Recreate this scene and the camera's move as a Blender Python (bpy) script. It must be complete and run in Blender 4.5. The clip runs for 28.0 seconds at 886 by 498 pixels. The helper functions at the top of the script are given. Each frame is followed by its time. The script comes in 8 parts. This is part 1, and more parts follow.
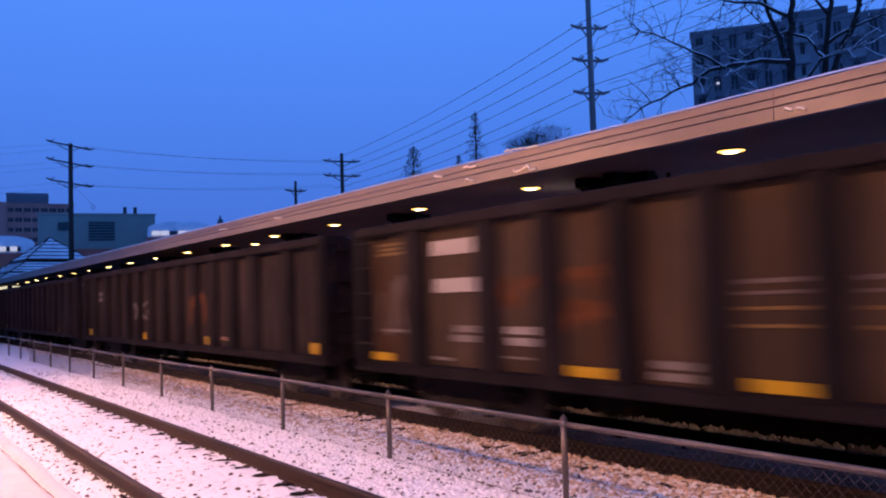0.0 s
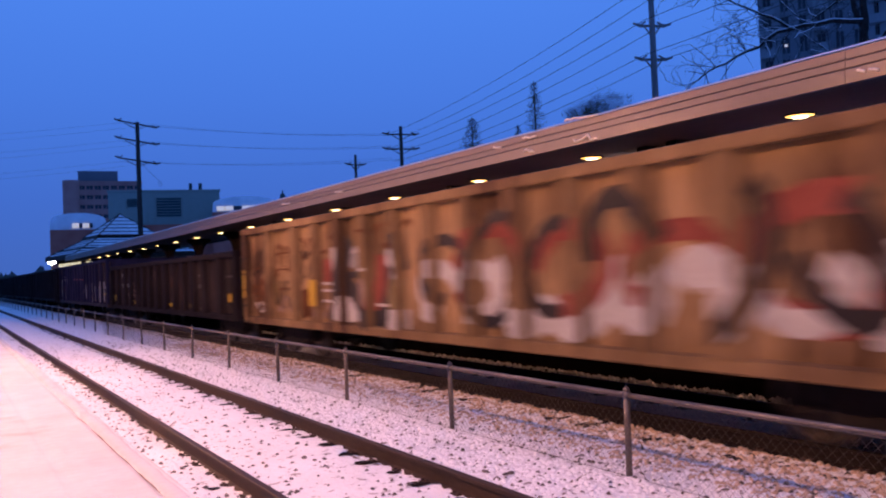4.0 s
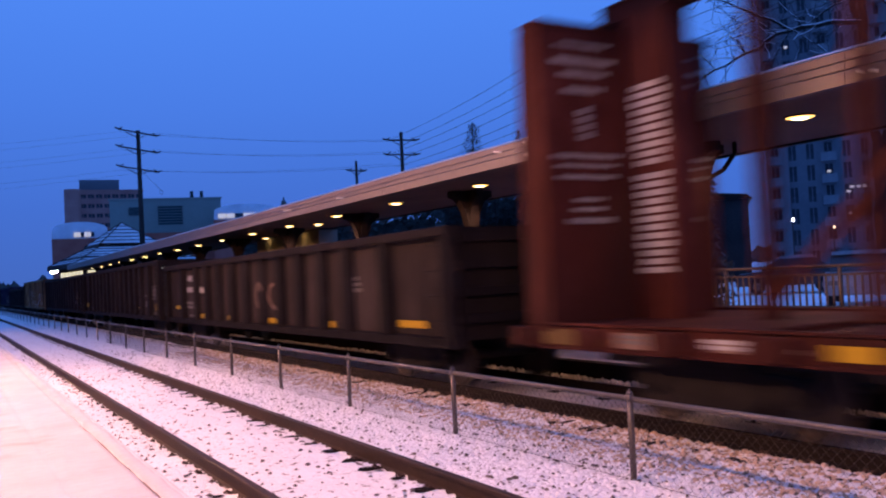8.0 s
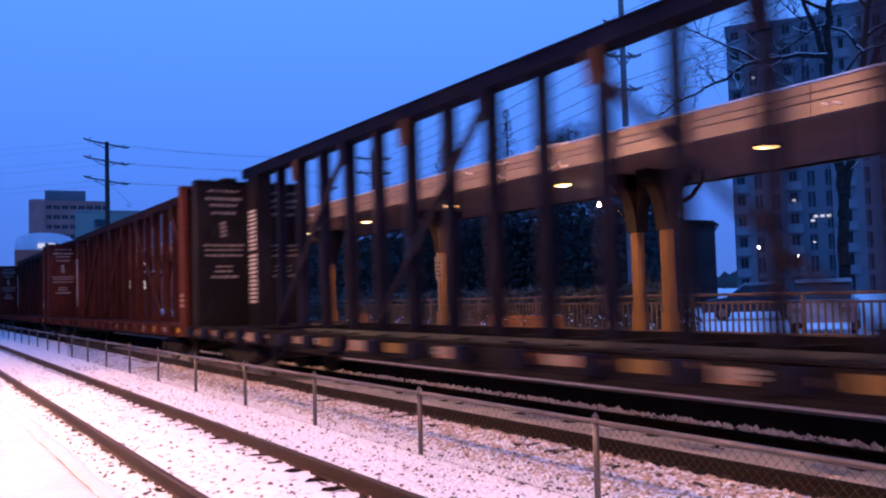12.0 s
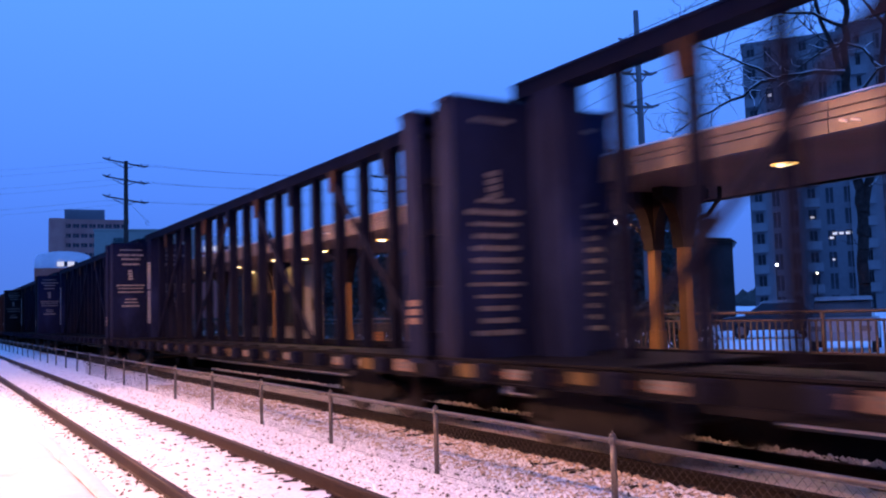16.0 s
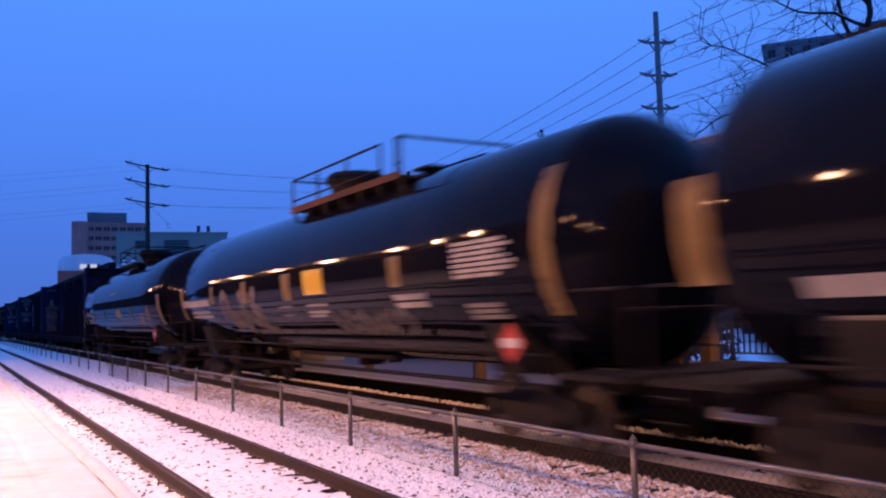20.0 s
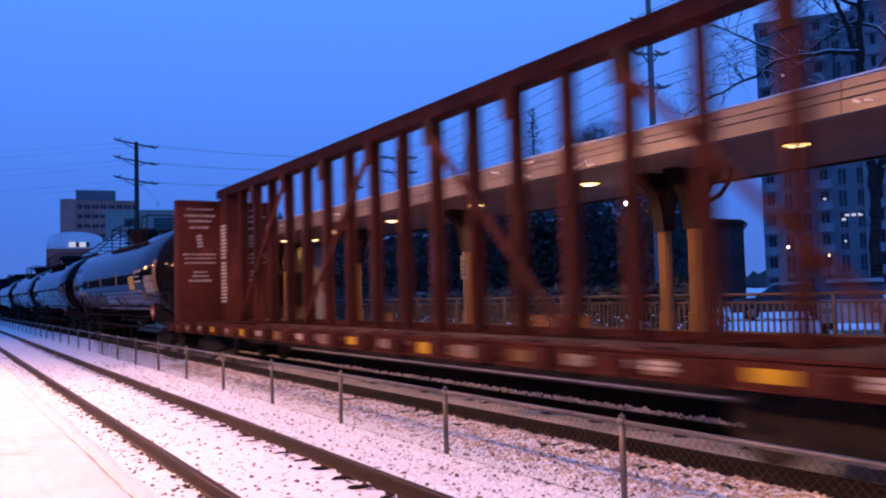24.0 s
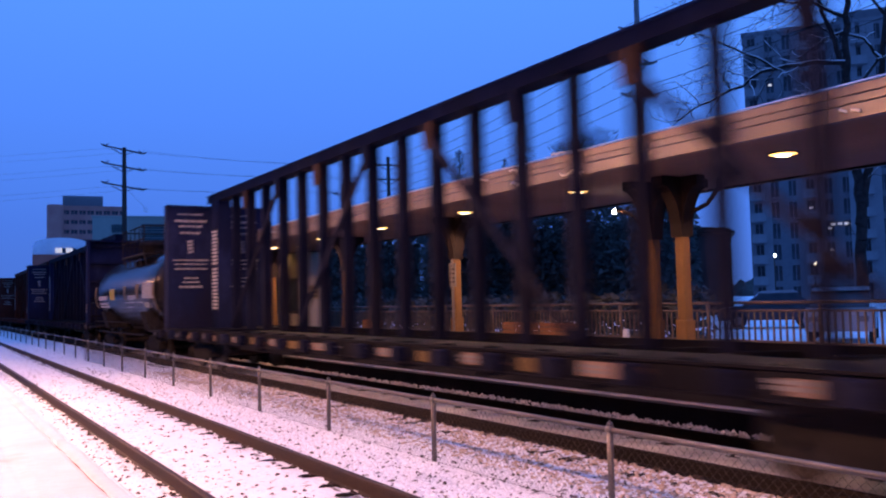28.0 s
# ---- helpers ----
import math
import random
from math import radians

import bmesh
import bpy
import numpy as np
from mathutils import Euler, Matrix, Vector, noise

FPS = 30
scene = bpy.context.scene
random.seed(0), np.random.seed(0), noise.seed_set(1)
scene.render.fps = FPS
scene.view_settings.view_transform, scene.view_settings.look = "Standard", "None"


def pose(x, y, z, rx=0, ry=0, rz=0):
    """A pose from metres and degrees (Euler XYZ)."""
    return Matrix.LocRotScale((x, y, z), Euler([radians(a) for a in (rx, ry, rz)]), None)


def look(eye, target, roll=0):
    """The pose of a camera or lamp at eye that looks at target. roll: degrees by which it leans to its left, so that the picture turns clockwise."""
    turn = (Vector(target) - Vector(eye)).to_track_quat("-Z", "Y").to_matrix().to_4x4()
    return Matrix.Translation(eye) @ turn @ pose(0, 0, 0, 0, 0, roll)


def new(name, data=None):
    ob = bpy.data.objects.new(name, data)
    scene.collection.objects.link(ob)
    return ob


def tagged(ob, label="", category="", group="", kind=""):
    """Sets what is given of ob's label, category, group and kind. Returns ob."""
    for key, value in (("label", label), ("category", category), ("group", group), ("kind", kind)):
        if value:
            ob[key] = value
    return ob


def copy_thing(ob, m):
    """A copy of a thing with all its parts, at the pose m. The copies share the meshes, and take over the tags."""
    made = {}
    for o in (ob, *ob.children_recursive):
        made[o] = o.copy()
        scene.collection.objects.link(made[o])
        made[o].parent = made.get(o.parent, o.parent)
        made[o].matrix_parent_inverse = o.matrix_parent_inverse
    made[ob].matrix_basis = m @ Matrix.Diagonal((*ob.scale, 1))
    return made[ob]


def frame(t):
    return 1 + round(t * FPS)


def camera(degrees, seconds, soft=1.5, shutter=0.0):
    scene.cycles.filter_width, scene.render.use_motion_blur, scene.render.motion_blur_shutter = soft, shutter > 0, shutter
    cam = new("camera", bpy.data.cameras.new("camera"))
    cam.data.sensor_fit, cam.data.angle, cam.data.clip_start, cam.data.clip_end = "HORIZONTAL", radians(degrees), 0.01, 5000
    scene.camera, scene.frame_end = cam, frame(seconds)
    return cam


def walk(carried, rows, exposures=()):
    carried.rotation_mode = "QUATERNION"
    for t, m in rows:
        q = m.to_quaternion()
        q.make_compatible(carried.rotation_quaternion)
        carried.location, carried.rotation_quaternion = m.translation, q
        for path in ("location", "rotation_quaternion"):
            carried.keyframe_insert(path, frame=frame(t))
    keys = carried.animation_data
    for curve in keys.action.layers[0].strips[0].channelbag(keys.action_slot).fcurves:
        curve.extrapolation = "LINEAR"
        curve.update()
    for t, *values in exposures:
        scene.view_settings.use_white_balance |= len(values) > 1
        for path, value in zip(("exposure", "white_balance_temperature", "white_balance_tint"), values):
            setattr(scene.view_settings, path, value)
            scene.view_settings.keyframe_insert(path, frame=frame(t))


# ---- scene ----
# World: +y along the tracks, the way the train goes; +x across them, away from the eye; z = 0 at the rail heads.
EYE = (0.0, 0.0, 1.75)
cam = camera(55.0, 28.0, soft=2.1, shutter=0.68)
# seconds, yaw, pitch, roll of the hand-held camera, which stays on one spot
TURNS = [
    (0, -34.55, 3.09, 1.85),
    (0.5, -34.51, 2.69, 2.03),
    (1, -34.11, 2.19, 2.15),
    (1.5, -33.84, 1.88, 2.13),
    (2, -33.18, 1.74, 2.18),
    (2.5, -31.95, 1.40, 2.29),
    (3, -31.00, 1.30, 2.50),
    (3.5, -30.66, 1.24, 2.36),
    (5.5, -29.91, 1.82, 2.48),
    (6, -29.71, 1.75, 2.32),
    (6.5, -30.11, 1.56, 2.47),
    (7, -30.39, 1.47, 2.65),
    (7.5, -30.54, 1.49, 2.88),
    (8, -30.37, 1.70, 2.91),
    (8.5, -30.11, 2.09, 2.52),
    (9, -30.10, 2.29, 2.43),
    (9.5, -30.23, 2.22, 2.50),
    (10, -30.52, 2.09, 2.69),
    (10.5, -30.96, 2.03, 2.52),
    (11, -31.39, 1.96, 2.59),
    (11.5, -31.92, 2.18, 2.19),
    (12, -32.46, 2.95, 1.70),
    (12.5, -32.38, 3.65, 1.71),
    (14.5, -32.08, 3.57, 2.19),
    (15, -32.05, 3.69, 2.06),
    (15.5, -31.63, 3.80, 1.70),
    (16, -31.38, 4.19, 1.70),
    (16.5, -31.36, 4.11, 2.01),
    (17, -31.18, 3.93, 2.20),
    (17.5, -31.00, 3.91, 2.30),
    (18, -30.87, 3.93, 2.28),
    (18.5, -30.52, 3.89, 1.98),
    (19, -29.98, 3.97, 1.62),
    (19.5, -29.75, 4.25, 1.56),
    (20, -30.09, 4.39, 1.66),
    (20.5, -31.04, 3.85, 1.52),
    (22.5, -32.77, 3.07, 2.30),
    (23, -32.49, 2.92, 2.09),
    (23.5, -31.82, 2.89, 1.87),
    (24, -30.73, 2.94, 1.57),
    (24.5, -30.89, 3.26, 1.20),
    (25, -31.59, 3.13, 1.69),
    (25.5, -31.81, 3.03, 1.56),
    (26, -31.77, 3.14, 1.27),
    (26.5, -31.52, 3.26, 1.12),
    (27, -31.43, 3.27, 1.09),
    (27.5, -31.49, 3.42, 1.27),
    (28, -31.50, 3.41, 1.40),
]
walk(cam, [(t, pose(*EYE, 90 + p, r, y)) for t, y, p, r in TURNS],
     exposures=[(0, 0.08), (2, 0.15), (3, 0.10), (3.5, -0.06), (4.5, -0.10), (6.5, -0.12), (8, -0.02), (10, 0.22), (12, 0.42), (15, 0.47), (18, 0.43), (20, 0.20), (23, 0.25), (25, 0.30), (28, 0.30)])

# ---------------------------------------------------------------- sky and light
world = bpy.data.worlds.new("dusk_sky")
scene.world = world
world.use_nodes = True
wn, wl = world.node_tree.nodes, world.node_tree.links
wn.clear()
w_out, w_bg = wn.new("ShaderNodeOutputWorld"), wn.new("ShaderNodeBackground")
w_co, w_sep, w_ramp = wn.new("ShaderNodeTexCoord"), wn.new("ShaderNodeSeparateXYZ"), wn.new("ShaderNodeValToRGB")
wl.new(w_co.outputs["Generated"], w_sep.inputs[0])
wl.new(w_sep.outputs["Z"], w_ramp.inputs[0])
wl.new(w_ramp.outputs[0], w_bg.inputs["Color"])
wl.new(w_bg.outputs[0], w_out.inputs["Surface"])
stops = [(0.0, (0.062, 0.150, 0.56)), (0.09, (0.062, 0.174, 0.69)), (0.20, (0.073, 0.222, 0.85)), (0.36, (0.088, 0.278, 1.01)), (0.65, (0.092, 0.285, 1.03)), (1.0, (0.092, 0.285, 1.03))]
els = w_ramp.color_ramp.elements
els[0].position, els[0].color = stops[0][0], (*stops[0][1], 1)
els[1].position, els[1].color = stops[-1][0], (*stops[-1][1], 1)
for p_, c_ in stops[1:-1]:
    e_ = els.new(p_)
    e_.color = (*c_, 1)
w_bg.inputs["Strength"].default_value = 0.95


def lamp(name, kind, place, power, colour, size=0.2, target=None, spot=None):
    d = bpy.data.lights.new(name, kind)
    d.energy, d.color = power, colour
    if kind in ("POINT", "SPOT"):
        d.shadow_soft_size = size
    if kind == "SPOT":
        d.spot_size, d.spot_blend = radians(spot), 0.06
    ob = new(name, d)
    ob.matrix_world = look(place, target or (place[0], place[1], place[2] - 1))
    return ob


WARM = (1.0, 0.465, 0.285)
# unseen luminaires by the added roof of the platform on which the camera stands
NEAR_LAMPS = [(-0.4, y_) for y_ in (-8.0, -2.0, 4.0, 10.6, 17.8, 21.4, 25.2, 31.0, 37.0, 43.0, 49.0)]
for x_, y_ in NEAR_LAMPS:
    lamp("platform_light", "SPOT", (x_, y_, 5.2), 1190 if y_ < 8 else 1720 if y_ < 12 else 1900 if y_ < 18 else 950 if y_ < 24 else 500 if y_ < 34 else 280, WARM, 0.27, spot=178)

# ---------------------------------------------------------------- materials


def mat(name, c1, c2, rough=0.75, metal=0.0, s1=1.5, s2=22.0, mix2=0.35, bump=0.25, dist=0.01, rvar=0.12, stretch=(1, 1, 1), stain=None, island=0.0, spec=None):
    """Procedural surface: two colours mixed by noise at two scales, uneven gloss, fine relief, an optional stain colour."""
    spec = spec if spec is not None else (0.04 if rough > 0.7 else 0.12)
    m = bpy.data.materials.new(name)
    m.use_nodes = True
    n, l = m.node_tree.nodes, m.node_tree.links
    b = n["Principled BSDF"]
    co, mp = n.new("ShaderNodeTexCoord"), n.new("ShaderNodeMapping")
    mp.inputs["Scale"].default_value = stretch
    l.new(co.outputs["Object"], mp.inputs[0])
    big, fine = n.new("ShaderNodeTexNoise"), n.new("ShaderNodeTexNoise")
    for t, s in ((big, s1), (fine, s2)):
        t.inputs["Scale"].default_value = s
        t.inputs["Detail"].default_value = 5
        l.new(mp.outputs[0], t.inputs["Vector"])
    add = n.new("ShaderNodeMix")
    add.inputs["Factor"].default_value = mix2
    l.new(big.outputs[0], add.inputs["A"])
    l.new(fine.outputs[0], add.inputs["B"])
    ramp = n.new("ShaderNodeValToRGB")
    ramp.color_ramp.elements[0].position, ramp.color_ramp.elements[1].position = 0.36, 0.64
    ramp.color_ramp.elements[0].color, ramp.color_ramp.elements[1].color = (*c1, 1), (*c2, 1)
    l.new(add.outputs[0], ramp.inputs[0])
    colour = ramp.outputs[0]
    if stain:
        sc, lo, hi, scale = stain
        sn, sr, mx = n.new("ShaderNodeTexNoise"), n.new("ShaderNodeMapRange"), n.new("ShaderNodeMix")
        sn.inputs["Scale"].default_value, sn.inputs["Detail"].default_value = scale, 4
        l.new(mp.outputs[0], sn.inputs["Vector"])
        sr.inputs["From Min"].default_value, sr.inputs["From Max"].default_value = lo, hi
        l.new(sn.outputs[0], sr.inputs[0])
        mx.data_type = "RGBA"
        l.new(sr.outputs[0], mx.inputs["Factor"])
        l.new(colour, mx.inputs[6])
        mx.inputs[7].default_value = (*sc, 1)
        colour = mx.outputs[2]
    if island:
        oi, hv = n.new("ShaderNodeObjectInfo"), n.new("ShaderNodeHueSaturation")
        mr = n.new("ShaderNodeMapRange")
        mr.inputs["To Min"].default_value, mr.inputs["To Max"].default_value = 1 - island, 1 + island
        l.new(oi.outputs["Random"], mr.inputs[0])
        l.new(mr.outputs[0], hv.inputs["Value"])
        l.new(colour, hv.inputs["Color"])
        colour = hv.outputs[0]
    l.new(colour, b.inputs["Base Color"])
    rr = n.new("ShaderNodeMapRange")
    rr.inputs["To Min"].default_value, rr.inputs["To Max"].default_value = max(0.03, rough - rvar), min(1, rough + rvar)
    l.new(add.outputs[0], rr.inputs[0])
    l.new(rr.outputs[0], b.inputs["Roughness"])
    b.inputs["Metallic"].default_value = metal
    b.inputs["Specular IOR Level"].default_value = spec
    if bump:
        bp = n.new("ShaderNodeBump")
        bp.inputs["Strength"].default_value, bp.inputs["Distance"].default_value = bump, dist
        l.new(fine.outputs[0], bp.inputs["Height"])
        l.new(bp.outputs[0], b.inputs["Normal"])
    return m


def glow(name, colour, strength):
    m = bpy.data.materials.new(name)
    m.use_nodes = True
    b = m.node_tree.nodes["Principled BSDF"]
    b.inputs["Base Color"].default_value = (0.8, 0.8, 0.8, 1)
    b.inputs["Emission Color"].default_value = (*colour, 1)
    b.inputs["Emission Strength"].default_value = strength
    return m


SNOW = mat("snow", (0.80, 0.80, 0.82), (0.88, 0.88, 0.90), 0.85, s1=0.7, s2=26, bump=0.5, dist=0.02)
SNOW_STONY = mat("snow_over_ballast", (0.80, 0.79, 0.80), (0.90, 0.89, 0.91), 0.85, s1=0.9, s2=14, bump=0.9, dist=0.04, stain=((0.20, 0.16, 0.14), 0.60, 0.70, 9.0))
# dirty snow, darkened further: the train's shade is put into its colour
SNOW_DIRTY = mat("dirty_shaded_snow", (0.024, 0.021, 0.021), (0.070, 0.062, 0.061), 0.9, s1=1.6, s2=16, bump=0.9, dist=0.05, stain=((0.022, 0.018, 0.016), 0.47, 0.56, 2.3))
BETWEEN = mat("sooty_snow", (0.42, 0.38, 0.36), (0.62, 0.58, 0.56), 0.9, s1=2.0, s2=20, bump=0.9, dist=0.05)
PATCH_SNOW = mat("sooty_snow_patch", (0.34, 0.30, 0.30), (0.60, 0.55, 0.55), 0.9, s1=4, s2=25, bump=0.6)
PLATFORM_SNOW = mat("trodden_snow", (0.60, 0.58, 0.59), (0.72, 0.70, 0.72), 0.8, s1=0.9, s2=11, bump=0.45, dist=0.02, stretch=(0.7, 1.2, 1), stain=((0.47, 0.41, 0.40), 0.60, 0.78, 1.1))
JOINT_LINE = mat("brown_joint_line", (0.16, 0.11, 0.10), (0.30, 0.22, 0.20), 0.8, s1=4, s2=30)
COPING = mat("snowy_coping", (0.66, 0.63, 0.63), (0.78, 0.76, 0.76), 0.8, s1=2, s2=30)
TAN_STONE = mat("tan_ballast", (0.38, 0.27, 0.18), (0.66, 0.53, 0.42), 0.85, s1=5, s2=30, bump=0.4)
STONE = mat("ballast_stone", (0.07, 0.06, 0.055), (0.20, 0.17, 0.15), 0.9, s1=6, s2=40)
RAIL = mat("rusty_rail", (0.034, 0.0225, 0.0190), (0.068, 0.0430, 0.0340), 0.6, 0.35, s1=2, s2=30, stretch=(1, 0.25, 1))
TIE = mat("creosoted_sleeper", (0.0108, 0.0078, 0.0066), (0.0300, 0.0216, 0.0168), 0.9, s1=3, s2=20, stretch=(0.3, 1, 1), island=0.3)
GALV = mat("galvanised_steel", (0.1100, 0.1000, 0.0950), (0.1700, 0.1550, 0.1500), 0.45, 0.7, s1=4, s2=40)
WIRE = mat("chain_link_wire", (0.050, 0.046, 0.045), (0.080, 0.074, 0.072), 0.55, 0.3, bump=0)
CONCRETE = mat("concrete", (0.1500, 0.1410, 0.1320), (0.2280, 0.2160, 0.2040), 0.9, s1=1, s2=30)
FASCIA = mat("beige_painted_fascia", (0.190, 0.150, 0.122), (0.235, 0.188, 0.155), 0.36, 0.1, spec=0.25, s1=0.6, s2=5, bump=0.12, dist=0.02, stretch=(1, 0.3, 1))
SOFFIT = mat("dark_soffit_metal", (0.20, 0.145, 0.140), (0.27, 0.195, 0.185), 0.8, 0.0, s1=0.6, s2=20)
BROWN_STEEL = mat("brown_painted_steel", (0.016, 0.010, 0.008), (0.028, 0.018, 0.014), 0.5, 0.1, s1=2, s2=30)
COLUMN = mat("ochre_painted_steel", (0.13, 0.070, 0.026), (0.175, 0.096, 0.037), 0.55, 0, s1=2, s2=30)
RAILING = mat("tan_painted_railing", (0.085, 0.062, 0.048), (0.125, 0.092, 0.070), 0.5, 0.2, s1=4, s2=40)
LAMP_GLOW = glow("amber_lamp_glass", (1.0, 0.50, 0.11), 3.6)
LAMP_HOT = glow("lamp_core", (1.0, 0.80, 0.42), 8.0)
WHITE_GLOW = glow("white_flood_glass", (1.0, 0.95, 0.85), 45.0)
LIT_WINDOW = glow("lit_window", (1.0, 0.82, 0.36), 0.42)
LIT_COOL = glow("lit_window_cool", (0.85, 0.9, 0.9), 0.15)
PAVILION_GLOW = glow("waiting_room_window", (1.0, 0.88, 0.55), 0.9)
POLE_WOOD = mat("weathered_pole_wood", (0.03, 0.026, 0.025), (0.07, 0.06, 0.055), 0.9, s1=1, s2=20, stretch=(1, 1, 0.1))
POLE_GREY = mat("grey_utility_pole", (0.12, 0.11, 0.11), (0.19, 0.18, 0.18), 0.7, 0.1, s1=1, s2=20, stretch=(1, 1, 0.15))
CABLE = mat("black_cable", (0.012, 0.012, 0.014), (0.02, 0.02, 0.022), 0.6, bump=0)
BARK = mat("wet_bark", (0.015, 0.012, 0.012), (0.04, 0.032, 0.03), 0.9, s1=4, s2=30)
NEEDLES = mat("dark_conifer_needles", (0.040, 0.046, 0.044), (0.078, 0.086, 0.080), 0.9, s1=3, s2=20)
TWIGS = mat("bare_twigs", (0.014, 0.012, 0.014), (0.036, 0.032, 0.036), 0.9, bump=0)
GLASS_DARK = mat("dark_window_glass", (0.028, 0.034, 0.042), (0.05, 0.06, 0.072), 0.12, 0.0, bump=0, rvar=0.05)
TOWER_WALL = mat("grey_concrete_facade", (0.105, 0.114, 0.130), (0.145, 0.155, 0.170), 0.85, s1=0.1, s2=2)
TOWER_PALE = mat("pale_balcony_panel", (0.135, 0.145, 0.160), (0.185, 0.195, 0.21), 0.8, s1=0.2, s2=3)
BRICK_WALL = mat("dark_red_brick", (0.30, 0.085, 0.065), (0.38, 0.13, 0.095), 0.9, s1=0.4, s2=8)
APT_WALL = mat("mauve_brown_brick", (0.30, 0.130, 0.115), (0.38, 0.185, 0.155), 0.9, s1=0.3, s2=6)
TEAL = mat("teal_metal_cladding", (0.19, 0.225, 0.195), (0.235, 0.27, 0.235), 0.6, 0.1, s1=0.1, s2=2)
TEAL_DARK = mat("dark_louvre", (0.025, 0.05, 0.055), (0.04, 0.075, 0.08), 0.6, bump=0)
DARK_WALL = mat("dark_rendered_wall", (0.03, 0.026, 0.026), (0.06, 0.05, 0.05), 0.9, s1=0.5, s2=8)
ROOF_SNOW = mat("roof_snow", (0.55, 0.56, 0.6), (0.72, 0.73, 0.77), 0.85, s1=0.5, s2=6)
BENCH_WOOD = mat("orange_bench_slats", (0.14, 0.065, 0.034), (0.20, 0.098, 0.05), 0.5, s1=3, s2=30, stretch=(1, 0.2, 1))

# rolling stock paints
MAT_TRUCK = mat("greasy_truck_iron", (0.010, 0.0090, 0.0100), (0.025, 0.0215, 0.0215), 0.8, 0.1, s1=4, s2=30)
WHEEL_STEEL = mat("worn_wheel_steel", (0.0250, 0.0200, 0.0180), (0.0600, 0.0475, 0.0400), 0.5, 0.7, s1=4, s2=30)
WHITE_MARK = mat("faded_white_lettering", (0.310, 0.291, 0.279), (0.409, 0.391, 0.378), 0.7, s1=3, s2=25)
DIM_MARK = mat("worn_white_lettering", (0.17, 0.158, 0.155), (0.27, 0.255, 0.25), 0.8, s1=3, s2=25)
GREY_MARK = mat("dusty_grey_lettering", (0.110, 0.100, 0.095), (0.180, 0.165, 0.160), 0.8, s1=3, s2=25)
OCHRE_MARK = mat("dull_ochre_lettering", (0.190, 0.118, 0.016), (0.250, 0.160, 0.026), 0.6, s1=3, s2=25)
YELLOW_MARK = mat("yellow_reflective_tape", (0.36, 0.225, 0.012), (0.43, 0.280, 0.020), 0.4, s1=3, s2=25)
AMBER_MARK = mat("dull_amber_patch", (0.088, 0.055, 0.020), (0.125, 0.080, 0.030), 0.55, s1=3, s2=25)
SALMON_MARK = mat("faded_salmon_patch", (0.150, 0.095, 0.072), (0.210, 0.140, 0.110), 0.6, s1=3, s2=25)
RED_MARK = mat("red_placard", (0.27, 0.030, 0.025), (0.33, 0.055, 0.042), 0.5, s1=3, s2=25)
BLACK_MARK = mat("black_spray_paint", (0.012, 0.010, 0.012), (0.025, 0.022, 0.024), 0.5, s1=3, s2=25)
DIM_BROWN = mat("faint_brown_grey_spray", (0.062, 0.050, 0.046), (0.100, 0.082, 0.076), 0.8, s1=3, s2=25)
GREEN_MARK = mat("dull_green_spray", (0.040, 0.052, 0.028), (0.062, 0.078, 0.042), 0.8, s1=3, s2=25)
DULL_RED = mat("faded_red_spray", (0.150, 0.040, 0.030), (0.205, 0.062, 0.046), 0.8, s1=3, s2=25)
RUST = mat("bright_rust", (0.06, 0.025, 0.012), (0.11, 0.045, 0.022), 0.85, s1=3, s2=25)


def paint(name, c, rough=0.6, dirt=(0.015, 0.011, 0.009), lo=0.50, hi=0.66, vary=0.16):
    """Old car paint: worn lighter in tall patches, grimy in others, each plate a little different."""
    d = tuple(v * 0.62 for v in c)
    m = mat(name, d, c, max(rough, 0.7), 0.0, spec=0.03, s1=1.1, s2=14, stretch=(1, 1, 0.35), bump=0.2, stain=(dirt, lo, hi, 0.8), island=vary)
    n, l = m.node_tree.nodes, m.node_tree.links
    co, mp, tex, mr, mx = n.new("ShaderNodeTexCoord"), n.new("ShaderNodeMapping"), n.new("ShaderNodeTexNoise"), n.new("ShaderNodeMapRange"), n.new("ShaderNodeMix")
    mp.inputs["Scale"].default_value = (1, 2.2, 0.45)
    mp.inputs["Location"].default_value = (3.7, 1.9, 8.3)
    tex.inputs["Scale"].default_value, tex.inputs["Detail"].default_value, tex.inputs["Roughness"].default_value = 1.3, 6, 0.62
    l.new(co.outputs["Object"], mp.inputs[0])
    l.new(mp.outputs[0], tex.inputs["Vector"])
    mr.inputs["From Min"].default_value, mr.inputs["From Max"].default_value = 0.52, 0.72
    mr.inputs["To Max"].default_value = 0.75
    l.new(tex.outputs[0], mr.inputs[0])
    mx.data_type = "RGBA"
    base = n["Principled BSDF"].inputs["Base Color"]
    l.new(base.links[0].from_socket, mx.inputs[6])
    mx.inputs[7].default_value = tuple(min(0.5, v * 1.7 + 0.004) for v in c) + (1,)
    l.new(mr.outputs[0], mx.inputs["Factor"])
    l.new(mx.outputs[2], base)
    return m


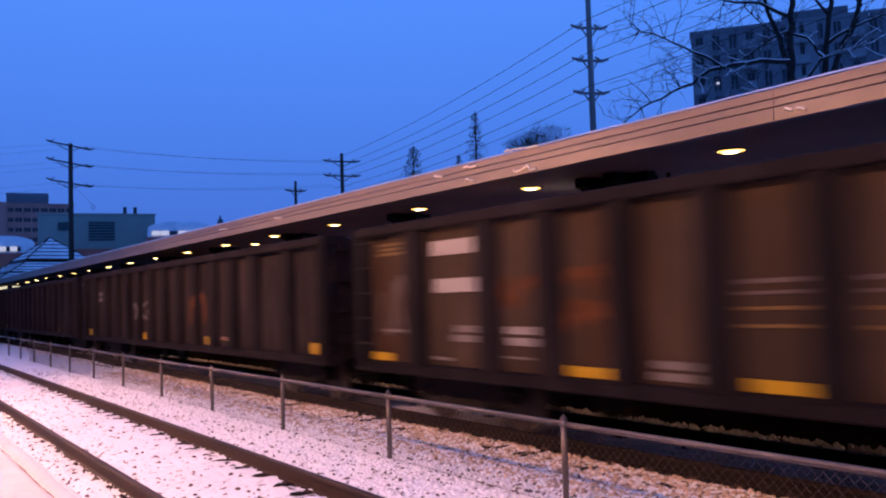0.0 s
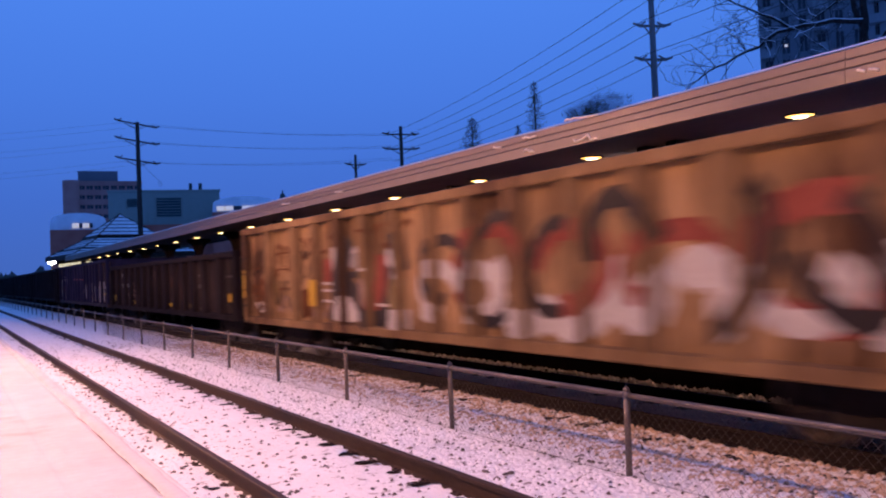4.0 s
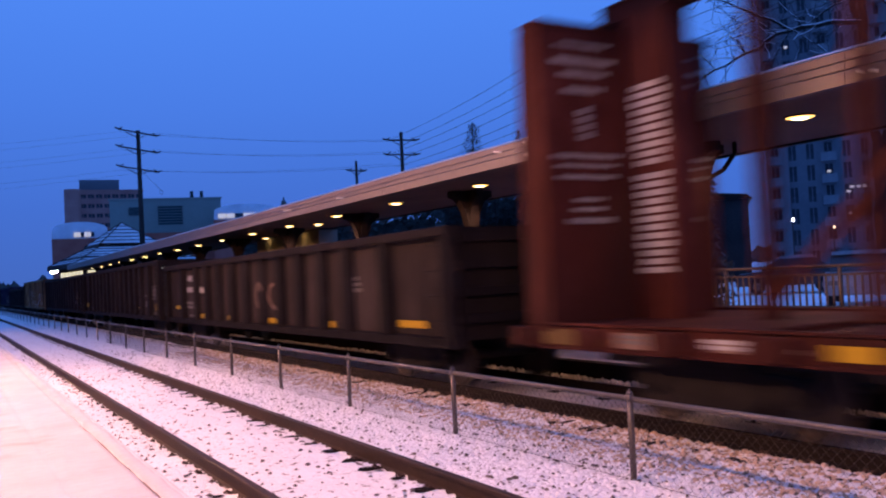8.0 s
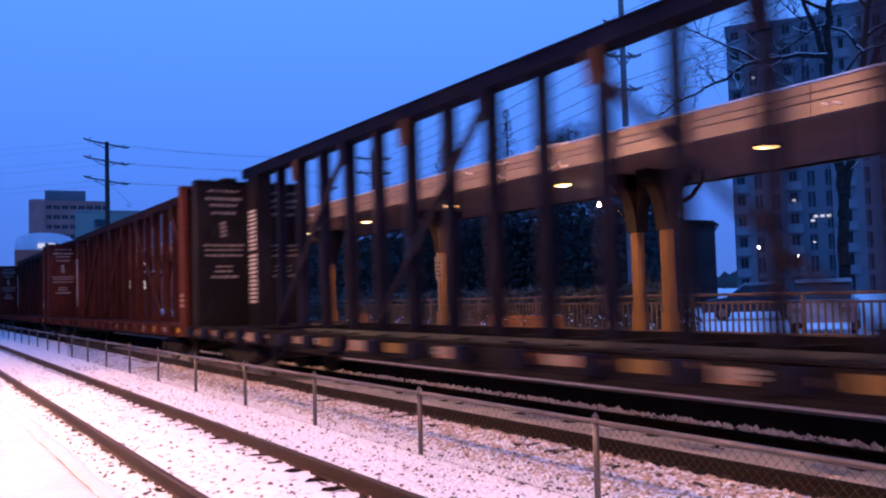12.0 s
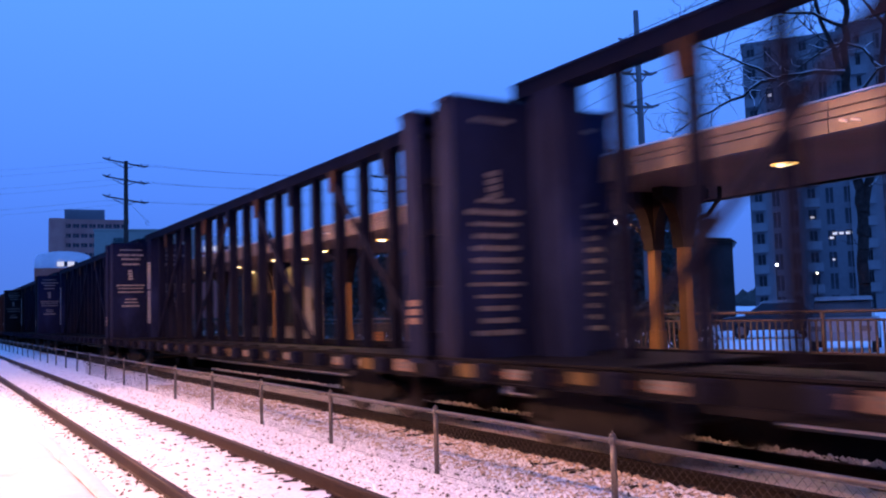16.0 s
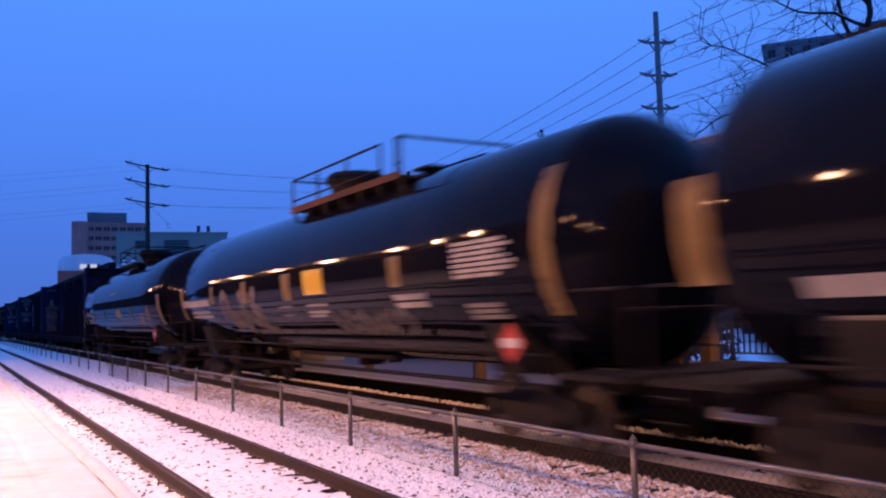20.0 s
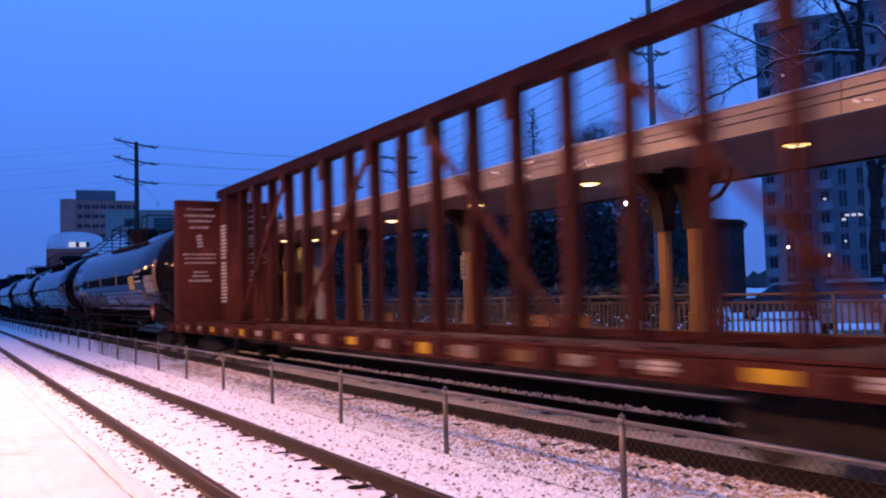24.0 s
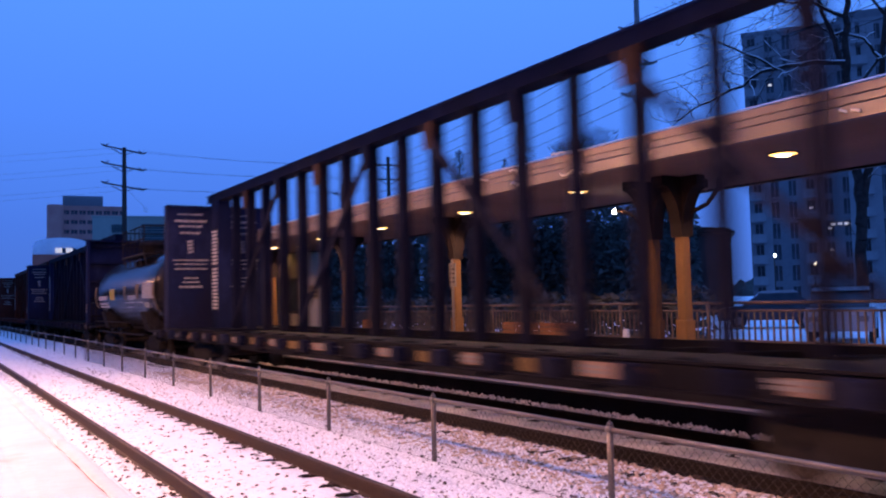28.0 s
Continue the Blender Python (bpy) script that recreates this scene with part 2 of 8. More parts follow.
# panel and rib colours; ribs darker, their weaker lamplight put into the paint
PANEL_BROWN, RIB_BROWN = paint("dusty_brown_panel_paint", (0.029, 0.0220, 0.0220), dirt=(0.015, 0.0120, 0.0130)), paint("shaded_brown_rib_paint", (0.0135, 0.0110, 0.0135), dirt=(0.009, 0.0075, 0.0095))
PANEL_TAUPE, RIB_TAUPE = paint("dusty_taupe_panel_paint", (0.047, 0.033, 0.0245), dirt=(0.036, 0.019, 0.011)), paint("shaded_taupe_rib_paint", (0.0140, 0.0115, 0.0130), dirt=(0.010, 0.0085, 0.0095))
PANEL_UMBER = paint("dull_umber_panel_paint", (0.033, 0.0255, 0.0255), dirt=(0.022, 0.0165, 0.0165))
PANEL_BLUE, RIB_BLUE = paint("faded_blue_grey_panel_paint", (0.088, 0.066, 0.056), dirt=(0.04, 0.03, 0.027)), paint("shaded_indigo_rib_paint", (0.0205, 0.0200, 0.0500), dirt=(0.013, 0.0130, 0.029))
SILL_BLUE = paint("faded_mauve_sill_paint", (0.046, 0.039, 0.050), dirt=(0.030, 0.025, 0.032))
PANEL_TAN, RIB_TAN = paint("tan_panel_paint", (0.270, 0.172, 0.090), dirt=(0.050, 0.026, 0.017), lo=0.46, hi=0.60, vary=0.3), paint("tan_rib_paint", (0.2000, 0.1280, 0.0660), dirt=(0.06, 0.034, 0.022), lo=0.46, hi=0.62)
# one oxide red twice: the second has shade put into its colour
CB_RED, CB_RED_SHADED = paint("oxide_red_paint", (0.064, 0.0185, 0.0145), dirt=(0.034, 0.0135, 0.0125)), paint("shaded_oxide_red_paint", (0.055, 0.0172, 0.0133), dirt=(0.033, 0.0135, 0.0115))
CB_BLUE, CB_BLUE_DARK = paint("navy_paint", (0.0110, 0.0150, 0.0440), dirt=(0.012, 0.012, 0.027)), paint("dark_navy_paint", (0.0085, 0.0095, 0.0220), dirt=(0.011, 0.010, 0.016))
CB_BLACK = paint("sooty_black_paint", (0.0085, 0.0078, 0.0105), dirt=(0.009, 0.0080, 0.0090))
TANK_BLACK = mat("black_tank_enamel", (0.0024, 0.0029, 0.0058), (0.0038, 0.0042, 0.0075), 0.062, 0.0, spec=0.058, s1=0.7, s2=9, bump=0.02, dist=0.004, rvar=0.03, stain=((0.0066, 0.0060, 0.0070), 0.52, 0.70, 0.9))
TANK_DUSTY = mat("dusty_tank_enamel", (0.0085, 0.0080, 0.0095), (0.0130, 0.0120, 0.0130), 0.22, 0.0, spec=0.13, s1=0.7, s2=9, bump=0.02, dist=0.004, rvar=0.05, stain=((0.020, 0.0165, 0.0155), 0.52, 0.70, 0.9))
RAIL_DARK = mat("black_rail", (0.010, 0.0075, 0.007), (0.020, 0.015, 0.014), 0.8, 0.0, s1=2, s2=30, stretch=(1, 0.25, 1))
WET_SLAB = mat("wet_platform_slab", (0.060, 0.050, 0.048), (0.100, 0.085, 0.080), 0.5, 0.0, s1=0.7, s2=9, bump=0.1, spec=0.10)
EDGE = mat("wet_platform_edge", (0.17, 0.135, 0.115), (0.25, 0.20, 0.17), 0.6, s1=2, s2=20)
SLUSH = mat("grey_slush", (0.18, 0.175, 0.185), (0.32, 0.31, 0.325), 0.6, s1=0.8, s2=9, bump=0.4)
# pale colour of the fascia glints, brightness put into the colour
GLINT_PALE = mat("pale_fascia_glint", (0.90, 0.80, 0.60), (0.95, 0.86, 0.68), 0.40, 0.35, bump=0, spec=0.6)
PALE_PLATE = mat("pale_tan_plate", (0.16, 0.115, 0.05), (0.23, 0.17, 0.08), 0.6, s1=3, s2=25)
SHELTER_WALL = mat("pale_shelter_render", (0.24, 0.20, 0.155), (0.32, 0.27, 0.21), 0.85, s1=0.6, s2=9)
DULL_RUST = mat("dull_rust", (0.035, 0.020, 0.015), (0.060, 0.033, 0.024), 0.85, s1=3, s2=25)
BACK_WALL = mat("dark_back_wall", (0.045, 0.036, 0.036), (0.075, 0.062, 0.062), 0.9, s1=0.5, s2=9)
BRACKET_PAINT = mat("brown_bracket_paint", (0.016, 0.012, 0.0115), (0.026, 0.0195, 0.0185), 0.8)
TANK_SPRAY = mat("faded_silver_spray", (0.060, 0.054, 0.055), (0.105, 0.096, 0.097), 0.8, s1=3, s2=25)
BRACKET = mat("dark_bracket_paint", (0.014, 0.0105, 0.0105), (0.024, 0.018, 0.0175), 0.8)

# ---------------------------------------------------------------- mesh helpers


def mesh_from(bm, name, material, smooth=False):
    me = bpy.data.meshes.new(name)
    bm.to_mesh(me)
    bm.free()
    me.materials.append(material)
    if smooth:
        for p in me.polygons:
            p.use_smooth = True
    return me


def part(name, bm, material, parent=None, label="", smooth=False):
    me = bm if isinstance(bm, bpy.types.Mesh) else mesh_from(bm, name, material, smooth)
    ob = new(name, me)
    if parent is not None:
        ob.parent = parent
    return tagged(ob, label)


def empty(name, label="", category="", group="", kind="", place=None):
    ob = tagged(new(name), label, category, group, kind)
    ob.empty_display_size = 0.3
    if place is not None:
        ob.matrix_world = place
    return ob


CUBE_F = [(0, 1, 3, 2), (4, 6, 7, 5), (0, 4, 5, 1), (2, 3, 7, 6), (0, 2, 6, 4), (1, 5, 7, 3)]


def box(bm, x0, x1, y0, y1, z0, z1, m=None):
    vs = []
    for x in (x0, x1):
        for y in (y0, y1):
            for z in (z0, z1):
                p = Vector((x, y, z))
                vs.append(bm.verts.new(m @ p if m else p))
    for f in CUBE_F:
        bm.faces.new([vs[i] for i in f])
    return bm


def bevel_box(bm, x0, x1, y0, y1, z0, z1, b=0.01):
    """A box with chamfered upright edges and top."""
    def ring(i, z):
        return [bm.verts.new(p) for p in ((x0 + b + i, y0 + i, z), (x1 - b - i, y0 + i, z), (x1 - i, y0 + b + i, z), (x1 - i, y1 - b - i, z),
                                          (x1 - b - i, y1 - i, z), (x0 + b + i, y1 - i, z), (x0 + i, y1 - b - i, z), (x0 + i, y0 + b + i, z))]
    rings = [ring(0, z0), ring(0, z1 - b), ring(b * 0.7, z1)]
    bm.faces.new(rings[0][::-1])
    bm.faces.new(rings[-1])
    for a, c in zip(rings, rings[1:]):
        for i in range(8):
            bm.faces.new((a[i], a[(i + 1) % 8], c[(i + 1) % 8], c[i]))
    return bm


def tube(bm, a, b, r0, r1=None, n=8, caps=True):
    """A round bar from a to b."""
    a, b = Vector(a), Vector(b)
    r1 = r0 if r1 is None else r1
    d = (b - a).normalized()
    u = d.orthogonal().normalized()
    v = d.cross(u)
    lo = [bm.verts.new(a + (u * math.cos(2 * math.pi * i / n) + v * math.sin(2 * math.pi * i / n)) * r0) for i in range(n)]
    hi = [bm.verts.new(b + (u * math.cos(2 * math.pi * i / n) + v * math.sin(2 * math.pi * i / n)) * r1) for i in range(n)]
    for i in range(n):
        bm.faces.new((lo[i], lo[(i + 1) % n], hi[(i + 1) % n], hi[i]))
    if caps:
        bm.faces.new(lo[::-1])
        bm.faces.new(hi)
    return bm


def prism(bm, outline, y0, y1, axis="y"):
    """An outline of (u, v) pairs carried from y0 to y1 along an axis."""
    def at(u, v, w):
        return {"y": (u, w, v), "x": (w, u, v), "z": (u, v, w)}[axis]
    a = [bm.verts.new(at(u, v, y0)) for u, v in outline]
    b = [bm.verts.new(at(u, v, y1)) for u, v in outline]
    k = len(outline)
    for i in range(k):
        bm.faces.new((a[i], a[(i + 1) % k], b[(i + 1) % k], b[i]))
    bm.faces.new(a[::-1])
    bm.faces.new(b)
    return bm


def bar(bm, a, b, w, h):
    """A square bar of width w and depth h from a to b."""
    a, b = Vector(a), Vector(b)
    d = b - a
    m = Matrix.Translation(a) @ d.to_track_quat("Y", "Z").to_matrix().to_4x4()
    return box(bm, -w / 2, w / 2, 0, d.length, -h / 2, h / 2, m)


def lathe(bm, profile, n=16, m=None):
    """A profile of (radius, height) turned round z."""
    rings = []
    for r, z in profile:
        ring = []
        for i in range(n):
            p = Vector((r * math.cos(2 * math.pi * i / n), r * math.sin(2 * math.pi * i / n), z))
            ring.append(bm.verts.new(m @ p if m else p))
        rings.append(ring)
    for a, b in zip(rings, rings[1:]):
        for i in range(n):
            bm.faces.new((a[i], a[(i + 1) % n], b[(i + 1) % n], b[i]))
    bm.faces.new(rings[0][::-1])
    bm.faces.new(rings[-1])
    return bm


def B():
    return bmesh.new()


def fix(bm):
    bmesh.ops.recalc_face_normals(bm, faces=bm.faces)
    return bm

# ---------------------------------------------------------------- ground, tracks, platforms
NEAR_RAILS, FAR_RAILS = (2.285, 3.785), (6.95, 8.455)
FENCE_X = 5.2


def grid_sheet(xs, ys, height):
    me = bpy.data.meshes.new("sheet")
    vs = [(x, y, height(x, y)) for y in ys for x in xs]
    k = len(xs)
    fs = [(j * k + i, j * k + i + 1, (j + 1) * k + i + 1, (j + 1) * k + i) for j in range(len(ys) - 1) for i in range(k - 1)]
    me.from_pydata(vs, [], fs)
    for p in me.polygons:
        p.use_smooth = True
    return me


def ground_z(x, y):
    z = -0.42
    if x > 15.2:
        z = 0.25
    return z + 0.05 * noise.noise((x * 0.1, y * 0.1, 0.3))


gx = [-3000, -800, -200, -60, -20, -6, 0, 4, 8, 12, 15.1, 15.3, 17, 20, 25, 32, 45, 65, 100, 180, 400, 1000, 3000]
gy = [-3000, -800, -200, -80, -40, -20, -10, -5, 0, 5, 10, 15, 20, 25, 30, 40, 50, 65, 85, 110, 150, 250, 500, 1200, 3000]
me = grid_sheet(gx, gy, ground_z)
me.materials.append(SNOW)
tagged(new("ground", me), "snow-covered ground stretching to the horizon", "ground", kind="structure")


def snow_bed_z(x, y):
    """Snow over the ballast between the platform and the second track."""
    z = -0.135
    for r in NEAR_RAILS:
        z -= 0.022 * math.exp(-((x - r) / 0.13) ** 2)
    if x > 4.2:
        z -= 0.03 * min(1, (x - 4.2) / 0.8)
    if x > 6.1:
        z += 0.02 * min(1, (x - 6.1) / 0.6)
    lumpy = 0.35 if 2.3 < x < 3.7 else 1.0
    z += lumpy * (0.024 * noise.noise((x * 9, y * 9, 0.0)) + 0.017 * noise.noise((x * 21, y * 21, 4.0)))
    z += 0.014 * noise.noise((x * 1.3, y * 0.8, 7.0))
    return z


ys_, y_ = [], -4.0
while y_ < 130:
    ys_.append(y_)
    y_ += 0.055 if y_ < 14 else (0.11 if y_ < 28 else (0.4 if y_ < 60 else 1.5))
xs_ = [1.5 + i * 0.062 for i in range(86)]
me = grid_sheet(xs_, ys_, snow_bed_z)
me.materials.append(SNOW_STONY)
tagged(new("snowy_ballast", me), "snow lying over crushed stone ballast between the tracks", "ballast", kind="structure")


def dirty_bed_z(x, y):
    z = -0.19 + 0.02 * noise.noise((x * 7, y * 7, 2.0)) + 0.012 * noise.noise((x * 19, y * 19, 5.0))
    if x > 8.7:
        z += 0.05 * min(1, (x - 8.7) / 0.2)
    return z


ys_, y_ = [], -30.0
while y_ < 150:
    ys_.append(y_)
    y_ += 0.10 if 0 < y_ < 22 else (0.5 if y_ < 60 else 2.0)
# bed under the train, coloured with dirt and the train's shade
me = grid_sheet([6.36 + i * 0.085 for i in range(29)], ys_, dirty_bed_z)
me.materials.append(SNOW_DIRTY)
tagged(new("dark_ballast", me), "ballast and dirty snow under the second track, train's shade in its colour", "ballast", kind="structure")
me = grid_sheet([6.99 + i * 0.06 for i in range(24)], [-3 + i * 0.07 for i in range(580)], lambda x, y: (-0.118 if x < 7.92 else -0.150) + 0.016 * noise.noise((x * 7, y * 7, 2.5)) + 0.012 * noise.noise((x * 19, y * 19, 5.5)) - (0.05 if x > 8.34 else 0))
me.materials.append(BETWEEN)
tagged(new("sooty_snow_bed", me), "greyish snow lying between the rails of the second track", "snow", kind="structure")
bm = B()
rr = random.Random(23)
for i in range(2600):
    y = -3 + 34 * rr.random() ** 1.25
    x = 8.98 + rr.gauss(0, 0.055)
    r = rr.uniform(0.016, 0.048)
    z = -0.135 + 0.075 * math.exp(-((x - 8.99) / 0.07) ** 2) + rr.uniform(-0.02, 0.02)
    top = bm.verts.new((x + r * rr.uniform(-0.4, 0.4), y, z + r * rr.uniform(0.6, 1.1)))
    ring = [bm.verts.new((x + r * rr.uniform(0.6, 1.3) * math.cos(a), y + r * rr.uniform(0.8, 1.9) * math.sin(a), z - r * rr.uniform(0.1, 0.5))) for a in (0, 1.25, 2.5, 3.8, 5.0)]
    for k in range(5):
        bm.faces.new((ring[k], ring[(k + 1) % 5], top))
tagged(part("snow_crumbs", bm, PATCH_SNOW), "crumbled ridge of snow along the far platform foot", "snow", kind="stuff")


def rail_outline(x):
    return [(x - 0.07, -0.172), (x + 0.07, -0.172), (x + 0.07, -0.16), (x + 0.012, -0.14), (x + 0.010, -0.045), (x + 0.036, -0.036),
            (x + 0.037, -0.008), (x + 0.028, 0.0), (x - 0.028, 0.0), (x - 0.037, -0.008), (x - 0.036, -0.036), (x - 0.010, -0.045), (x - 0.012, -0.14), (x - 0.07, -0.16)]


def rail_track(name, rails, label, y0, y1, tie_y0, tie_y1, tie_top):
    track = empty(name, label, "railway track", kind="structure")
    mid = sum(rails) / 2
    bm = B()
    bevel_box(bm, -1.3, 1.3, -0.115, 0.115, tie_top - 0.18, tie_top, 0.012)
    tie = mesh_from(bm, "sleeper", TIE)
    bm = B()
    box(bm, -0.17, 0.17, -0.09, 0.09, -0.178, -0.168)
    for sx in (-0.10, 0.10):
        box(bm, sx - 0.013, sx + 0.013, -0.045, -0.02, -0.17, -0.125)
        box(bm, sx - 0.013, sx + 0.013, 0.02, 0.045, -0.17, -0.125)
        box(bm, sx - 0.03, sx + 0.03, -0.052, 0.052, -0.168, -0.138)
    plate = mesh_from(bm, "tie_plate", RAIL)
    for r in rails:
        bm = B()
        prism(bm, rail_outline(r), y0, y1)
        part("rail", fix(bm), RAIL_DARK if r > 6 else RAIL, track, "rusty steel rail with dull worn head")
    y = tie_y0
    k = 0
    while y < tie_y1:
        ob = part("sleeper", tie, TIE, track)
        ob.matrix_basis = pose(mid + random.uniform(-0.05, 0.05), y, random.uniform(-0.012, 0.006), 0, 0, random.uniform(-1, 1))
        if y < tie_y0 + 26:
            for r in rails:
                ob = part("tie_plate", plate, RAIL, track)
                ob.matrix_basis = pose(r, y, 0)
        y += 0.545 + random.uniform(-0.03, 0.03)
        k += 1
    return track


rail_track("near_track", NEAR_RAILS, "nearer railway track half buried in snow", -40, 400, -2.0, 45, -0.155)
rail_track("far_track", FAR_RAILS, "railway track under the passing freight train", -460, 900, -2.0, 45, -0.15)

# stones that poke through the snow
bm = B()
rng = random.Random(5)
for i in range(3800):
    y = rng.uniform(2.0, 7.0) + rng.random() ** 1.7 * 24
    u = rng.random()
    x = rng.uniform(3.95, 6.72) if u < 0.78 else (rng.uniform(1.66, 2.15) if u < 0.88 else rng.uniform(2.4, 3.6))
    r = rng.uniform(0.010, 0.028)
    z = snow_bed_z(x, y) + r * rng.uniform(-0.25, 0.45)
    c = rng.uniform(-1, 1)
    top = bm.verts.new((x + r * 0.3 * c, y, z + r * 0.8))
    ring = [bm.verts.new((x + r * rng.uniform(0.7, 1.5) * math.cos(a), y + r * rng.uniform(0.7, 1.3) * math.sin(a), z + r * rng.uniform(-0.4, 0.2))) for a in (0, 1.3, 2.5, 3.8, 5.0)]
    for k in range(5):
        bm.faces.new((ring[k], ring[(k + 1) % 5], top))
tagged(part("ballast_stones", bm, STONE), "dark crushed stones poking through the snow", "stones", kind="stuff")

# melted hollows over the sleepers inside the nearer track's far rail, a few beside its near rail
bm = B()
y = 1.2
while y < 46:
    for x_, w_, t_, p_ in ((3.60, 0.10, 0.085, 0.93), (3.98, 0.07, 0.05, 0.35), (2.47, 0.06, 0.035, 0.45), (2.05, 0.06, 0.03, 0.4)):
        if rng.random() < p_:
            f_ = rng.uniform(0.55, 1.2)
            cx, cy, rot = x_ + rng.uniform(-0.03, 0.03), y + rng.uniform(-0.04, 0.04), rng.uniform(-0.25, 0.25)
            ring = []
            for k in range(9):
                a = k * 6.283 / 9
                px_, py_ = w_ * f_ * rng.uniform(0.75, 1.25) * math.cos(a), t_ * f_ * (1.3 if a < 3.15 else 0.7) * rng.uniform(0.7, 1.2) * math.sin(a)
                ring.append(bm.verts.new((cx + px_ - rot * py_, cy + py_ + rot * px_, snow_bed_z(cx + px_, cy + py_) + 0.006)))
            c = bm.verts.new((cx, cy, snow_bed_z(cx, cy) + 0.016))
            for k in range(9):
                bm.faces.new((ring[k], ring[(k + 1) % 9], c))
    y += 0.545 + rng.uniform(-0.03, 0.03)
tagged(part("sleeper_hollows", bm, TIE), "dark sleepers showing in hollows melted in the snow", "sleepers", kind="stuff")


def stone_lumps(name, label, material, n, seed, y_far, x0, x1, r0, r1, power):
    """Rounded lumps of snow-capped ballast, strewn close together."""
    bm = B()
    g = random.Random(seed)
    angles = [k * math.pi / 3 for k in range(6)]
    for i in range(n):
        y = 1.8 + g.random() ** power * y_far
        x = g.uniform(x0, x1)
        r = g.uniform(r0, r1)
        q, w = g.uniform(0.75, 1.35), g.uniform(0, 1)
        z = snow_bed_z(x, y) - r * g.uniform(0.1, 0.5)
        top = bm.verts.new((x + r * g.uniform(-0.2, 0.2), y + r * g.uniform(-0.2, 0.2), z + r * g.uniform(0.75, 1.05)))
        k1 = [bm.verts.new((x + r * q * 0.74 * g.uniform(0.8, 1.2) * math.cos(a + w), y + r / q * 0.74 * g.uniform(0.8, 1.2) * math.sin(a + w), z + r * 0.62)) for a in angles]
        k2 = [bm.verts.new((x + r * q * 1.08 * math.cos(a + w), y + r / q * 1.08 * math.sin(a + w), z - r * 0.3)) for a in angles]
        for k in range(6):
            bm.faces.new((k1[k], k1[(k + 1) % 6], top))
            bm.faces.new((k2[k], k2[(k + 1) % 6], k1[(k + 1) % 6], k1[k]))
    return tagged(part(name, bm, material, smooth=True), label, "snow", kind="stuff")


stone_lumps("snow_lumps", "ballast stones capped with rounded lumps of snow", SNOW, 13000, 41, 24, 3.92, 5.75, 0.014, 0.032, 1.45)
stone_lumps("tan_stones", "tan ballast stones thinly dusted with snow beside the second track", TAN_STONE, 7000, 43, 24, 5.55, 6.80, 0.016, 0.034, 1.45)
stone_lumps("snow_lumps", "small lumps of snow beside the near platform's edge", SNOW, 2200, 42, 18, 1.68, 2.18, 0.012, 0.026, 1.3)

# near platform: slab, coping stones, trodden snow
platform = empty("near_platform", "low concrete platform covered with trodden snow", "platform", kind="structure")
bm = B()
box(bm, -6.0, 1.39, -30, 140, -0.5, 0.10)
part("slab", bm, CONCRETE, platform)
bm = B()
prism(bm, [(0, 0), (0.185, 0), (0.20, 0.02), (0.20, 0.235), (0.185, 0.25), (0.16, 0.262), (0.02, 0.262), (0, 0.25)], 0, 2.36)
coping = mesh_from(fix(bm), "coping_stone", COPING)
for i in range(34):
    ob = part("coping_stone", coping, COPING, platform)
    ob.matrix_basis = pose(1.405 + random.uniform(-0.004, 0.004), -6 + i * 2.4, -0.12 + random.uniform(-0.004, 0.004))
bm = B()
box(bm, 1.405, 1.60, 75.6, 140, -0.12, 0.14)
part("far_coping", bm, COPING, platform)


def platform_snow_z(x, y):
    """Trodden snow: low swells, a groove along the coping joint, footprints further in."""
    z = 0.142 + 0.010 * noise.noise((x * 2.2, y * 1.1, 0)) + 0.006 * noise.noise((x * 7, y * 5, 2))
    z -= 0.030 * math.exp(-((x - 1.395 - 0.008 * noise.noise((0, y * 0.9, 3))) / 0.018) ** 2) * (0.7 + 0.5 * noise.noise((5, y * 1.3, 0)))
    z += 0.008 * math.exp(-((x - 1.33) / 0.04) ** 2)
    z -= 0.014 * math.exp(-((x - 0.84) / 0.04) ** 2)
    step = noise.noise((x * 3.1, y * 2.3, 9))
    if x < 0.6 and step > 0.30:
        z -= 0.016 * min(1, (step - 0.30) * 6)
    if x > 1.40:
        z += 0.022 * min(1, (x - 1.40) / 0.05) - 0.30 * max(0.0, (x - 1.50) / 0.17) ** 2.2 + 0.012 * noise.noise((x * 5, y * 3, 6))
    return z


me = grid_sheet([-6 + i * 0.2 for i in range(25)] + [-1 + i * 0.08 for i in range(22)] + [0.76 + i * 0.04 for i in range(14)] + [1.30 + i * 0.013 for i in range(16)] +  [1.52, 1.53, 1.56, 1.59, 1.62, 1.65, 1.67], [-12 + i * 0.16 for i in range(75)] + [0.0 + i * 0.08 for i in range(250)] + [20 + i * 0.3 for i in range(160)] + [68 + i * 6 for i in range(13)], platform_snow_z)
me.materials.append(PLATFORM_SNOW)
tagged(part("snow_layer", me, PLATFORM_SNOW, platform), "trodden white snow with faint tracks")

rows = []
for k in range(190):
    y = -4 + k * 0.09
    x, w = 1.395 + 0.008 * noise.noise((0, y * 0.9, 3)), max(0.0005, 0.006 + 0.011 * noise.noise((2, y * 1.6, 1))) * min(1.0, (13.2 - y) / 4)
    rows.append((x - w, x + w, y))
me = bpy.data.meshes.new("scraped_line")
me.from_pydata([(x, y, platform_snow_z(x, y) + 0.006) for a, b, y in rows for x in (a, b)], [], [(2 * k, 2 * k + 1, 2 * k + 3, 2 * k + 2) for k in range(len(rows) - 1)])
me.materials.append(JOINT_LINE)
part("scraped_line", me, JOINT_LINE, platform, "thin dark line where the platform edge joins")

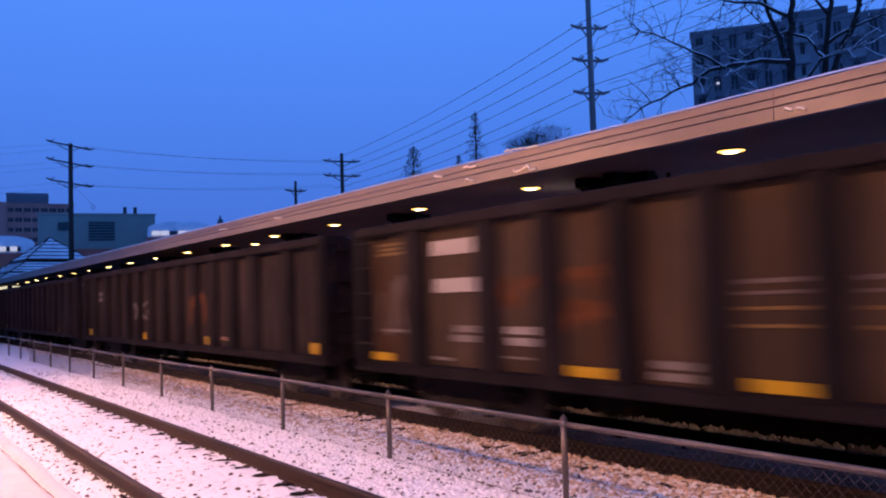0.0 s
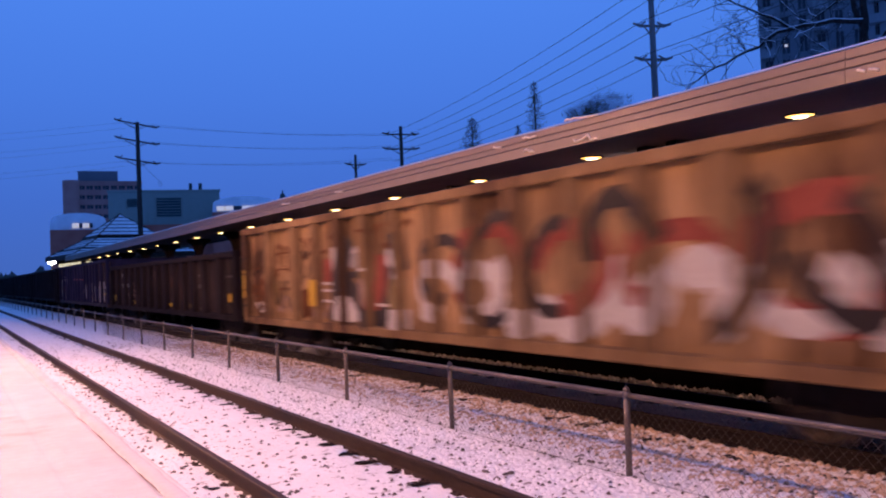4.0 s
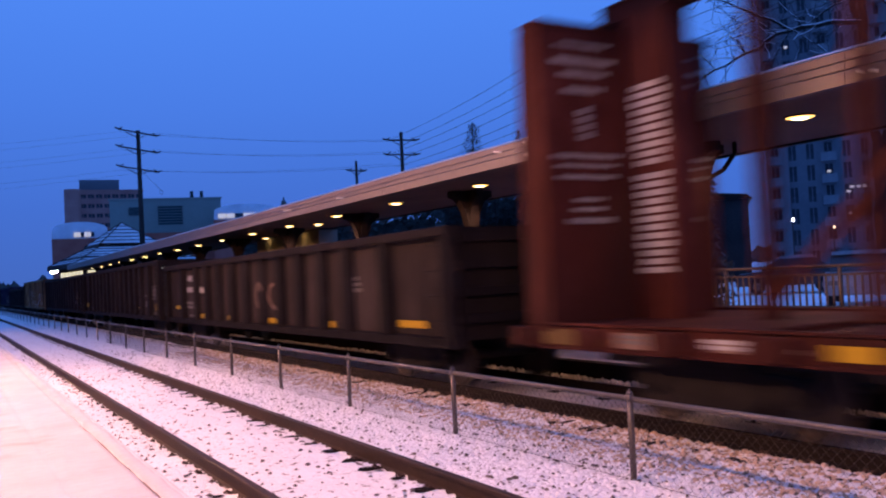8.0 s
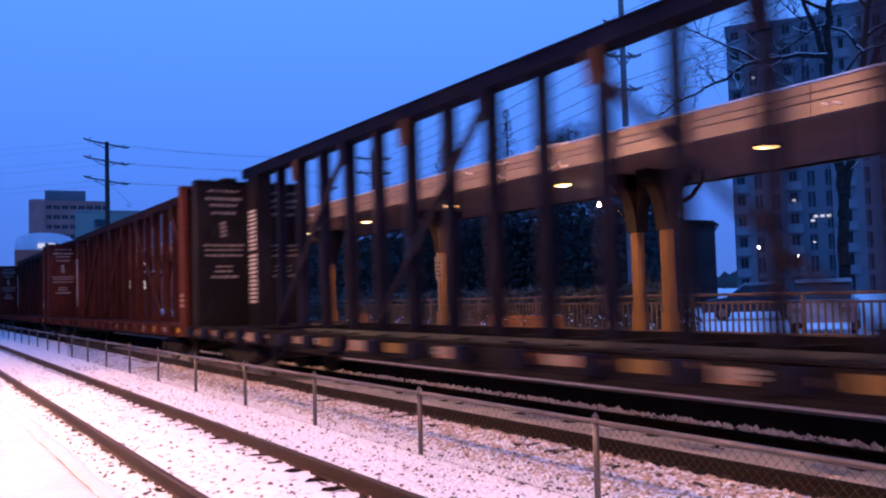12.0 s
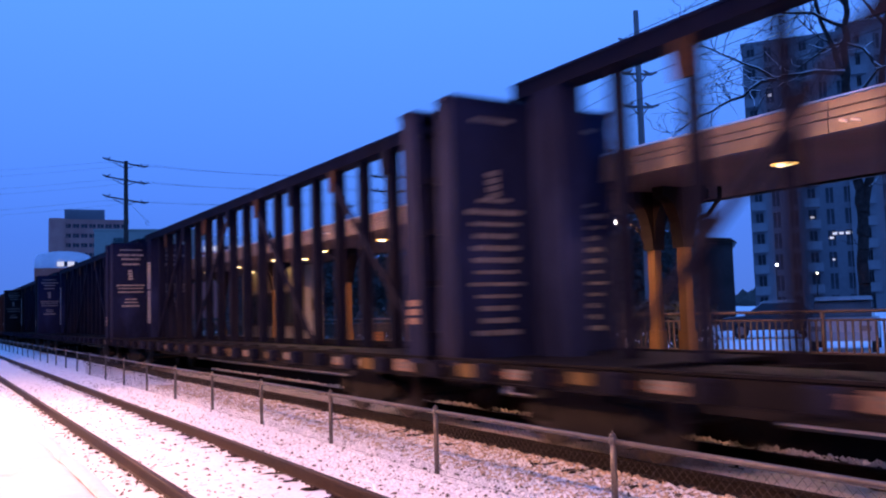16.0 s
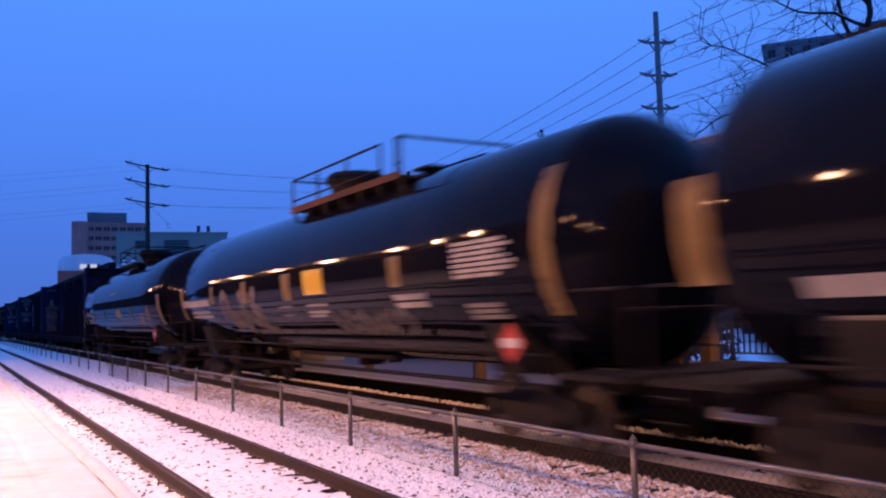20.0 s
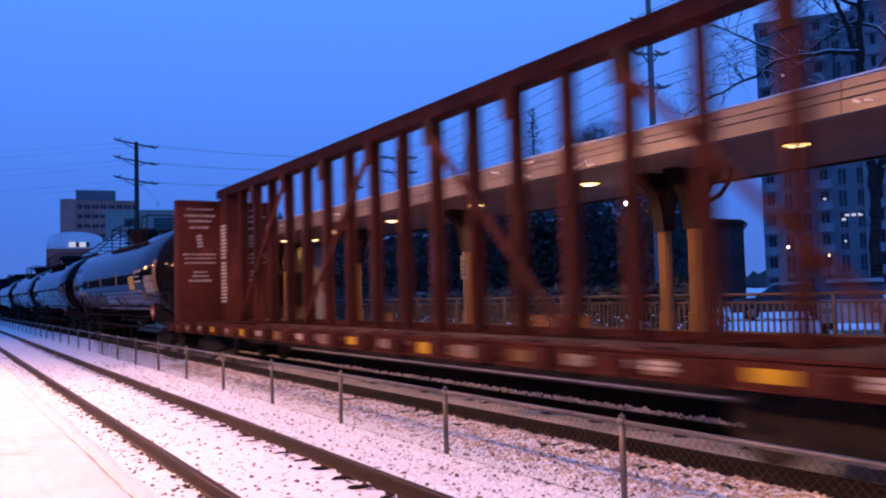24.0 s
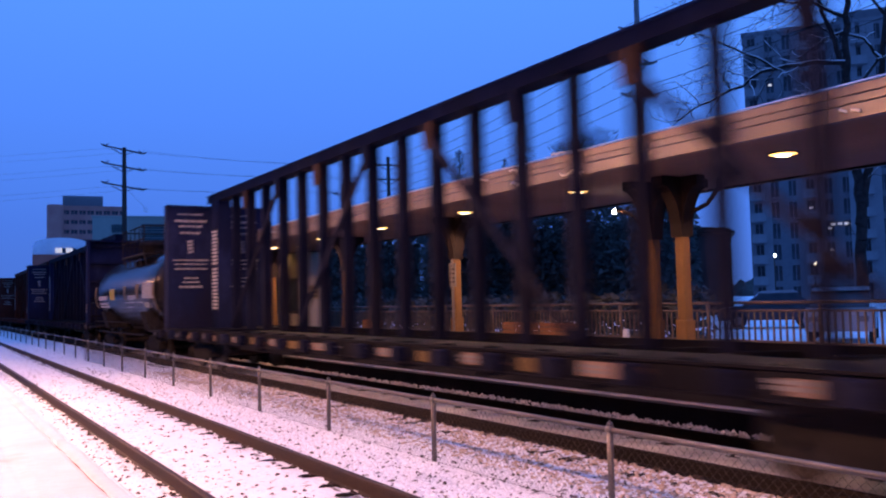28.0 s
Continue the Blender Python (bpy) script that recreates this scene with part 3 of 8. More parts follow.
# added, unseen roof over the near platform, behind and above the camera, with its lamps
roof = empty("near_canopy", "added unseen dark metal roof over the near platform", "canopy", kind="structure")
bm = B()
box(bm, -4.2, -1.25, -16, 60, 5.36, 5.42)
part("soffit", bm, BRACKET, roof)
bm = B()
box(bm, -4.3, -1.2, -16.1, 60.1, 5.425, 5.78)
part("roof_deck", bm, BRACKET, roof)
for i in range(6):
    bm = B()
    bevel_box(bm, -2.55, -2.25, -14 + i * 7, -13.7 + i * 7, 0.1, 5.36, 0.02)
    part("column", bm, COLUMN, roof)


# unseen wall added behind the camera: blocks low sky, keeps tank reflections dark
bm = B()
box(bm, -6.6, -6.2, -40, 160, -0.5, 6.2)
tagged(part("wall_behind", bm, BACK_WALL), "added unseen dark wall behind the near platform", "wall", kind="structure")


def canopy_lamp(place, group):
    """A round recessed downlight: rim, glowing glass and hot core."""
    ob = empty("canopy_lamp", "round amber downlight glowing in the soffit", "lamp", group, place=place)
    bm = B()
    lathe(bm, [(0.225, 0.02), (0.225, -0.018), (0.202, -0.022), (0.202, 0.02)], 20)
    part("rim", bm, BROWN_STEEL, ob)
    bm = B()
    lathe(bm, [(0.198, -0.004), (0.194, -0.014), (0.13, -0.030), (0.02, -0.034)], 20)
    part("glass", bm, LAMP_GLOW, ob, "glowing amber glass", True)
    bm = B()
    lathe(bm, [(0.12, -0.030), (0.10, -0.040), (0.03, -0.043)], 14)
    part("core", bm, LAMP_HOT, ob, "white-hot core", True)
    return ob


for x_, y_ in NEAR_LAMPS:
    ob = empty("platform_lamp", "unseen round downlight beside the near platform roof", "lamp", "near platform lamps", place=pose(x_, y_, 5.36))
    bm = B()
    lathe(bm, [(0.2, 0.0), (0.2, -0.04), (0.17, -0.05), (0.17, 0.0)], 16)
    part("rim", bm, BROWN_STEEL, ob)
    bm = B()
    lathe(bm, [(0.165, -0.01), (0.16, -0.03), (0.02, -0.035)], 16)
    part("glass", bm, LAMP_GLOW, ob, "glowing glass")
    bm = B()
    tube(bm, (0, 0, 0.03), (-0.95, 0, 0.10), 0.03, n=8)
    part("arm", bm, BROWN_STEEL, ob)

# ---------------------------------------------------------------- fence between the tracks
POST_Y0, POST_STEP = 5.72, 3.045
FENCE_BASE, FENCE_TOP = -0.17, 0.60
fence = empty("chain_link_fence", "low grey chain-link fence between the tracks", "fence")
bm = B()
tube(bm, (0, 0, -0.25), (0, 0, FENCE_TOP + 0.005), 0.030, n=10)
tube(bm, (0, 0, FENCE_TOP + 0.005), (0, 0, FENCE_TOP + 0.03), 0.034, 0.026, n=10)
tube(bm, (0, 0, FENCE_TOP + 0.03), (0, 0, FENCE_TOP + 0.055), 0.014, 0.006, n=8)
post = mesh_from(bm, "post", GALV, True)
bm = B()
tube(bm, (0.0, -0.03, FENCE_TOP - 0.03), (0.0, 0.03, FENCE_TOP - 0.03), 0.036, n=10)
clamp = mesh_from(bm, "clamp", GALV, True)
for k in range(-3, 36):
    ob = part("post", post, GALV, fence)
    ob.matrix_basis = pose(FENCE_X + random.uniform(-0.006, 0.006), POST_Y0 + k * POST_STEP, random.uniform(-0.006, 0.004), random.uniform(-0.6, 0.6), random.uniform(-0.6, 0.8), 0)
    if k < 12:
        part("clamp", clamp, GALV, ob)
for k in range(-3, 35):
    bm = B()
    tube(bm, (FENCE_X, POST_Y0 + k * POST_STEP + 0.02, FENCE_TOP - 0.03), (FENCE_X, POST_Y0 + (k + 1) * POST_STEP - 0.02, FENCE_TOP - 0.03 + random.uniform(-0.004, 0.004)), 0.024, n=8)
    part("top_rail", bm, GALV, fence, smooth=True)
bm = B()
z0, z1, r = FENCE_BASE + 0.03, FENCE_TOP - 0.05, 0.0012
y = -3.0
fx = FENCE_X - 0.032
while y < 34.0:
    for d in (1, -1):
        a = Vector((fx + 0.002 * d, y, z0))
        b = Vector((fx + 0.002 * d, y + d * (z1 - z0), z1))
        n_ = Vector((0, -(b - a).z, (b - a).y)).normalized() * r
        e = Vector((r, 0, 0))
        q = [[bm.verts.new(p + o) for o in (e, n_, -e - n_)] for p in (a, b)]
        for i in range(3):
            bm.faces.new((q[0][i], q[0][(i + 1) % 3], q[1][(i + 1) % 3], q[1][i]))
    y += 0.083
for zz in (z0, z1):
    tube(bm, (fx, -3, zz), (fx, 34, zz), 0.003, n=4)
tagged(part("wire_mesh", bm, WIRE, fence), "thin diamond wire mesh", kind="stuff")

# ---------------------------------------------------------------- far platform with its canopy
far_platform = empty("far_platform", "far station platform of concrete with thin snow", "platform", kind="structure")
bm = B()
box(bm, 9.28, 15.2, -30, 150, -0.45, 0.16)
part("slab", bm, WET_SLAB, far_platform)
bm = B()
box(bm, 9.2, 9.34, -30, 150, 0.164, 0.20)
part("edge", bm, EDGE, far_platform)
# added near-black sheet: the shade on the platform's side as colour
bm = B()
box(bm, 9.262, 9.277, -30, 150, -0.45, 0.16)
part("face", bm, BRACKET, far_platform, "dark sheet over the platform face, its shade put into colour")
bm = B()
box(bm, 13.5, 15.2, -30, 12.0, 0.164, 0.20)
part("snow_layer", bm, SLUSH, far_platform)

CAN_Y0, CAN_Y1, CX0, CX1 = -12.0, 78.0, 9.0, 12.7
CAN_Z0, CAN_Z1 = 3.685, 4.085
canopy = empty("platform_canopy", "long flat station canopy with beige fascia and dark ribbed soffit", "canopy", kind="structure")
bm = B()
box(bm, CX0 + 0.06, CX1 - 0.02, CAN_Y0, CAN_Y1, CAN_Z0 + 0.07, CAN_Z1 - 0.03)
part("roof_deck", bm, BROWN_STEEL, canopy)
bm = B()
x = CX0 + 0.10
while x < CX1 - 0.1:
    box(bm, x, x + 0.068, CAN_Y0 + 0.05, CAN_Y1 - 0.05, CAN_Z0 + 0.02, CAN_Z0 + 0.066)
    x += 0.092
part("soffit", bm, SOFFIT, canopy, "dark ribbed metal soffit")
y = CAN_Y0
panel_len = 6.0
k = 0
while y < CAN_Y1 - 0.1:
    for z0, z1, px in ((CAN_Z0, CAN_Z0 + 0.17, 0.0), (CAN_Z0 + 0.182, CAN_Z0 + 0.275, 0.012), (CAN_Z0 + 0.287, CAN_Z1, 0.024)):
        bm = B()
        x_ = CX0 + px
        prism(bm, [(x_, z0 + 0.008), (x_ + 0.008, z0), (x_ + 0.05, z0), (x_ + 0.05, z1), (x_ + 0.008, z1), (x_, z1 - 0.008)], y + 0.004, y + panel_len - 0.004)
        ob = part("fascia_panel", fix(bm), FASCIA, canopy)
    y += panel_len
    k += 1
bm = B()
box(bm, CX1 - 0.02, CX1 + 0.06, CAN_Y0, CAN_Y1, CAN_Z0 - 0.02, CAN_Z1)
part("rear_fascia", bm, BROWN_STEEL, canopy)
me = grid_sheet([CX0 + 0.04, CX0 + 0.10, CX0 + 0.4, 10.8, CX1], [CAN_Y0 + i * 0.6 for i in range(151)], lambda x, y: CAN_Z1 + (0.012 if x < CX0 + 0.09 else 0.05) + 0.012 * noise.noise((x * 3, y * 2, 0)))
me.materials.append(ROOF_SNOW)
part("roof_snow", me, ROOF_SNOW, canopy, "thin snow on the roof")
# added bent pale strips that stand in for lamp glints on the fascia
rr = random.Random(8)
for y0, w_, z_, amp in ((10.6, 0.62, 0.07, 0.05), (10.68, 0.85, 0.41, 0.012), (12.1, 0.4, 0.31, 0.012), (12.12, 0.27, 0.08, 0.03), (13.1, 0.25, 0.27, 0.008), (5.65, 0.12, 0.07, 0.004), (5.8, 0.10, 0.09, 0.004), (20.5, 0.5, 0.17, 0.012), (24.5, 0.7, 0.2, 0.012)):
    bm = B()
    pts, u = [], 0.0
    while u < 1:
        pts.append((CX0 - 0.006, y0 - w_ / 2 + u * w_, CAN_Z0 + z_ + amp * rr.uniform(-1, 1) + 0.04 * u))
        u += rr.uniform(0.05, 0.16)
    for p, q in zip(pts, pts[1:]):
        tube(bm, p, q, 0.019, n=10)
    part("glint_strip", bm, GLINT_PALE, canopy, "added pale strip standing in for a glint on the fascia", True)


def canopy_column(y, thick=0.24):
    """A steel column with curved haunches that carry the roof."""
    col = empty("canopy_column", "ochre steel column with dark flaring roof brackets", "column", "canopy columns", kind="structure", place=pose(10.9, y, 0))
    bm = B()
    bevel_box(bm, -0.09, 0.09, -0.09, 0.09, 1.30, 2.80, 0.015)
    part("shaft", bm, COLUMN, col)
    bm = B()
    bevel_box(bm, -thick / 2, thick / 2, -thick / 2, thick / 2, 0.16, 1.32, 0.02)
    part("base_sleeve", bm, COLUMN, col)
    for s in (-1, 1):
        bm = B()
        pts = [(0.0, 2.70)] + [(0.13 + 0.42 * (1 - math.cos(a)), 2.70 + 0.85 * math.sin(a)) for a in np.linspace(0, math.pi / 2, 7)] + [(0.55, 3.70), (0.0, 3.70)]
        prism(bm, [(s * u, v) for u, v in pts], -0.12, 0.12)
        part("bracket", fix(bm), BRACKET_PAINT, col, "dark curved bracket")
    for s in (-1, 1):
        bm = B()
        pts = [(0.0, 2.95)] + [(0.13 + 0.32 * (1 - math.cos(a)), 2.85 + 0.7 * math.sin(a)) for a in np.linspace(0, math.pi / 2, 5)] + [(0.45, 3.70), (0.0, 3.70)]
        prism(bm, [(s * u, v) for u, v in pts], -0.10, 0.10, "x")
        part("side_bracket", fix(bm), BRACKET_PAINT, col, "dark short bracket")
    return col


first = None
for y in (10.05, 10.73, 17.15, 23.3, 29.5, 35.8, 42.0, 48.2, 54.5, 60.8, 67.0, 73.0, 3.6, -2.5):
    if first is None:
        first = canopy_column(y)
    else:
        copy_thing(first, pose(10.9, y, 0))
bm = B()
for a, b in (((11.42, 9.68, 3.72), (11.42, 9.68, 3.52)), ((11.42, 9.68, 3.52), (11.24, 9.78, 3.25)), ((11.24, 9.78, 3.25), (10.95, 9.95, 3.08))):
    tube(bm, a, b, 0.038, n=10)
tagged(part("downpipe", bm, BRACKET, canopy, smooth=True), "bent dark rainwater pipe")

LAMP_Y = [3.5, 7.65, 12.09, 15.92, 20.04, 23.97, 28.1, 32.2, 36.3, 40.4, 44.5, 48.6, 52.7, 56.8, 60.9, 65.0, 69.1, 73.2]
first = None
for y in LAMP_Y:
    m_ = pose(10.4, y, CAN_Z0 + 0.02)
    if first is None:
        first = canopy_lamp(m_, "canopy lamps")
    else:
        copy_thing(first, m_)
# a second row of lamps on the rear half of the canopy, further down
for x, y in ((11.2, 27.45), (11.96, 31.33), (11.22, 31.4), (12.05, 35.5), (12.0, 39.5), (12.0, 46), (12.0, 52), (12.0, 58)):
    copy_thing(first, pose(x, y, CAN_Z0 + 0.02))
for y in LAMP_Y[:7]:
    lamp("canopy_light", "SPOT", (10.4, y, CAN_Z0 - 0.10), 270, (1.0, 0.52, 0.34), 0.15, spot=150)

# pale waiting shelter under the rear half of the canopy
shelter = empty("waiting_shelter", "pale rendered platform shelter with a lit end wall", "shelter", place=pose(12.2, 29.9, 0.16))
bm = B()
box(bm, 0.0, 0.12, 0.0, 7.3, 0.0, 3.50)
part("side_wall", bm, SHELTER_WALL, shelter)
bm = B()
box(bm, 0.123, 0.76, 0.0, 0.12, 0.0, 3.50)
part("end_wall", bm, SHELTER_WALL, shelter)
bm = B()
box(bm, 0.123, 0.76, 7.18, 7.3, 0.0, 3.50)
part("end_wall", bm, SHELTER_WALL, shelter)
bm = B()
box(bm, 0.64, 0.76, 0.123, 7.177, 0.0, 3.50)
part("rear_wall", bm, SHELTER_WALL, shelter)
for k in range(3):
    bm = B()
    box(bm, -0.03, -0.003, 0.5 + k * 2.2, 2.3 + k * 2.2, 1.2, 2.55)
    win = part("window", bm, BROWN_STEEL, shelter, "brown window frame")
    bm = B()
    box(bm, -0.036, -0.031, 0.6 + k * 2.2, 2.2 + k * 2.2, 1.3, 2.45)
    part("pane", bm, GLASS_DARK, win)
bm = B()
box(bm, 0.24, 0.62, -0.02, -0.003, 1.75, 2.25)
notice = part("notice", bm, PALE_PLATE, shelter, "tan notice board")
for k in range(3):
    bm = B()
    box(bm, 0.29, 0.57, -0.026, -0.021, 1.83 + k * 0.14, 1.88 + k * 0.14)
    part("text_line", bm, BROWN_STEEL, notice)
bm = B()
box(bm, -0.05, 0.80, -0.05, 7.35, 3.503, 3.54)
part("top_plate", bm, BROWN_STEEL, shelter)

# railing along the back of the far platform
RX, RTOP, RBOT = 15.0, 1.55, 0.72
railing = empty("platform_railing", "tan metal railing with upright bars behind the far platform", "railing")
bm = B()
box(bm, RX - 0.12, RX + 0.12, -8, 60, 0.16, 0.50)
part("kerb", bm, CONCRETE, railing)
bm = B()
tube(bm, (RX, 0, 0.5), (RX, 0, RTOP - 0.03), 0.045, n=8)
rpost = mesh_from(bm, "railing_post", RAILING, True)
bm = B()
box(bm, -0.012, 0.012, -0.02, 0.02, RBOT, RTOP - 0.2)
picket = mesh_from(bm, "picket", RAILING)
y = 2.0
k = 0
while y < 42:
    if k % 18 == 0:
        ob = part("railing_post", rpost, RAILING, railing)
        ob.matrix_basis = pose(0, y, 0)
    else:
        ob = part("picket", picket, RAILING, railing)
        ob.matrix_basis = pose(RX, y, 0)
    y += 0.155
    k += 1
for z_, r_ in ((RTOP - 0.02, 0.032), (RTOP - 0.19, 0.024), (RBOT, 0.024)):
    bm = B()
    tube(bm, (RX, -6, z_), (RX, 60, z_), r_, n=8)
    part("handrail", bm, RAILING, railing, smooth=True)


def bench(place):
    ob = empty("platform_bench", "bench with orange-brown slats on the far platform", "bench", "platform benches", place=place)
    for i in range(4):
        bm = B()
        box(bm, -0.02, 0.02, -0.75, 0.75, 0.52 + i * 0.11, 0.61 + i * 0.11)
        part("back_slat", bm, BENCH_WOOD, ob)
    for i in range(3):
        bm = B()
        box(bm, -0.52 + i * 0.15, -0.40 + i * 0.15, -0.75, 0.75, 0.42, 0.45)
        part("seat_slat", bm, BENCH_WOOD, ob)
    for s in (-0.6, 0.6):
        bm = B()
        box(bm, -0.5, 0.0, s - 0.03, s + 0.03, 0.0, 0.42)
        part("leg", bm, BROWN_STEEL, ob)
    return ob


# clipped hedge along the outside of the railing
bm = B()
rr = random.Random(61)
for k in range(15000):
    y = 14.8 + 47 * rr.random() ** 1.4
    hz = 1.55 + 0.35 * noise.noise((y * 0.35, 0, 0)) + 0.15 * noise.noise((y * 1.3, 2, 0))
    p = Vector((rr.uniform(15.9, 17.1), y, 0.2 + rr.random() ** 0.8 * hz))
    L = rr.uniform(0.10, 0.30)
    d1 = Vector((rr.uniform(-1, 1), rr.uniform(-1, 1), rr.uniform(-0.6, 0.8))).normalized() * L
    d2 = Vector((rr.uniform(-1, 1), rr.uniform(-1, 1), rr.uniform(-0.6, 0.8))).normalized() * L * 0.8
    bm.faces.new([bm.verts.new(v) for v in (p, p + d1, p + d2)])
tagged(part("clipped_hedge", bm, NEEDLES), "dark evergreen hedge along the railing", "hedge", kind="stuff")


b1 = bench(pose(13.6, 16.7, 0.16))
copy_thing(b1, pose(13.6, 18.3, 0.16))
copy_thing(b1, pose(13.6, 27.0, 0.16))
bm = B()
bevel_box(bm, -0.35, 0.35, -0.5, 0.5, 0.0, 0.5, 0.05)
sb = empty("salt_bin", "dark grit bin topped with slush on the platform", "bin", place=pose(13.6, 14.5, 0.16))
part("body", bm, DARK_WALL, sb)
bm = B()
bevel_box(bm, -0.33, 0.33, -0.48, 0.48, 0.504, 0.54, 0.02)
part("snow_cap", bm, SLUSH, sb)
bo = empty("bollard", "short white bollard beside the grit bin", "bollard", place=pose(14.4, 15.15, 0.16))
bm = B()
tube(bm, (0, 0, 0), (0, 0, 0.78), 0.09, 0.08, n=12)
part("stem", bm, WHITE_MARK, bo, smooth=True)
bm = B()
tube(bm, (0, 0, 0.45), (0, 0, 0.56), 0.094, n=12)
part("collar", bm, BROWN_STEEL, bo, "dark band", True)
ob = empty("platform_sign", "narrow white notice on a platform post", "sign", place=pose(10.7, 17.0, 0))
bm = B()
box(bm, -0.012, 0.012, -0.14, 0.14, 2.05, 2.6)
part("board", bm, GREY_MARK, ob)
for i in range(4):
    bm = B()
    box(bm, -0.018, -0.0125, -0.10, 0.10, 2.14 + i * 0.1, 2.18 + i * 0.1)
    part("text_line", bm, BROWN_STEEL, ob)
bm = B()
tube(bm, (0, 0, 0.16), (0, 0, 2.7), 0.03)
part("post", bm, GALV, ob)

# ---------------------------------------------------------------- the freight train
TRACK_X = 7.70
CARS = []        # car, place of its middle along the train at 0 s
WHEELS = []      # wheelset, its car's place, its own place on the car


def wheelset_mesh():
    bm = B()
    for s in (-1, 1):
        m = Matrix.Translation((s * 0.76, 0, 0)) @ Matrix.Rotation(math.pi / 2, 4, "Y")
        lathe(bm, [(0.12, -0.09), (0.36, -0.055), (0.40, -0.065), (0.455, -0.065), (0.46, 0.055), (0.40, 0.065), (0.36, 0.02), (0.14, 0.06), (0.12, 0.09)], 20, m)
    tube(bm, (-1.0, 0, 0), (1.0, 0, 0), 0.08, n=8)
    for s in (-1, 1):
        for k in range(3):
            a = k * 2.094
            tube(bm, (s * 1.0, 0.05 * math.cos(a), 0.05 * math.sin(a)), (s * 1.03, 0.05 * math.cos(a), 0.05 * math.sin(a)), 0.018, n=6)
    return mesh_from(bm, "wheelset", WHEEL_STEEL)


def side_frame_mesh():
    bm = B()
    prism(bm, [(-1.05, 0.52), (-1.0, 0.62), (-0.55, 0.66), (-0.35, 0.80), (0.35, 0.80), (0.55, 0.66), (1.0, 0.62), (1.05, 0.52), (0.98, 0.40), (0.72, 0.46), (0.42, 0.22), (-0.42, 0.22), (-0.72, 0.46), (-0.98, 0.40)], -0.09, 0.09, "x")
    for y in (-0.16, 0.0, 0.16):
        tube(bm, (0, y, 0.28), (0, y, 0.6), 0.07, n=8)
    for y in (-0.90, 0.90):
        tube(bm, (-0.13, y, 0.46), (0.13, y, 0.46), 0.13, n=10)
    return mesh_from(fix(bm), "side_frame", MAT_TRUCK)


def bolster_mesh():
    bm = B()
    box(bm, -0.98, 0.98, -0.2, 0.2, 0.5, 0.74)
    tube(bm, (0, 0, 0.7), (0, 0, 0.92), 0.2, n=12)
    for y in (-0.55, 0.55):
        box(bm, -0.85, 0.85, y - 0.04, y + 0.04, 0.32, 0.42)
    return mesh_from(bm, "bolster", MAT_TRUCK)


WHEELSET, SIDE_FRAME, BOLSTER = wheelset_mesh(), side_frame_mesh(), bolster_mesh()


def truck(car, y, at):
    t = part("truck", BOLSTER, MAT_TRUCK, car, "greasy cast-iron four-wheel truck")
    t.matrix_basis = pose(0, y, 0)
    for s in (-1, 1):
        ob = part("side_frame", SIDE_FRAME, MAT_TRUCK, t)
        ob.matrix_basis = pose(s * 1.0, 0, 0)
    for d in (-0.89, 0.89):
        ob = part("wheelset", WHEELSET, WHEEL_STEEL, t)
        ob.matrix_basis = pose(0, d, 0.46)
        WHEELS.append((ob, at + y + d, d))


def coupler(car, y, s):
    bm = B()
    box(bm, -0.11, 0.11, min(y, y + s * 0.55), max(y, y + s * 0.55), 0.74, 0.98)
    bevel_box(bm, -0.2, 0.2, min(y + s * 0.42, y + s * 0.78), max(y + s * 0.42, y + s * 0.78), 0.68, 1.02, 0.04)
    tube(bm, (0.3, y, 0.8), (0.25, y + s * 0.45, 0.5), 0.025, n=6)
    part("coupler", bm, MAT_TRUCK, car)


def patch(car, name, material, x, y, z, w, h, tilt=0.0, label="", d=0.006):
    """A flat painted or taped patch on a side that faces -x (x < 0) or +x."""
    bm = B()
    s = -1 if x < 0 else 1
    m = Matrix.Translation((x, y, z)) @ Matrix.Rotation(tilt, 4, "X")
    box(bm, min(0, s * d), max(0, s * d), -w / 2, w / 2, -h / 2, h / 2, m)
    return part(name, bm, material, car, label)


def lettering(car, name, material, x, y, z, w, h, rows, gaps=(), label=""):
    """Rows of unreadable writing as plain bars."""
    bm = B()
    s = -1 if x < 0 else 1
    step = h / rows
    r = random.Random(int(abs(y) * 100) + rows)
    for i in range(rows):
        zc = z + h / 2 - (i + 0.5) * step
        ww = w * r.uniform(0.72, 1.0)
        u = y - ww / 2
        while u < y + ww / 2 - 0.02:
            k = min(step * r.uniform(0.42, 0.60) if step > 0.18 else r.uniform(0.10, 0.34), y + ww / 2 - u)
            box(bm, min(x, x + s * 0.006), max(x, x + s * 0.006), u, u + k, zc - step * 0.34, zc + step * 0.34)
            u += k + step * 0.15
    return tagged(part(name, bm, material, car, label), kind="stuff")


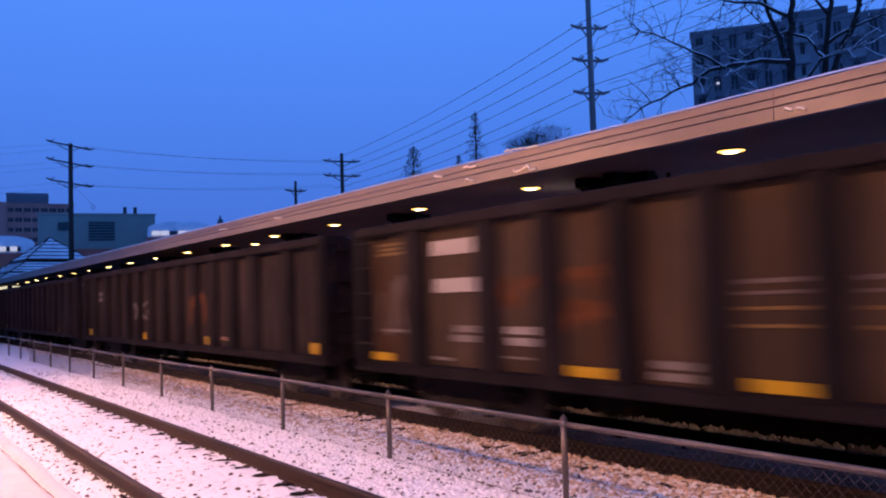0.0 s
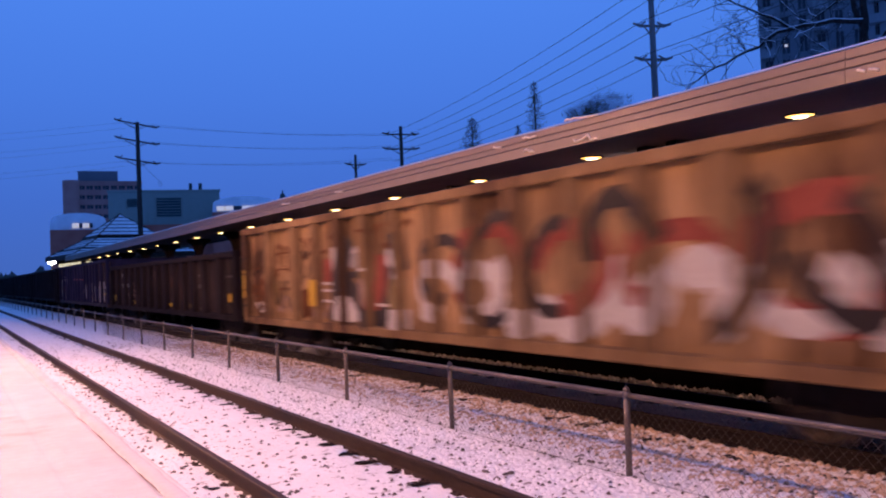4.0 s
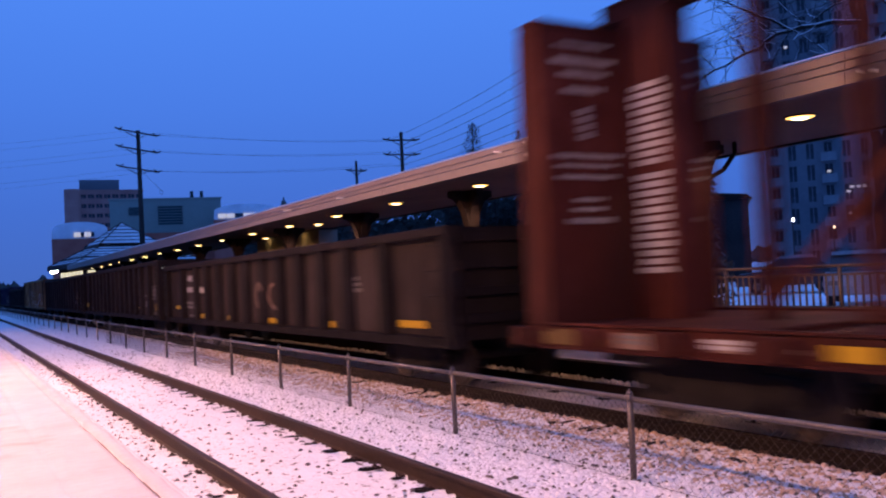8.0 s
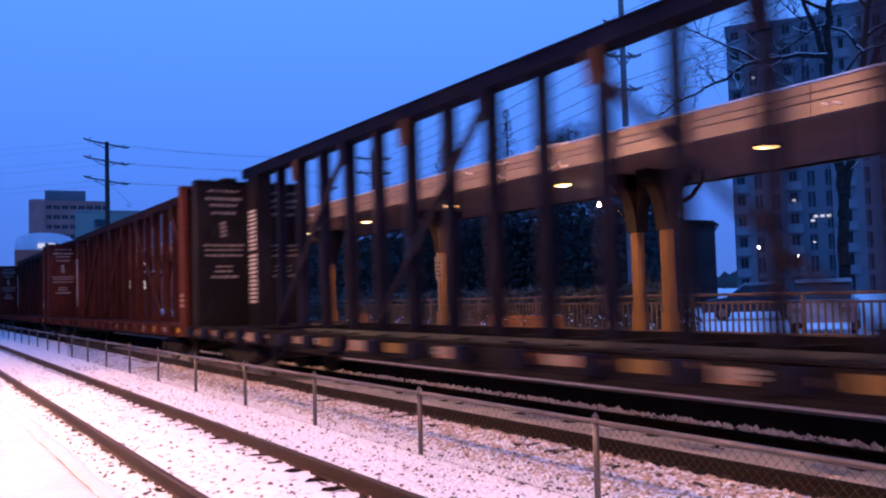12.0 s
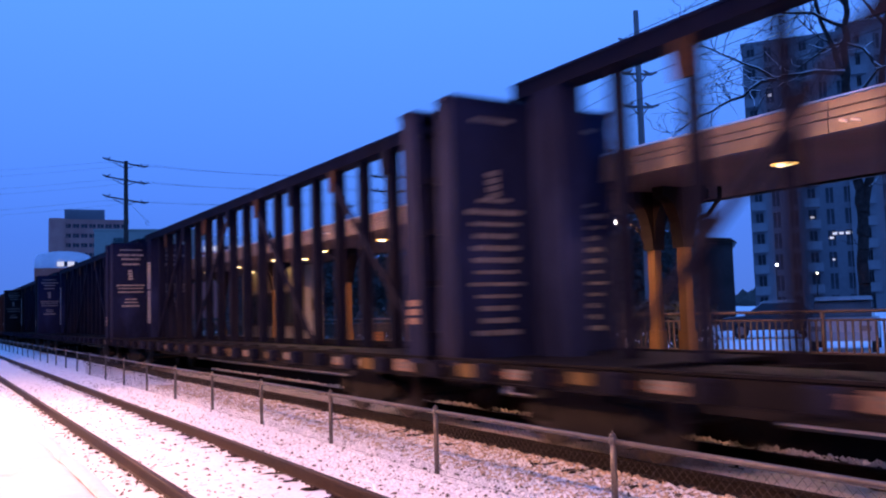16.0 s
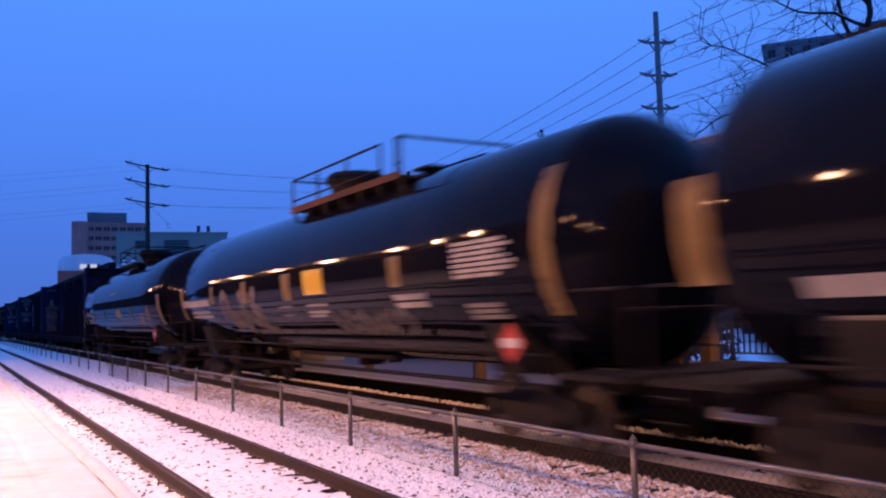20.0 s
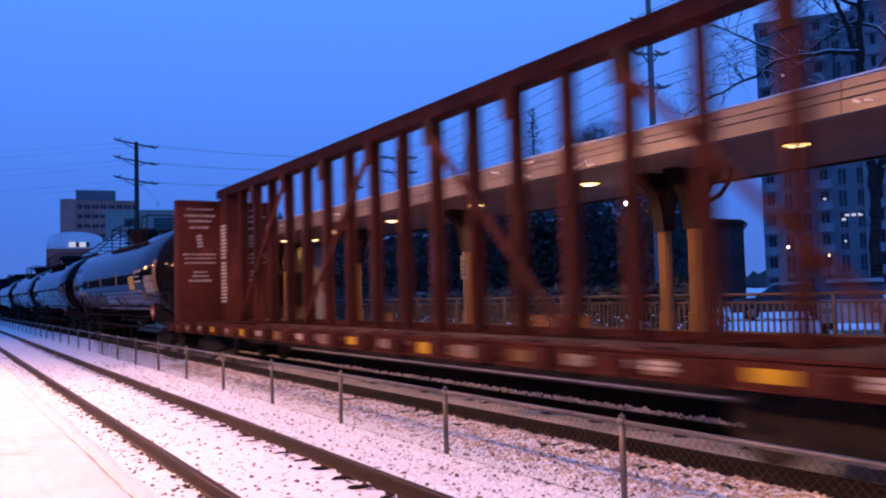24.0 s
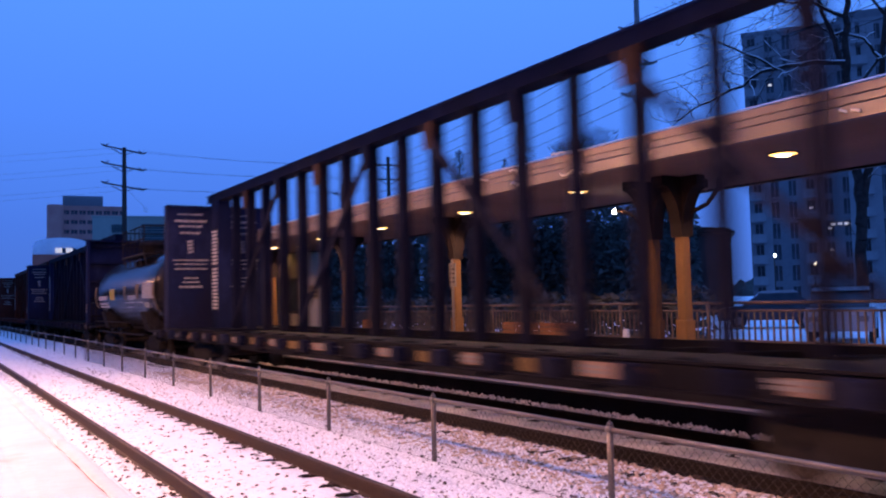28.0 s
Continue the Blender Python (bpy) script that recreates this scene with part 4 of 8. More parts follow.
def gondola(at, length, top, panel, rib, label, marks=(), ends=(1.5, 3.03), bottom=0.68, extra=None, pitch=1.11, bays=(), sill=None):
    """An open-topped gondola with ribbed sides, end walls, ladders, trucks and couplers."""
    car = empty("gondola_car", label, "freight car", "gondola cars of the train")
    h = length / 2
    car["half"] = h
    side_panel_z = (bottom + 0.16, top - 0.14)
    # two wide bays at each end, even ones between
    inner = length - 2 * ends[1]
    nb = round(inner / pitch)
    half = bays or list(ends) + [ends[1] + inner * k / nb for k in range(1, nb)]
    stops = [0.14] + list(half) + ([length - a for a in reversed(half)] if bays else [length - ends[1], length - ends[0]]) + [length - 0.14]
    car["ribs"] = [h - a for a in stops]
    for s in (-1, 1):
        x_out, x_in = s * 1.44, s * 1.38
        for a, b in zip(stops, stops[1:]):
            bm = B()
            box(bm, min(x_in, x_out), max(x_in, x_out), h - b + 0.004, h - a - 0.004, *side_panel_z)
            part("side_panel", bm, panel, car)
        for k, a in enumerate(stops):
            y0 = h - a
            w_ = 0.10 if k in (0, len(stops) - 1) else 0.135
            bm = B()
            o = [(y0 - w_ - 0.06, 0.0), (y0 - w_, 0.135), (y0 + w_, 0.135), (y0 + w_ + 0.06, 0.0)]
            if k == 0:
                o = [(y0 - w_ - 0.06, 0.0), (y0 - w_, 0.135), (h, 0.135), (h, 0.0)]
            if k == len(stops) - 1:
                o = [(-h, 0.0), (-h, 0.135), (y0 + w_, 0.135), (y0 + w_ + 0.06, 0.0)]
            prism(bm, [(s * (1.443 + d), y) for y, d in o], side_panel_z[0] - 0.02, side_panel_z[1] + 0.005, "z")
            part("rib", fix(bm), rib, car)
        bm = B()
        z = top
        prism(bm, [(s * 1.30, z - 0.14), (s * 1.585, z - 0.14), (s * 1.595, z - 0.12), (s * 1.595, z - 0.015), (s * 1.58, z), (s * 1.30, z)], -h, h)
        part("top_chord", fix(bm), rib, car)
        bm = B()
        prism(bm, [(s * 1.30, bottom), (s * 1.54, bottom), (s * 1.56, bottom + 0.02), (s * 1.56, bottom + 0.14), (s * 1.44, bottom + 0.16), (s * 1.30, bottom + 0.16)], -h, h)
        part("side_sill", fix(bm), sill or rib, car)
    for s in (-1, 1):
        bm = B()
        y = s * (h - 0.05)
        box(bm, -1.36, 1.36, min(y, y - s * 0.06), max(y, y - s * 0.06), bottom + 0.1, top - 0.02)
        ew = part("end_wall", bm, rib, car)
        for k in range(4):
            zz = bottom + 0.35 + k * (top - bottom - 0.5) / 3.2
            bm = B()
            box(bm, -1.36, 1.36, min(y + s * 0.003, y + s * 0.09), max(y + s * 0.003, y + s * 0.09), zz, zz + 0.12)
            part("end_rib", bm, rib, ew)
        bm = B()
        for k in range(6):
            zz = bottom + 0.05 + k * 0.36
            if zz < top - 0.1:
                tube(bm, (-1.63, y - s * 0.08, zz), (-1.63, y - s * 0.50, zz), 0.014, n=5)
        for yy in (y - s * 0.06, y - s * 0.52):
            tube(bm, (-1.63, yy, bottom - 0.12), (-1.63, yy, min(top - 0.15, bottom + 2.0)), 0.014, n=5)
        part("ladder", bm, MAT_TRUCK, car)
        coupler(car, s * (h - 0.1), s)
        truck(car, s * (h - 2.0), at)
    bm = B()
    box(bm, -1.34, 1.34, -h + 0.1, h - 0.1, 1.0, 1.08)
    part("floor", bm, panel, car)
    bm = B()
    box(bm, -0.32, 0.32, -h + 0.2, h - 0.2, 0.58, 0.99)
    for k in range(6):
        y0 = -h + 3.4 + k * (length - 6.8) / 5
        box(bm, -1.3, 1.3, y0 - 0.06, y0 + 0.06, 0.70, 0.99)
    part("underframe", bm, MAT_TRUCK, car)
    bm = B()
    r = random.Random(int(length * 100 + top * 1000))
    me = grid_sheet(np.linspace(-1.33, 1.33, 9), np.linspace(-h + 0.15, h - 0.15, 40), lambda x, y: top - 0.75 + 0.14 * noise.noise((x, y * 0.5, at)) - 0.12 * abs(x))
    bm.free()
    me.materials.append(SNOW_DIRTY)
    part("load", me, SNOW_DIRTY, car, "scrap load dusted with snow")
    for k, (fy, fz, w, hh, m_) in enumerate(marks):
        patch(car, "reflector", m_, -1.448, -h + fy * length, abs(fz), w, hh)
    if extra:
        extra(car, h)
    CARS.append((car, at))
    return car


def yellow_row(z, ys, w=0.46, hh=0.20):
    return [(f, -z, w, hh, YELLOW_MARK) for f in ys]


def stroke(bm, pts, w, x=-1.448):
    """A thick painted line on a side, one ribbon through (y, z) points."""
    rows = []
    for i, (y, z) in enumerate(pts):
        (ya, za), (yb, zb) = pts[max(i - 1, 0)], pts[min(i + 1, len(pts) - 1)]
        n_ = Vector((0, za - zb, yb - ya)).normalized() * w / 2
        p = Vector((x, y, z))
        rows.append([bm.verts.new(q) for q in (p - n_, p + n_, p + n_ - Vector((0.005, 0, 0)), p - n_ - Vector((0.005, 0, 0)))])
    for a, b in zip(rows, rows[1:]):
        for i in range(4):
            j = (i + 1) % 4
            bm.faces.new((a[i], a[j], b[j], b[i]))
    bm.faces.new(rows[0][::-1])
    bm.faces.new(rows[-1])
    return fix(bm)


def spray(car, material, pts, w, label, lift=0.0, floor_z=0.84):
    """One sprayed line through (y, z) points that runs over the panels and over the ribs between them."""
    bm = stroke(B(), [(y, max(z, floor_z)) for y, z in pts], w, -1.446 - lift)
    lo, hi = min(y for y, z in pts) - w, max(y for y, z in pts) + w
    for c in car["ribs"]:
        if not lo < c < hi:
            continue
        cut = stroke(B(), [(y, max(z, floor_z)) for y, z in pts], w, -1.580 - lift)
        for e in (-1, 1):
            bmesh.ops.bisect_plane(cut, geom=cut.verts[:] + cut.edges[:] + cut.faces[:], plane_co=(0, c + e * 0.135, 0), plane_no=(0, e, 0), clear_outer=True)
        me = bpy.data.meshes.new("cut")
        cut.to_mesh(me)
        cut.free()
        bm.from_mesh(me)
        bpy.data.meshes.remove(me)
    return part("graffiti", bm, material, car, label)


def scrawl(car, material, y0, y1, z0, z1, n, w, seed, label, lift=0.0):
    """Loops of sprayed paint between two heights, an abstract tag."""
    r = random.Random(seed)
    for i in range(n):
        cy, cz = y0 + (i + 0.5) * (y1 - y0) / n, (z0 + z1) / 2
        a0 = r.uniform(0, 6.28)
        ry, rz = (y1 - y0) / n * r.uniform(0.35, 0.6), (z1 - z0) / 2 * r.uniform(0.55, 0.95)
        turn = r.uniform(2.5, 5.2) * r.choice((-1, 1))
        sk = r.uniform(-0.4, 0.4)
        pts = []
        for k in range(11):
            a = a0 + turn * k / 10
            pts.append((cy + ry * math.cos(a) + sk * rz * math.sin(a), cz + rz * math.sin(a)))
        spray(car, material, pts, w * r.uniform(0.7, 1.2), label, lift + 0.002 * (i % 3))


def block(car, material, a0, a1, z0, z1, name="stencil", rows=1, label=""):
    """Writing or a sticker between two distances from the leading end and two heights."""
    h = car["half"]
    if rows:
        return lettering(car, name, material, -1.448, h - (a0 + a1) / 2, (z0 + z1) / 2, (a1 - a0), z1 - z0, rows, label=label)
    return patch(car, name, material, -1.448, h - (a0 + a1) / 2, (z0 + z1) / 2, a1 - a0, z1 - z0, label=label)


def reflectors(car, rows, material=None):
    for a0, a1, z in rows:
        block(car, material or YELLOW_MARK, a0, a1, z - 0.055, z + 0.055, "reflector", 0, "yellow reflective strip")


def marks_B(car, h):
    block(car, WHITE_MARK, 1.80, 2.92, 2.22, 2.50, "car_number", 1, "faded white lettering")
    block(car, WHITE_MARK, 1.80, 3.00, 1.74, 2.00, "car_number", 1, "faded white lettering")
    block(car, AMBER_MARK, 0.45, 1.2, 2.32, 2.52, rows=3)
    block(car, GREY_MARK, 2.30, 2.95, 1.14, 1.38, rows=2)
    block(car, DIM_MARK, 3.38, 4.08, 1.12, 1.38, rows=2)
    block(car, GREY_MARK, 3.35, 3.85, 0.98, 1.02)
    block(car, GREY_MARK, 0.6, 1.25, 1.24, 1.30)
    block(car, GREY_MARK, 1.85, 2.3, 0.90, 0.96)
    block(car, GREY_MARK, 5.6, 6.2, 0.86, 1.08, rows=2)
    reflectors(car, ((0.28, 0.85, 0.90), (4.45, 5.2, 0.90), (6.7, 7.5, 0.90), (9.3, 10.1, 0.88), (12.3, 13.1, 0.88)))
    block(car, AMBER_MARK, 16.42, 16.95, 0.86, 1.0, "reflector", 0, "dull amber reflective square")
    for z0, z1 in ((1.40, 1.43), (1.55, 1.58), (1.68, 1.71), (1.78, 1.82)):
        for a0, a1 in ((6.62, 7.4), (7.75, 8.3)):
            spray(car, DIM_BROWN if z0 > 1.6 else AMBER_MARK, [(h - a0, z0), (h - a1, z0 + 0.01)], z1 - z0, "pale sprayed bar", 0.002)
    for a0, a1, z0, z1 in ((3.35, 4.0, 1.62, 1.9), (4.5, 5.1, 1.7, 2.0), (4.5, 5.0, 1.35, 1.6)):
        scrawl(car, RUST, h - a1, h - a0, z0, z1, 2, 0.16, int(a0 * 10 + z0 * 7), "rusty sprayed loops")
    scrawl(car, DIM_BROWN, h - 1.3, h - 0.5, 1.05, 2.1, 4, 0.07, 5, "faint grey sprayed loops")
    # outlined stencil box and pale tags near the rear
    block(car, SALMON_MARK, 12.96, 13.7, 1.42, 1.47, "stencil", 0)
    block(car, WHITE_MARK, 12.96, 13.7, 1.12, 1.21, rows=2)
    scrawl(car, DIM_BROWN, h - 15.1, h - 14.4, 0.9, 1.9, 5, 0.08, 6, "faint grey sprayed loops")
    block(car, DIM_MARK, 15.7, 16.4, 1.18, 1.23)


def marks_C(car, h):
    # striped emblem, two lines of large faded letters, a red rule through them
    for k in range(4):
        patch(car, "emblem_stripe", YELLOW_MARK, -1.448, h - 5.62, 1.72 + k * 0.155, 0.50, 0.08)
    patch(car, "emblem", YELLOW_MARK, -1.448, h - 6.42, 1.94, 0.62, 0.54, label="solid faded yellow emblem")
    for a0, a1, z0, z1, m_ in ((7.16, 7.80, 2.01, 2.33, OCHRE_MARK), (8.16, 9.04, 2.02, 2.37, YELLOW_MARK), (7.16, 7.80, 1.56, 1.91, OCHRE_MARK), (8.16, 9.04, 1.56, 1.92, YELLOW_MARK), (9.38, 10.05, 1.56, 1.90, YELLOW_MARK)):
        block(car, m_, a0, a1, z0 - 0.06, z1 + 0.06, "railway_lettering", 1, "large faded yellow lettering")
    spray(car, RED_MARK, [(h - 6.66, 1.99), (h - 10.2, 1.94)], 0.045, "thin red painted rule", 0.004)
    reflectors(car, ((3.36, 3.8, 1.22), (6.2, 6.78, 1.20), (9.42, 10.02, 1.21), (12.5, 13.05, 1.22), (15.55, 16.15, 1.24)))
    reflectors(car, ((7.2, 7.75, 1.36), (8.22, 8.98, 1.35)), OCHRE_MARK)
    for a0, a1, z in ((8.25, 9.05, 0.88), (9.42, 9.8, 0.86), (10.6, 11.05, 0.88), (10.6, 11.05, 0.98), (11.55, 11.95, 0.88)):
        block(car, GREY_MARK, a0, a1, z - 0.03, z + 0.03)
    # leading bays: a white loop over a green fill, a pale stack of bars
    spray(car, GREEN_MARK, [(h - 1.2, 1.70), (h - 1.25, 1.2), (h - 1.15, 0.92)], 0.62, "dull green sprayed fill", 0.001, 0.9)
    spray(car, WHITE_MARK, [(h - 0.35, 1.90), (h - 0.75, 2.0), (h - 1.15, 2.08), (h - 1.55, 1.98)], 0.16, "white sprayed loop", 0.003)
    spray(car, DIM_MARK, [(h - 0.45, 1.80), (h - 0.42, 1.35), (h - 0.62, 0.90)], 0.26, "white sprayed loop", 0.003)
    spray(car, DIM_MARK, [(h - 0.9, 0.97), (h - 1.7, 0.94)], 0.06, "thin white sprayed line", 0.004)
    spray(car, SALMON_MARK, [(h - 0.95, 1.74), (h - 1.75, 1.76)], 0.05, "thin pale sprayed line", 0.004)
    block(car, WHITE_MARK, 1.05, 1.5, 1.45, 1.56, "paint_patch", 0, "small white painted bar")
    block(car, YELLOW_MARK, 0.36, 0.86, 1.33, 1.50, "reflector", 0, "yellow reflective square")
    for z in (1.35, 1.21):
        block(car, OCHRE_MARK, 1.12, 1.62, z - 0.03, z + 0.03, "stencil", 0)
    for z0, z1, m_ in ((1.90, 2.18, WHITE_MARK), (1.40, 1.64, SALMON_MARK), (1.42, 1.47, WHITE_MARK), (1.00, 1.08, WHITE_MARK), (0.88, 0.97, DIM_MARK), (1.12, 1.32, GREY_MARK)):
        spray(car, m_, [(h - 2.04, (z0 + z1) / 2), (h - 3.08, (z0 + z1) / 2)], z1 - z0, "pale pink sprayed bar", 0.001 if m_ is not WHITE_MARK else 0.004)
    scrawl(car, GREY_MARK, h - 4.9, h - 4.1, 1.5, 2.1, 2, 0.09, 15, "faint dark loops")
    scrawl(car, DIM_MARK, h - 11.2, h - 10.35, 1.0, 1.85, 3, 0.20, 16, "pale worn sprayed cloud")
    # thick white letters over the rear bays
    for a0, a1, z0, z1 in ((12.58, 13.10, 0.86, 1.76), (13.40, 13.96, 0.86, 1.70), (15.42, 15.95, 0.88, 1.80)):
        spray(car, WHITE_MARK, [(h - (a0 + a1) / 2, z1), (h - (a0 + a1) / 2 + 0.03, (z0 + z1) / 2), (h - (a0 + a1) / 2, z0)], a1 - a0, "thick white graffiti letter", 0.001)
    for p0, p1 in (((14.3, 1.63), (15.25, 1.66)), ((14.42, 1.6), (14.42, 0.95)), ((15.08, 1.6), (15.1, 0.95)), ((14.3, 1.02), (15.25, 1.0))):
        spray(car, WHITE_MARK, [(h - p0[0], p0[1]), (h - p1[0], p1[1])], 0.28, "thick white graffiti letter", 0.002)
    spray(car, GREY_MARK, [(h - 13.68, 1.6), (h - 13.66, 1.0)], 0.10, "grey line within the letter", 0.004)
    spray(car, SALMON_MARK, [(h - 12.4, 1.5), (h - 13.3, 1.0), (h - 14.2, 0.95)], 0.07, "salmon graffiti outline", 0.005)
    block(car, WHITE_MARK, 16.0, 16.4, 1.47, 1.58, "paint_patch", 0, "small white painted bar")
    block(car, DIM_MARK, 16.06, 16.5, 0.88, 1.0, rows=2)


def marks_D(car, h):
    block(car, WHITE_MARK, 1.95, 2.75, 1.88, 2.12, "car_number", 1, "white lettering")
    block(car, WHITE_MARK, 1.98, 2.65, 1.50, 1.72, "car_number", 1, "white lettering")
    block(car, WHITE_MARK, 2.92, 3.4, 1.50, 1.72, "car_number", 1, "white lettering")
    block(car, GREY_MARK, 2.95, 3.4, 1.14, 1.30, rows=2)
    for k in range(6):
        patch(car, "stencil", SALMON_MARK, -1.448, h - 4.12 - k * 0.05, 2.0 - k * 0.15, 0.36, 0.12, 0.1)
    for k in range(5):
        patch(car, "stencil", GREY_MARK, -1.448, h - 6.2 + (k % 2) * 0.06, 1.8 - k * 0.13, 0.30, 0.06)
    patch(car, "paint_patch", SALMON_MARK, -1.448, h - 8.3, 1.92, 0.42, 0.34, label="pale square repaint patch")
    bm = B()
    stroke(bm, [(h - 8.5, 0.92), (h - 8.08, 0.74)], 0.16)
    part("paint_patch", bm, SALMON_MARK, car, "slanted pale smear")
    reflectors(car, ((0.3, 0.8, 1.17), (0.3, 0.8, 1.04), (3.98, 4.7, 0.98), (6.97, 7.75, 0.98), (9.93, 10.72, 0.97), (12.8, 13.5, 0.98)))
    block(car, YELLOW_MARK, 16.7, 17.45, 1.14, 1.34, "reflector", 0, "large yellow reflective strip")
    block(car, PANEL_TAUPE, 13.85, 14.6, 1.22, 2.05, "repaint_panel", 0, "brown repainted square with thin white lines")
    for z in (1.84, 1.57, 1.51):
        patch(car, "stencil", GREY_MARK, -1.456, h - 14.22, z, 0.72, 0.03)
    block(car, GREY_MARK, 16.64, 17.4, 1.76, 1.79, "stencil", 0)
    for a0, a1, z0, z1 in ((5.75, 6.3, 1.4, 2.1), (10.6, 11.2, 1.1, 2.0), (11.7, 12.3, 1.0, 1.9)):
        scrawl(car, DULL_RUST, h - a1, h - a0, z0, z1, 3, 0.12, int(a0 * 10), "faded brown sprayed loops")
    block(car, GREY_MARK, 13.95, 14.6, 0.88, 0.96, rows=1)


def marks_E(car, h):
    def tag(material, pts, w, label, lift):
        spray(car, material, [(h - a, z) for a, z in pts], w, label, lift)

    fill, line = "chunky white graffiti fill", "bold black graffiti stroke"
    tag(WHITE_MARK, [(5.32, 2.22), (5.30, 1.55)], 0.34, fill, 0.001)
    tag(DIM_MARK, [(5.85, 2.05), (6.45, 1.95)], 0.38, fill, 0.001)
    tag(WHITE_MARK, [(5.55, 1.35), (5.50, 0.90)], 0.62, fill, 0.001)
    tag(WHITE_MARK, [(6.05, 1.25), (6.10, 0.90)], 0.52, fill, 0.002)
    tag(SALMON_MARK, [(6.45, 1.60), (6.62, 1.15)], 0.42, "pale pink graffiti fill", 0.001)
    tag(WHITE_MARK, [(7.58, 2.10), (7.72, 1.45)], 0.26, fill, 0.001)
    tag(WHITE_MARK, [(7.25, 0.98), (8.05, 0.98)], 0.32, fill, 0.002)
    tag(PALE_PLATE, [(7.80, 1.62), (7.80, 1.16)], 0.34, "dull yellow graffiti fill", 0.003)
    tag(DULL_RED, [(7.18, 2.02), (7.14, 1.62), (6.98, 1.30), (6.88, 1.02)], 0.52, "red graffiti fill", 0.002)
    tag(DULL_RED, [(4.86, 2.02), (4.84, 1.60)], 0.44, "red graffiti fill", 0.002)
    tag(RUST, [(3.62, 1.45), (3.70, 0.90)], 0.46, "dull red graffiti fill", 0.001)
    tag(RUST, [(0.9, 1.5), (1.2, 1.15), (1.45, 1.6)], 0.16, "brown sprayed loop", 0.001)
    tag(AMBER_MARK, [(1.95, 1.62), (2.0, 1.15)], 0.32, "ochre sprayed patch", 0.001)
    tag(BLACK_MARK, [(5.86, 2.36), (5.58, 1.80), (5.36, 1.36), (4.98, 0.86)], 0.34, line, 0.005)
    tag(BLACK_MARK, [(5.52, 1.68), (6.08, 1.36), (6.42, 1.04), (6.72, 0.92), (7.06, 0.96), (7.36, 1.30), (7.62, 1.85)], 0.34, line, 0.006)
    tag(BLACK_MARK, [(5.50, 1.68), (6.34, 1.73)], 0.13, line, 0.007)
    tag(BLACK_MARK, [(7.78, 2.36), (7.95, 1.75)], 0.26, line, 0.005)
    for z_, a0, a1 in ((2.12, 5.97, 6.53), (1.80, 6.16, 6.72), (1.57, 4.56, 5.04), (1.44, 4.56, 5.04), (1.24, 4.58, 5.06), (1.20, 6.9, 7.5)):
        tag(WHITE_MARK, [(a0, z_), (a1, z_ - 0.01)], 0.05, "thin white graffiti line", 0.008)
    for z_, a0, a1 in ((1.92, 0.5, 1.4), (1.45, 2.1, 2.9), (1.86, 1.9, 2.8), (1.35, 0.4, 1.3), (2.2, 1.95, 3.0)):
        tag(RUST, [(a0, z_), ((a0 + a1) / 2, z_ + 0.03), (a1, z_)], 0.035, "thin brown scratch", 0.002)
    # layered old tags over the leading bays
    for a0, a1, z0, z1, m_, n_, w_, seed in ((0.3, 1.5, 1.0, 1.7, RUST, 4, 0.10, 35), (0.3, 1.5, 1.75, 2.4, BRACKET, 5, 0.04, 36), (1.9, 3.1, 1.0, 1.7, BRACKET, 5, 0.05, 37), (1.9, 3.1, 1.7, 2.45, RUST, 4, 0.08, 38), (2.0, 3.0, 0.95, 1.3, SALMON_MARK, 3, 0.14, 39), (3.4, 4.1, 1.5, 2.4, BRACKET, 4, 0.05, 40), (4.5, 5.2, 0.9, 1.15, SALMON_MARK, 3, 0.12, 41), (3.4, 5.2, 2.05, 2.5, RUST, 5, 0.06, 42), (0.4, 1.4, 0.9, 1.2, WHITE_MARK, 3, 0.05, 43), (6.4, 8.2, 2.1, 2.55, RUST, 5, 0.08, 44)):
        scrawl(car, m_, h - a1, h - a0, z0, z1, n_, w_, seed, "old faded sprayed loops", 0.0005)
    for a0, a1, z0, z1 in ((4.20, 4.52, 1.14, 1.64), (0.04, 0.18, 1.26, 1.9)):
        patch(car, "reflector", YELLOW_MARK, -1.585, h - (a0 + a1) / 2, (z0 + z1) / 2, a1 - a0, z1 - z0, label="yellow reflective sticker")
    scrawl(car, WHITE_MARK, -h + 1.0, h - 8.5, 0.95, 1.9, 8, 0.36, 32, fill)
    scrawl(car, BLACK_MARK, -h + 1.5, h - 8.6, 0.95, 2.5, 6, 0.22, 31, "bold black graffiti strokes", 0.008)
    scrawl(car, DULL_RED, -h + 1.5, h - 9.5, 1.1, 2.3, 4, 0.26, 34, "red graffiti fill")


def marks_F(car, h):
    block(car, OCHRE_MARK, 16.8, 17.45, 0.86, 0.98, "reflector", 0, "dull amber square")
    reflectors(car, ((12.6, 13.2, 0.92), (9.24, 9.78, 0.91), (6.0, 6.6, 0.91), (3.0, 3.6, 0.91), (0.3, 0.9, 0.9)))
    block(car, GREY_MARK, 16.2, 16.9, 2.42, 2.50)
    block(car, SALMON_MARK, 14.7, 15.4, 1.40, 1.54, rows=2)
    block(car, WHITE_MARK, 14.7, 15.4, 1.18, 1.26, rows=2)
    block(car, GREY_MARK, 16.1, 17.0, 1.16, 1.22)
    scrawl(car, GREY_MARK, h - 17.0, h - 16.2, 1.3, 1.9, 2, 0.07, 61, "faint scrawl")
    block(car, WHITE_MARK, 1.7, 2.6, 2.0, 2.25, "car_number")
    block(car, WHITE_MARK, 1.7, 2.6, 1.6, 1.85, "car_number")


